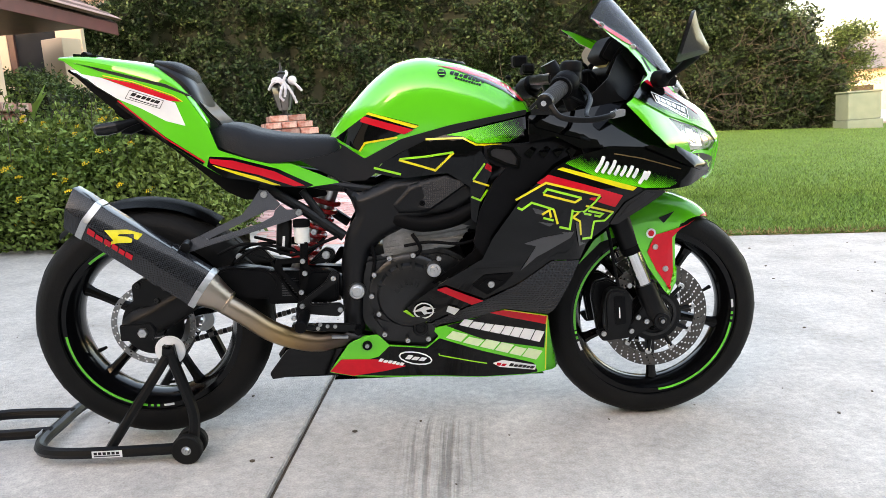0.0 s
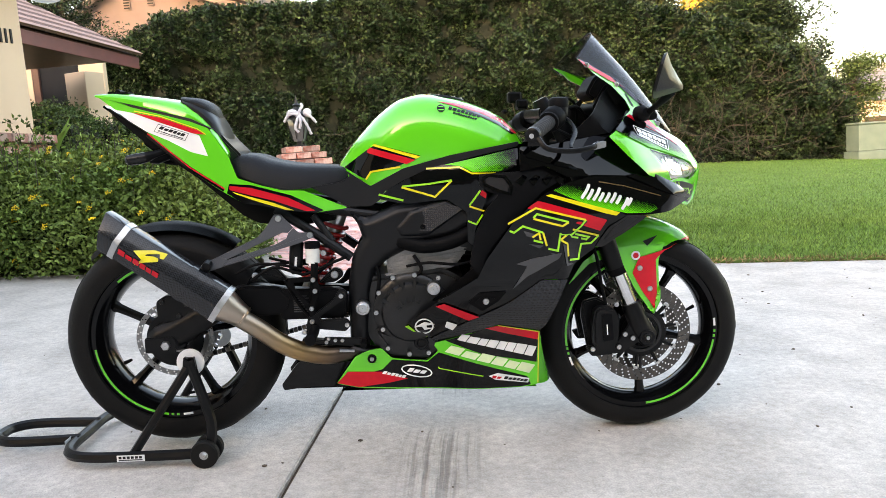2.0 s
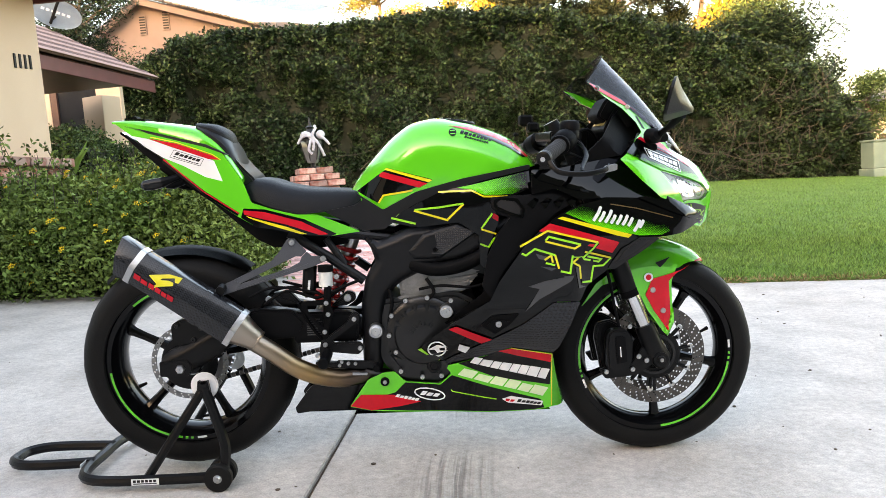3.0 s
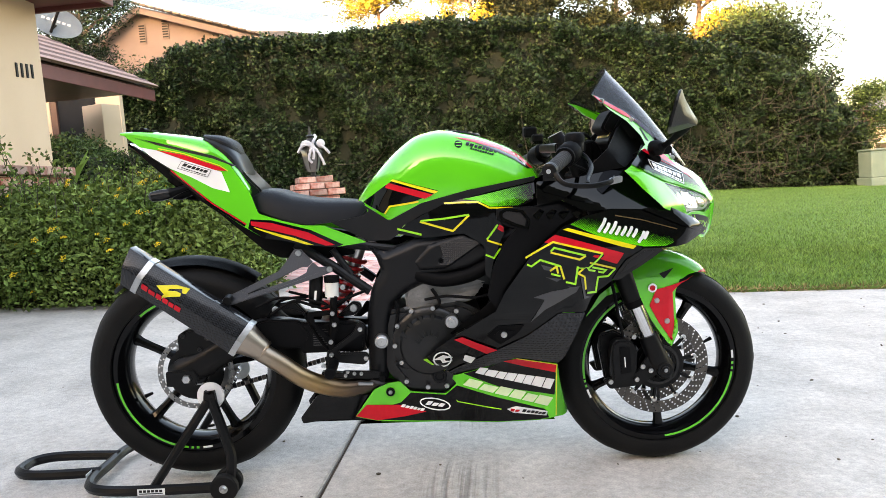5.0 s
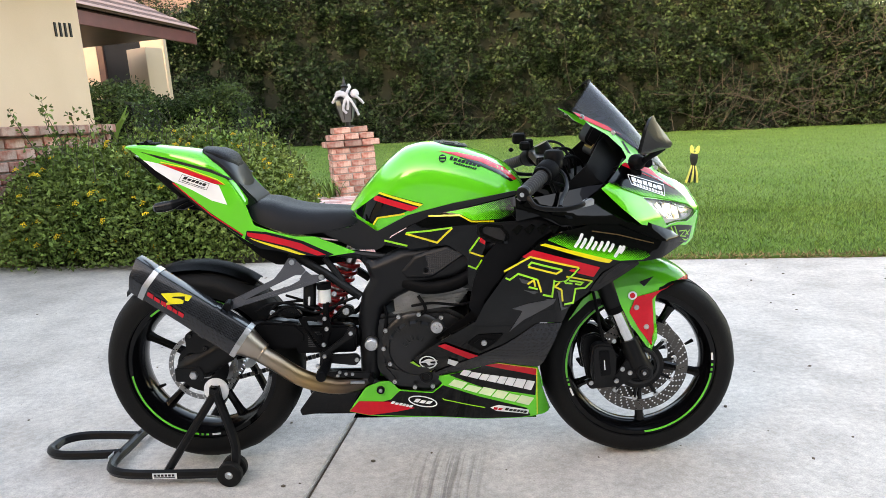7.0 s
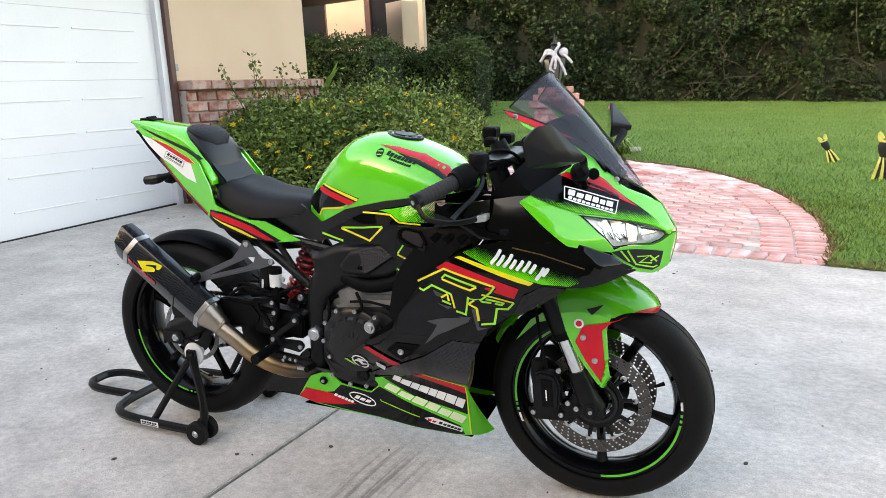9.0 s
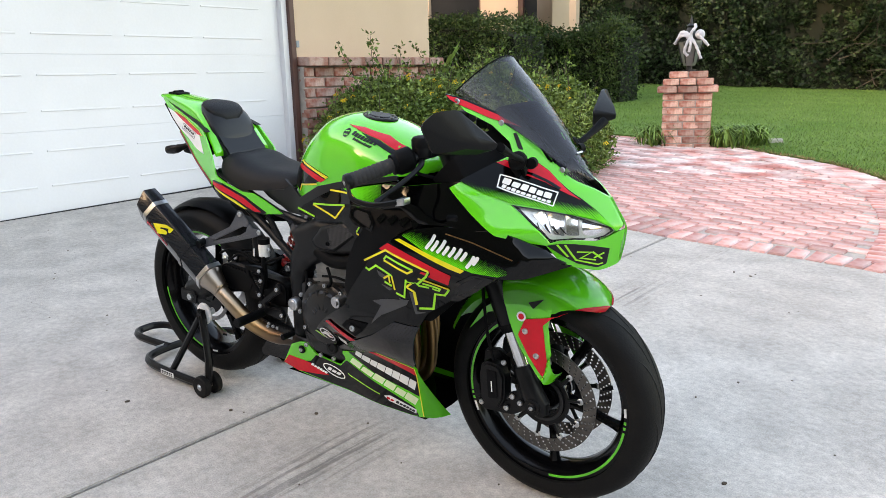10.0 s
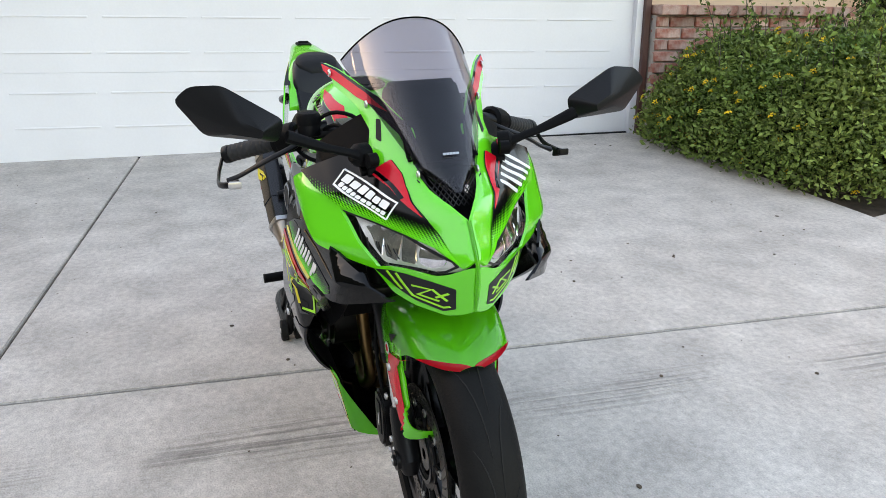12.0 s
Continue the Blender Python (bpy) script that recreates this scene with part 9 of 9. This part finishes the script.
        # inner wall of the intake, sloping back from its green lip
        skin("intake_wall", [(0.690, 0.905), (0.712, 0.890), (0.73, 0.875), (0.765, 0.855), (0.800, 0.842), (0.775, 0.832), (0.735, 0.845), (0.70, 0.87)], lambda x, z: w_cowl(x, z) - 0.0085 - 0.10 * max(0.0, 0.80 - x), M["bars_dark"], ck, "dark intake wall", s, thick=0.003, step=0.012)
        # headlamp
        lamp_out = [(0.641, 0.840), (0.692, 0.827), (0.750, 0.813), (0.796, 0.798), (0.826, 0.780), (0.832, 0.770), (0.820, 0.756), (0.800, 0.750), (0.763, 0.754), (0.724, 0.752), (0.718, 0.754), (0.705, 0.776), (0.677, 0.804)]
        lamp = skin("headlamp", lamp_out, lambda x, z: w_cowl(x, z) - 0.020, M["lampback"], BIKE, "clear headlamp with chrome reflectors", s, thick=0.006, step=0.014)
        skin("lamp_cover", lamp_out, lambda x, z: w_cowl(x, z) - 0.0015, M["clear"], lamp, "clear lamp cover", s, thick=0.003, step=0.014).visible_shadow = False
        for q in ([(0.684, 0.812), (0.703, 0.819), (0.724, 0.768), (0.710, 0.779)], [(0.706, 0.817), (0.738, 0.810), (0.747, 0.762), (0.727, 0.766)], [(0.741, 0.809), (0.762, 0.802), (0.772, 0.761), (0.750, 0.762)]):
            c = (sum(p[0] for p in q) / len(q), sum(p[1] for p in q) / len(q))
            skin("reflector_bowl", q, lambda x, z, c=c: w_cowl(x, z) - 0.018 + 9 * ((x - c[0]) ** 2 + (z - c[1]) ** 2), M["reflector"], lamp, "bright lamp reflector", s, thick=0.002, step=0.006, r=0.003)
        bez = [(0.764, 0.802), (0.792, 0.794), (0.821, 0.778), (0.828, 0.769), (0.817, 0.759), (0.800, 0.754), (0.779, 0.758)]
        skin("lamp_bezel", bez, lambda x, z: w_cowl(x, z) - 0.014, M["lampback"], lamp, "bright projector bezel", s, thick=0.003, step=0.01)
        skin("projector_lens", [(0.771, 0.795), (0.792, 0.789), (0.811, 0.776), (0.807, 0.764), (0.794, 0.759), (0.780, 0.763)], lambda x, z: w_cowl(x, z) - 0.010 - 5 * ((x - 0.79) ** 2 + (z - 0.77) ** 2), M["reflector"], lamp, "bright projector lens", s, thick=0.002, step=0.006)
        for k in range(4):
            decal("lamp_rib", ribbon([(0.696 + k * 0.014, 0.795 - k * 0.004), (0.708 + k * 0.014, 0.772 - k * 0.002)], 0.0016), lambda x, z: w_cowl(x, z) - 0.011, M["bars_dark"], lamp, s, 0.001, 0.006, r=0)
        decal("lamp_edge", ribbon([(0.648, 0.835), (0.692, 0.823), (0.750, 0.809), (0.823, 0.777), (0.828, 0.769), (0.816, 0.758), (0.800, 0.753)], 0.0036), lambda x, z: w_cowl(x, z) - 0.003, M["bars_dark"], lamp, s, 0.0, 0.008, r=0)
        # chin
        ch = skin("chin_cowl", [(0.716, 0.746), (0.741, 0.753), (0.765, 0.753), (0.800, 0.747), (0.820, 0.753), (0.838, 0.766), (0.850, 0.772), (0.842, 0.72), (0.838, 0.686), (0.822, 0.676), (0.805, 0.671), (0.768, 0.684), (0.740, 0.703)], w_cowl, M["lime"], BIKE, "green chin cowl with dark inset plates", s, thick=0.006, step=0.008)
        decal("dark_plate", [(0.719, 0.743), (0.742, 0.746), (0.768, 0.744), (0.800, 0.736), (0.826, 0.727), (0.819, 0.687), (0.804, 0.680), (0.771, 0.695), (0.748, 0.715)], w_cowl, M["graypanel"], ch, s, 0.0014, 0.008)
        for pts in ([(0.738, 0.744), (0.757, 0.713)], [(0.752, 0.743), (0.770, 0.704), (0.806, 0.688), (0.814, 0.691)], [(0.772, 0.724), (0.797, 0.721), (0.778, 0.708), (0.803, 0.700)], [(0.798, 0.722), (0.813, 0.702)], [(0.800, 0.706), (0.817, 0.717)]):
            decal("green_stroke", ribbon(pts, 0.0034), w_cowl, M["neon"], ch, s, 0.0024, 0.008, r=0)
        # inner cockpit wall
        skin("cockpit_panel", [(0.56, 1.0), (0.60, 0.965), (0.615, 0.94), (0.595, 0.92), (0.54, 0.881), (0.44, 0.865), (0.43, 0.872), (0.49, 0.93), (0.535, 0.985)], lambda x, z: max(0.05, min(0.19, w_cowl(x, z) - 0.05)), M["matte"], BIKE, "black inner cockpit panel", s, thick=0.005, step=0.02)
        # mirror
        mir = part("mirror", tube(bmesh.new(), curve([(0.646, s * 0.142, 0.930), (0.655, s * 0.165, 0.940), (0.66, s * 0.21, 0.955), (0.668, s * 0.27, 0.980)], 4), [0.013, 0.012, 0.010, 0.009, 0.008, 0.008, 0.008, 0.008, 0.009, 0.010, 0.011, 0.012, 0.012], n=10, flat=0.8), M["matte"], BIKE, "black wing mirror on a bent stalk")
        face = [(-0.268, 1.002), (-0.372, 1.054), (-0.428, 1.047), (-0.457, 1.020), (-0.410, 0.962), (-0.28, 0.960)]
        tilt = 0.28 if s < 0 else 0.02
        sweep = 0.35 if s < 0 else 0.22
        if s > 0:
            face = [(-0.268 + 1.06 * (y + 0.268), z) for y, z in face]
        else:
            face = [(-0.268 + 0.92 * (y + 0.268), z + 0.10 * (-0.268 - y)) for y, z in face]
        bm = bmesh.new()
        fr, mid, bk = [], [], []
        out = rounded(face, 0.012, 3)
        cy, cz = -0.35, 0.998
        for y, z in out:
            x0 = 0.672 - sweep * (-0.268 - y)
            lean = tilt * (z - 1.0)
            fr.append(bm.verts.new((x0 + 0.012, s * -(-0.335 + (y + 0.335) * 0.42), 0.990 + (z - 0.990) * 0.30)))
            mid.append(bm.verts.new((x0 - 0.034 + lean, s * -y, z)))
            bk.append(bm.verts.new((x0 - 0.040 + lean, s * -(cy + (y - cy) * 0.96), cz + (z - cz) * 0.96)))
        n = len(fr)
        cf = bm.verts.new((0.672 - sweep * 0.067 + 0.016, s * 0.335, 0.991))
        for i in range(n):
            bm.faces.new((cf, fr[i], fr[(i + 1) % n]))
            bm.faces.new((fr[i], mid[i], mid[(i + 1) % n], fr[(i + 1) % n]))
            bm.faces.new((mid[i], bk[i], bk[(i + 1) % n], mid[(i + 1) % n]))
        bm.faces.new(bk[::-1])
        part("mirror_shell", bm, M["mirrorshell"], mir)
        bm = bmesh.new()
        gl = [bm.verts.new((0.672 - sweep * (-0.268 - y) - 0.0412 + tilt * (z - 1.0), s * -(cy + (y - cy) * 0.90), cz + (z - cz) * 0.90)) for y, z in out]
        bm.faces.new(gl)
        part("mirror_glass", bm, M["mirror"], mir, "mirror glass", smooth=False)
        part("mirror_base", tube(bmesh.new(), [(0.632, s * 0.128, 0.928), (0.64, s * 0.148, 0.930), (0.643, s * 0.158, 0.932)], [0.022, 0.021, 0.012], n=14), M["matte"], mir)
        part("base_bolt", tube(bmesh.new(), [(0.664, s * 0.118, 0.925), (0.668, s * 0.135, 0.925)], 0.013, n=12), M["matte"], mir)
        # handlebar
        bar = part("handlebar", tube(bmesh.new(), [(0.43, s * 0.105, 0.937), (0.372, s * 0.248, 0.915), (0.309, s * 0.372, 0.880)], 0.011, n=12), M["metalblack"], BIKE, "black clip-on handlebar")
        A, B = Vector((0.366, s * 0.262, 0.911)), Vector((0.312, s * 0.366, 0.882))
        bm = bmesh.new()
        n = 30
        tube(bm, [A.lerp(B, k / n) for k in range(n + 1)], [0.0168 + (0.0014 if k % 3 else -0.0002) for k in range(n + 1)], n=16)
        part("grip", bm, M["rubbergrip"], bar, "ribbed black rubber grip")
        d = (B - A).normalized()
        part("bar_end", tube(bmesh.new(), [B, B + d * 0.004, B + d * 0.014, B + d * 0.018], [0.0185, 0.0195, 0.0185, 0.012], n=16), M["metalblack"], bar)
        part("bar_end_screw", tube(bmesh.new(), [B + d * 0.018, B + d * 0.0195], 0.006, n=10), M["steel"], bar)
        part("switch_gear", tube(bmesh.new(), [A - d * 0.052, A - d * 0.045, A - d * 0.01, A - d * 0.002], [0.024, 0.031, 0.030, 0.024], n=12), M["matte"], bar)
        part("throttle_drum", tube(bmesh.new(), [A - d * 0.004, A + d * 0.006], 0.025, n=18), M["matte"], bar)
        lever = curve([(0.405, s * 0.20, 0.925), (0.425, s * 0.23, 0.91), (0.425, s * 0.29, 0.885), (0.405, s * 0.34, 0.858), (0.40, s * 0.372, 0.845)], 4)
        part("lever", tube(bmesh.new(), lever, [0.006, 0.006, 0.0055, 0.005, 0.005, 0.0045, 0.0045, 0.0045, 0.0045, 0.0045, 0.004, 0.004, 0.004, 0.004, 0.0045, 0.005, 0.0055], n=8, flat=1.4), M["metalblack"], bar)
        part("lever_guard", tube(bmesh.new(), curve([(0.318, s * 0.385, 0.874), (0.34, s * 0.395, 0.848), (0.40, s * 0.39, 0.842), (0.45, s * 0.37, 0.850), (0.468, s * 0.345, 0.858)], 5), 0.0065, n=8, flat=0.6), M["metalblack"], bar, "black lever guard")
        part("guard_tip", slab([(0.452, 0.842), (0.455, 0.858), (0.482, 0.864), (0.482, 0.849)], s * 0.34, s * 0.365, 0.002, 0.004), M["steel"] if s < 0 else M["metalblack"], bar)
        part("master_cylinder", tube(bmesh.new(), [(0.40, s * 0.155, 0.940), (0.395, s * 0.235, 0.918)], 0.015, n=12), M["metalblack"], bar)
        for pts in ([(0.40, s * 0.17, 0.93), (0.46, s * 0.14, 0.95), (0.50, s * 0.09, 0.90), (0.49, s * 0.07, 0.80)], [(0.38, s * 0.21, 0.92), (0.42, s * 0.15, 0.97), (0.47, s * 0.09, 0.95), (0.48, s * 0.05, 0.85)], [(0.37, s * 0.23, 0.90), (0.42, s * 0.2, 0.88), (0.47, s * 0.12, 0.86)]):
            part("cable", tube(bmesh.new(), curve(pts, 5), 0.0042, n=8), M["matte"], bar)
    # rounded ridge that joins the two cheeks down to the chin
    bm = bmesh.new()
    rows = []
    for i in range(13):
        z = 0.692 + 0.150 * i / 12
        rows.append([bm.verts.new((nose_x(z) + 0.0008 - (math.hypot(y, 0.0015) - 0.0015), y, z)) for y in (-0.004, -0.0032, -0.0024, -0.0016, -0.0006, 0.0006, 0.0016, 0.0024, 0.0032, 0.004)])
    for A, B in zip(rows, rows[1:]):
        for k in range(9):
            bm.faces.new((A[k], A[k + 1], B[k + 1], B[k]))
    bmesh.ops.solidify(bm, geom=bm.faces[:], thickness=0.003)
    part("nose_ridge", bm, M["lime"], BIKE)
    # mesh at the back of the intake
    for k in range(9):
        y = -0.04 + 0.01 * k
        part("mesh_wire", tube(bmesh.new(), [(0.735, y - 0.02, 0.845), (0.715, y + 0.02, 0.895)], 0.0012, n=5), M["graypanel"], BIKE)
        part("mesh_wire", tube(bmesh.new(), [(0.735, y + 0.02, 0.845), (0.715, y - 0.02, 0.895)], 0.0012, n=5), M["graypanel"], BIKE)
    # brake fluid reservoir on the throttle side, clutch perch on the other
    part("fluid_reservoir", tube(bmesh.new(), [(0.402, -0.195, 0.923), (0.402, -0.195, 0.926), (0.402, -0.195, 0.950), (0.402, -0.195, 0.956)], [0.018, 0.025, 0.025, 0.021], n=20), M["satin"], BIKE, "black brake fluid reservoir")
    part("reservoir_lid", tube(bmesh.new(), [(0.402, -0.195, 0.948), (0.402, -0.195, 0.964), (0.402, -0.195, 0.971), (0.402, -0.195, 0.974)], [0.0265, 0.0265, 0.022, 0.012], n=14), M["matte"], BIKE)
    for x, y, z, r in ((0.33, 0.12, 0.985, 0.02), (0.36, 0.17, 0.965, 0.018), (0.31, 0.19, 0.945, 0.008), (0.345, 0.07, 0.965, 0.016)):
        bm = bmesh.new()
        box(bm, (x - r, y - r * 1.2, z - r * 0.8), (x + r, y + r * 1.2, z + r * 0.8), bevel=0.005)
        part("switch_block", bm, M["matte"], BIKE)
    part("ignition_barrel", tube(bmesh.new(), [(0.40, 0, 0.945), (0.385, 0, 0.975)], [0.026, 0.022], n=16), M["metalblack"], BIKE)
    # dash
    dash = part("instrument_panel", slab([(0.515, 0.945), (0.552, 1.012), (0.585, 1.008), (0.60, 0.96), (0.56, 0.92)], -0.085, 0.085, 0.008, 0.012), M["matte"], BIKE, "black instrument panel")
    bm = bmesh.new()
    v = [bm.verts.new(p) for p in ((0.5215, -0.065, 0.962), (0.5215, 0.065, 0.962), (0.546, 0.065, 1.004), (0.546, -0.065, 1.004))]
    bm.faces.new(v)
    part("display", bm, M["display"], dash, "glossy display, a gold reflection put into its colour", smooth=False)
    part("dash_hood", slab([(0.50, 0.985), (0.527, 1.035), (0.575, 1.048), (0.64, 0.985), (0.70, 0.915), (0.60, 0.92)], -0.066, 0.066, 0.008, 0.015), M["matte"], BIKE, "black hood over the instruments")
    part("cockpit_floor", slab([(0.42, 0.86), (0.62, 0.93), (0.66, 0.90), (0.60, 0.84), (0.45, 0.82)], -0.14, 0.14, 0.01, 0.02), M["matte"], BIKE, "black inner cockpit tray")
    part("nose_core", slab([(0.52, 0.72), (0.56, 0.84), (0.66, 0.85), (0.74, 0.83), (0.76, 0.77), (0.72, 0.70), (0.60, 0.68)], -0.06, 0.06, 0.01, 0.02), M["matte"], BIKE, "black core behind the lamps")
    # windscreen
    rows = []
    for i in range(33):
        t = i / 32
        c = (lerp(t, ((0, 0.524), (0.5, 0.648), (1, 0.765))), lerp(t, ((0, 1.154), (0.5, 1.025), (1, 0.880))))
        e = (lerp(t, ((0, 0.458), (0.42, 0.574), (0.86, 0.715), (1, 0.757))), lerp(t, ((0, 1.076), (0.42, 1.014), (0.86, 0.912), (1, 0.878))))
        h = lerp(t, ((0, 0.128), (0.42, 0.105), (0.86, 0.052), (1, 0.012)))
        rows.append([(c[0] + (e[0] - c[0]) * abs(v) ** 2.3, h * v, c[1] + (e[1] - c[1]) * abs(v) ** 2.3) for v in [-1 + k / 20 for k in range(41)]])
    # outer and inner face of the sheet
    bm = smooth_loft([r + [(x - 0.0018, y, z - 0.0022) for x, y, z in reversed(r)] for r in rows], closed=True)
    scr = part("windscreen", bm, M["screen"], BIKE, "smoked acrylic windscreen")
    scr.visible_shadow = False
    edge = [Vector(p) for p in rows[0]]
    part("screen_edge", tube(bmesh.new(), edge, 0.0017, n=6), M["matte"], scr)
    mid = rows[26][::2]
    for k in (-2, -1, 0, 1, 2):
        p = mid[10 + k]
        q = mid[10 + k + 1] if k < 2 else mid[10 + k]
        bm = bmesh.new()
        box(bm, (-0.0005, -0.0025, -0.0022), (0.0005, 0.0025, 0.0022))
        part("screen_mark", bm, M["steel"], scr, "small white mark as plain bars", m=Matrix.Translation((p[0] + 0.004, p[1], p[2] + 0.003)) @ pose(0, 0, 0, 0, -40, 0))


mirror_m = bpy.data.materials.new("mirror_glass")
mirror_m.use_nodes = True
mirror_m.node_tree.nodes["Principled BSDF"].inputs["Metallic"].default_value = 1.0
mirror_m.node_tree.nodes["Principled BSDF"].inputs["Roughness"].default_value = 0.02
mirror_m.node_tree.nodes["Principled BSDF"].inputs["Base Color"].default_value = (0.30, 0.32, 0.35, 1)
M["mirror"] = mirror_m
M["lampback"] = mat("lamp_housing", (0.80, 0.77, 0.72), (0.88, 0.87, 0.85), rough=0.24, metal=0.35, scale=55)
M["mirrorshell"] = mat("satin_black_mirror_shell", (0.0065, 0.0066, 0.0072), (0.009, 0.0092, 0.010), rough=0.42, spec=0.16, scale=9, bump=0.1, bscale=350)
M["rubbergrip"] = mat("grip_rubber", (0.02, 0.02, 0.021), rough=0.8, scale=20, bump=0.3, bscale=300)
# the gold base colour imitates a reflection on the display
M["display"] = mat("gold_reflection_display", (0.30, 0.20, 0.06), (0.42, 0.32, 0.12), rough=0.1, scale=10)
nose()


# ---- slimmer waist, forks and tail: the nose keeps its full breadth ----
def ease(t):
    t = max(0.0, min(1.0, t))
    return t * t * (3 - 2 * t)


def breadth(x, z):
    """How much of the drawn half width the body has at a place of its side view."""
    fork_zone = ease((x - 0.40) / 0.06) * (1 - ease((z - 0.585) / 0.08))
    return 0.86 + (0.08 * ease((x - 0.05) / 0.15) + 0.06 * ease((x - 0.30) / 0.2)) * (1 - fork_zone)


def slim(ob, at):
    at = at @ ob.matrix_basis
    if ob.type == "MESH" and ob.name.split(".")[0] not in ("front_wheel", "rear_wheel", "tyre", "tread_cut", "spoke", "rim_tape"):
        back = at.inverted()
        for v in ob.data.vertices:
            p = at @ v.co
            v.co = back @ Vector((p.x, p.y * breadth(p.x, p.z), p.z))
    for c in ob.children:
        slim(c, at)


bpy.context.view_layer.update()
for piece in BIKE.children:
    slim(piece, Matrix())


# ---- rear paddock stand ----
def paddock_stand():
    root = thing("paddock_stand", "black tubular rear paddock stand with small wheels and white labels", "paddock stand", SLOPE @ pose(0, -0.013, 0) @ Matrix.Diagonal((1, 0.87, 1, 1)))
    part("stand_frame", tube(bmesh.new(), curve([(x, y, 0.034) for x, y in ((-0.555, -0.226), (-0.70, -0.232), (-0.87, -0.228), (-0.945, -0.195), (-0.97, -0.12), (-0.97, 0.0), (-0.97, 0.12), (-0.945, 0.195), (-0.87, 0.228), (-0.70, 0.232), (-0.555, 0.226))], 5), 0.0155, n=8), M["metalblack"], root, "black stand frame")
    part("stand_handle", tube(bmesh.new(), curve([(x, y, z) for x, y, z in ((-0.965, -0.075, 0.038), (-1.08, -0.085, 0.038), (-1.17, -0.08, 0.038), (-1.215, -0.045, 0.038), (-1.222, 0.0, 0.038), (-1.215, 0.045, 0.038), (-1.17, 0.08, 0.038), (-1.08, 0.085, 0.038), (-0.965, 0.075, 0.038))], 5), 0.0155, n=8), M["metalblack"], root, "black looped stand handle")
    for s in (-1, 1):
        y = s * 0.222
        part("upright", tube(bmesh.new(), curve([(-0.555, y, 0.04), (-0.545, y, 0.10), (-0.555, y - s * 0.012, 0.15), (-0.60, y - s * 0.035, 0.275)], 5), 0.0145, n=8), M["metalblack"], root)
        part("brace", tube(bmesh.new(), [(-0.765, y, 0.035), (-0.607, y - s * 0.03, 0.268)], 0.0125, n=8), M["metalblack"], root)
        part("hook_plate", slab([(-0.62, 0.262), (-0.615, 0.30), (-0.60, 0.29), (-0.588, 0.30), (-0.582, 0.262)], s * 0.178, s * 0.198, 0.003, 0.005), M["metalblack"], root)
        for yy in (0.245, 0.19):
            w = part("castor", revolve(bmesh.new(), [(0.012, s * (yy - 0.014)), (0.034, s * (yy - 0.014)), (0.038, s * (yy - 0.010)), (0.038, s * (yy + 0.010)), (0.034, s * (yy + 0.014)), (0.012, s * (yy + 0.014))], 28, c=(-0.563, 0, 0.038)), M["rubber"], root, "black rubber castor")
            part("castor_hub", revolve(bmesh.new(), [(0.001, s * (yy + 0.016)), (0.006, s * (yy + 0.018)), (0.009, s * (yy + 0.013)), (0.014, s * (yy + 0.013))], 16, c=(-0.563, 0, 0.038), closed=False), M["steel"], w)
        part("castor_axle", tube(bmesh.new(), [(-0.563, s * 0.165, 0.038), (-0.563, s * 0.258, 0.038)], 0.008, n=8), M["metalblack"], root)
        sp = part("spool", revolve(bmesh.new(), [(0.006, s * 0.165), (0.037, s * 0.166), (0.0385, s * 0.170), (0.037, s * 0.174), (0.012, s * 0.176), (0.012, s * 0.13), (0.006, s * 0.13)], 32, c=(-0.603, 0, 0.279)), M["spool"], root, "white nylon swingarm spool")
        lab = part("label_plate", slab([(-0.80, 0.026), (-0.80, 0.044), (-0.725, 0.044), (-0.725, 0.026)], s * 0.2475, s * 0.2485, 0, 0.001), M["white"], root, "white label with plain dark bars")
        for k in range(6):
            part("label_bar", slab([(-0.795 + k * 0.011, 0.034), (-0.795 + k * 0.011, 0.041), (-0.787 + k * 0.011, 0.041), (-0.787 + k * 0.011, 0.034)], s * 0.2486, s * 0.249, 0, 0.0005), M["bars_dark"], lab)
        part("label_bar", slab([(-0.795, 0.029), (-0.795, 0.032), (-0.731, 0.032), (-0.731, 0.029)], s * 0.2486, s * 0.249, 0, 0.0005), M["greyvinyl"], lab)
    bm = bmesh.new()
    box(bm, (-0.987, -0.13, 0.036), (-0.9857, -0.06, 0.05))
    part("label_plate", bm, M["white"], root, "white label")


paddock_stand()
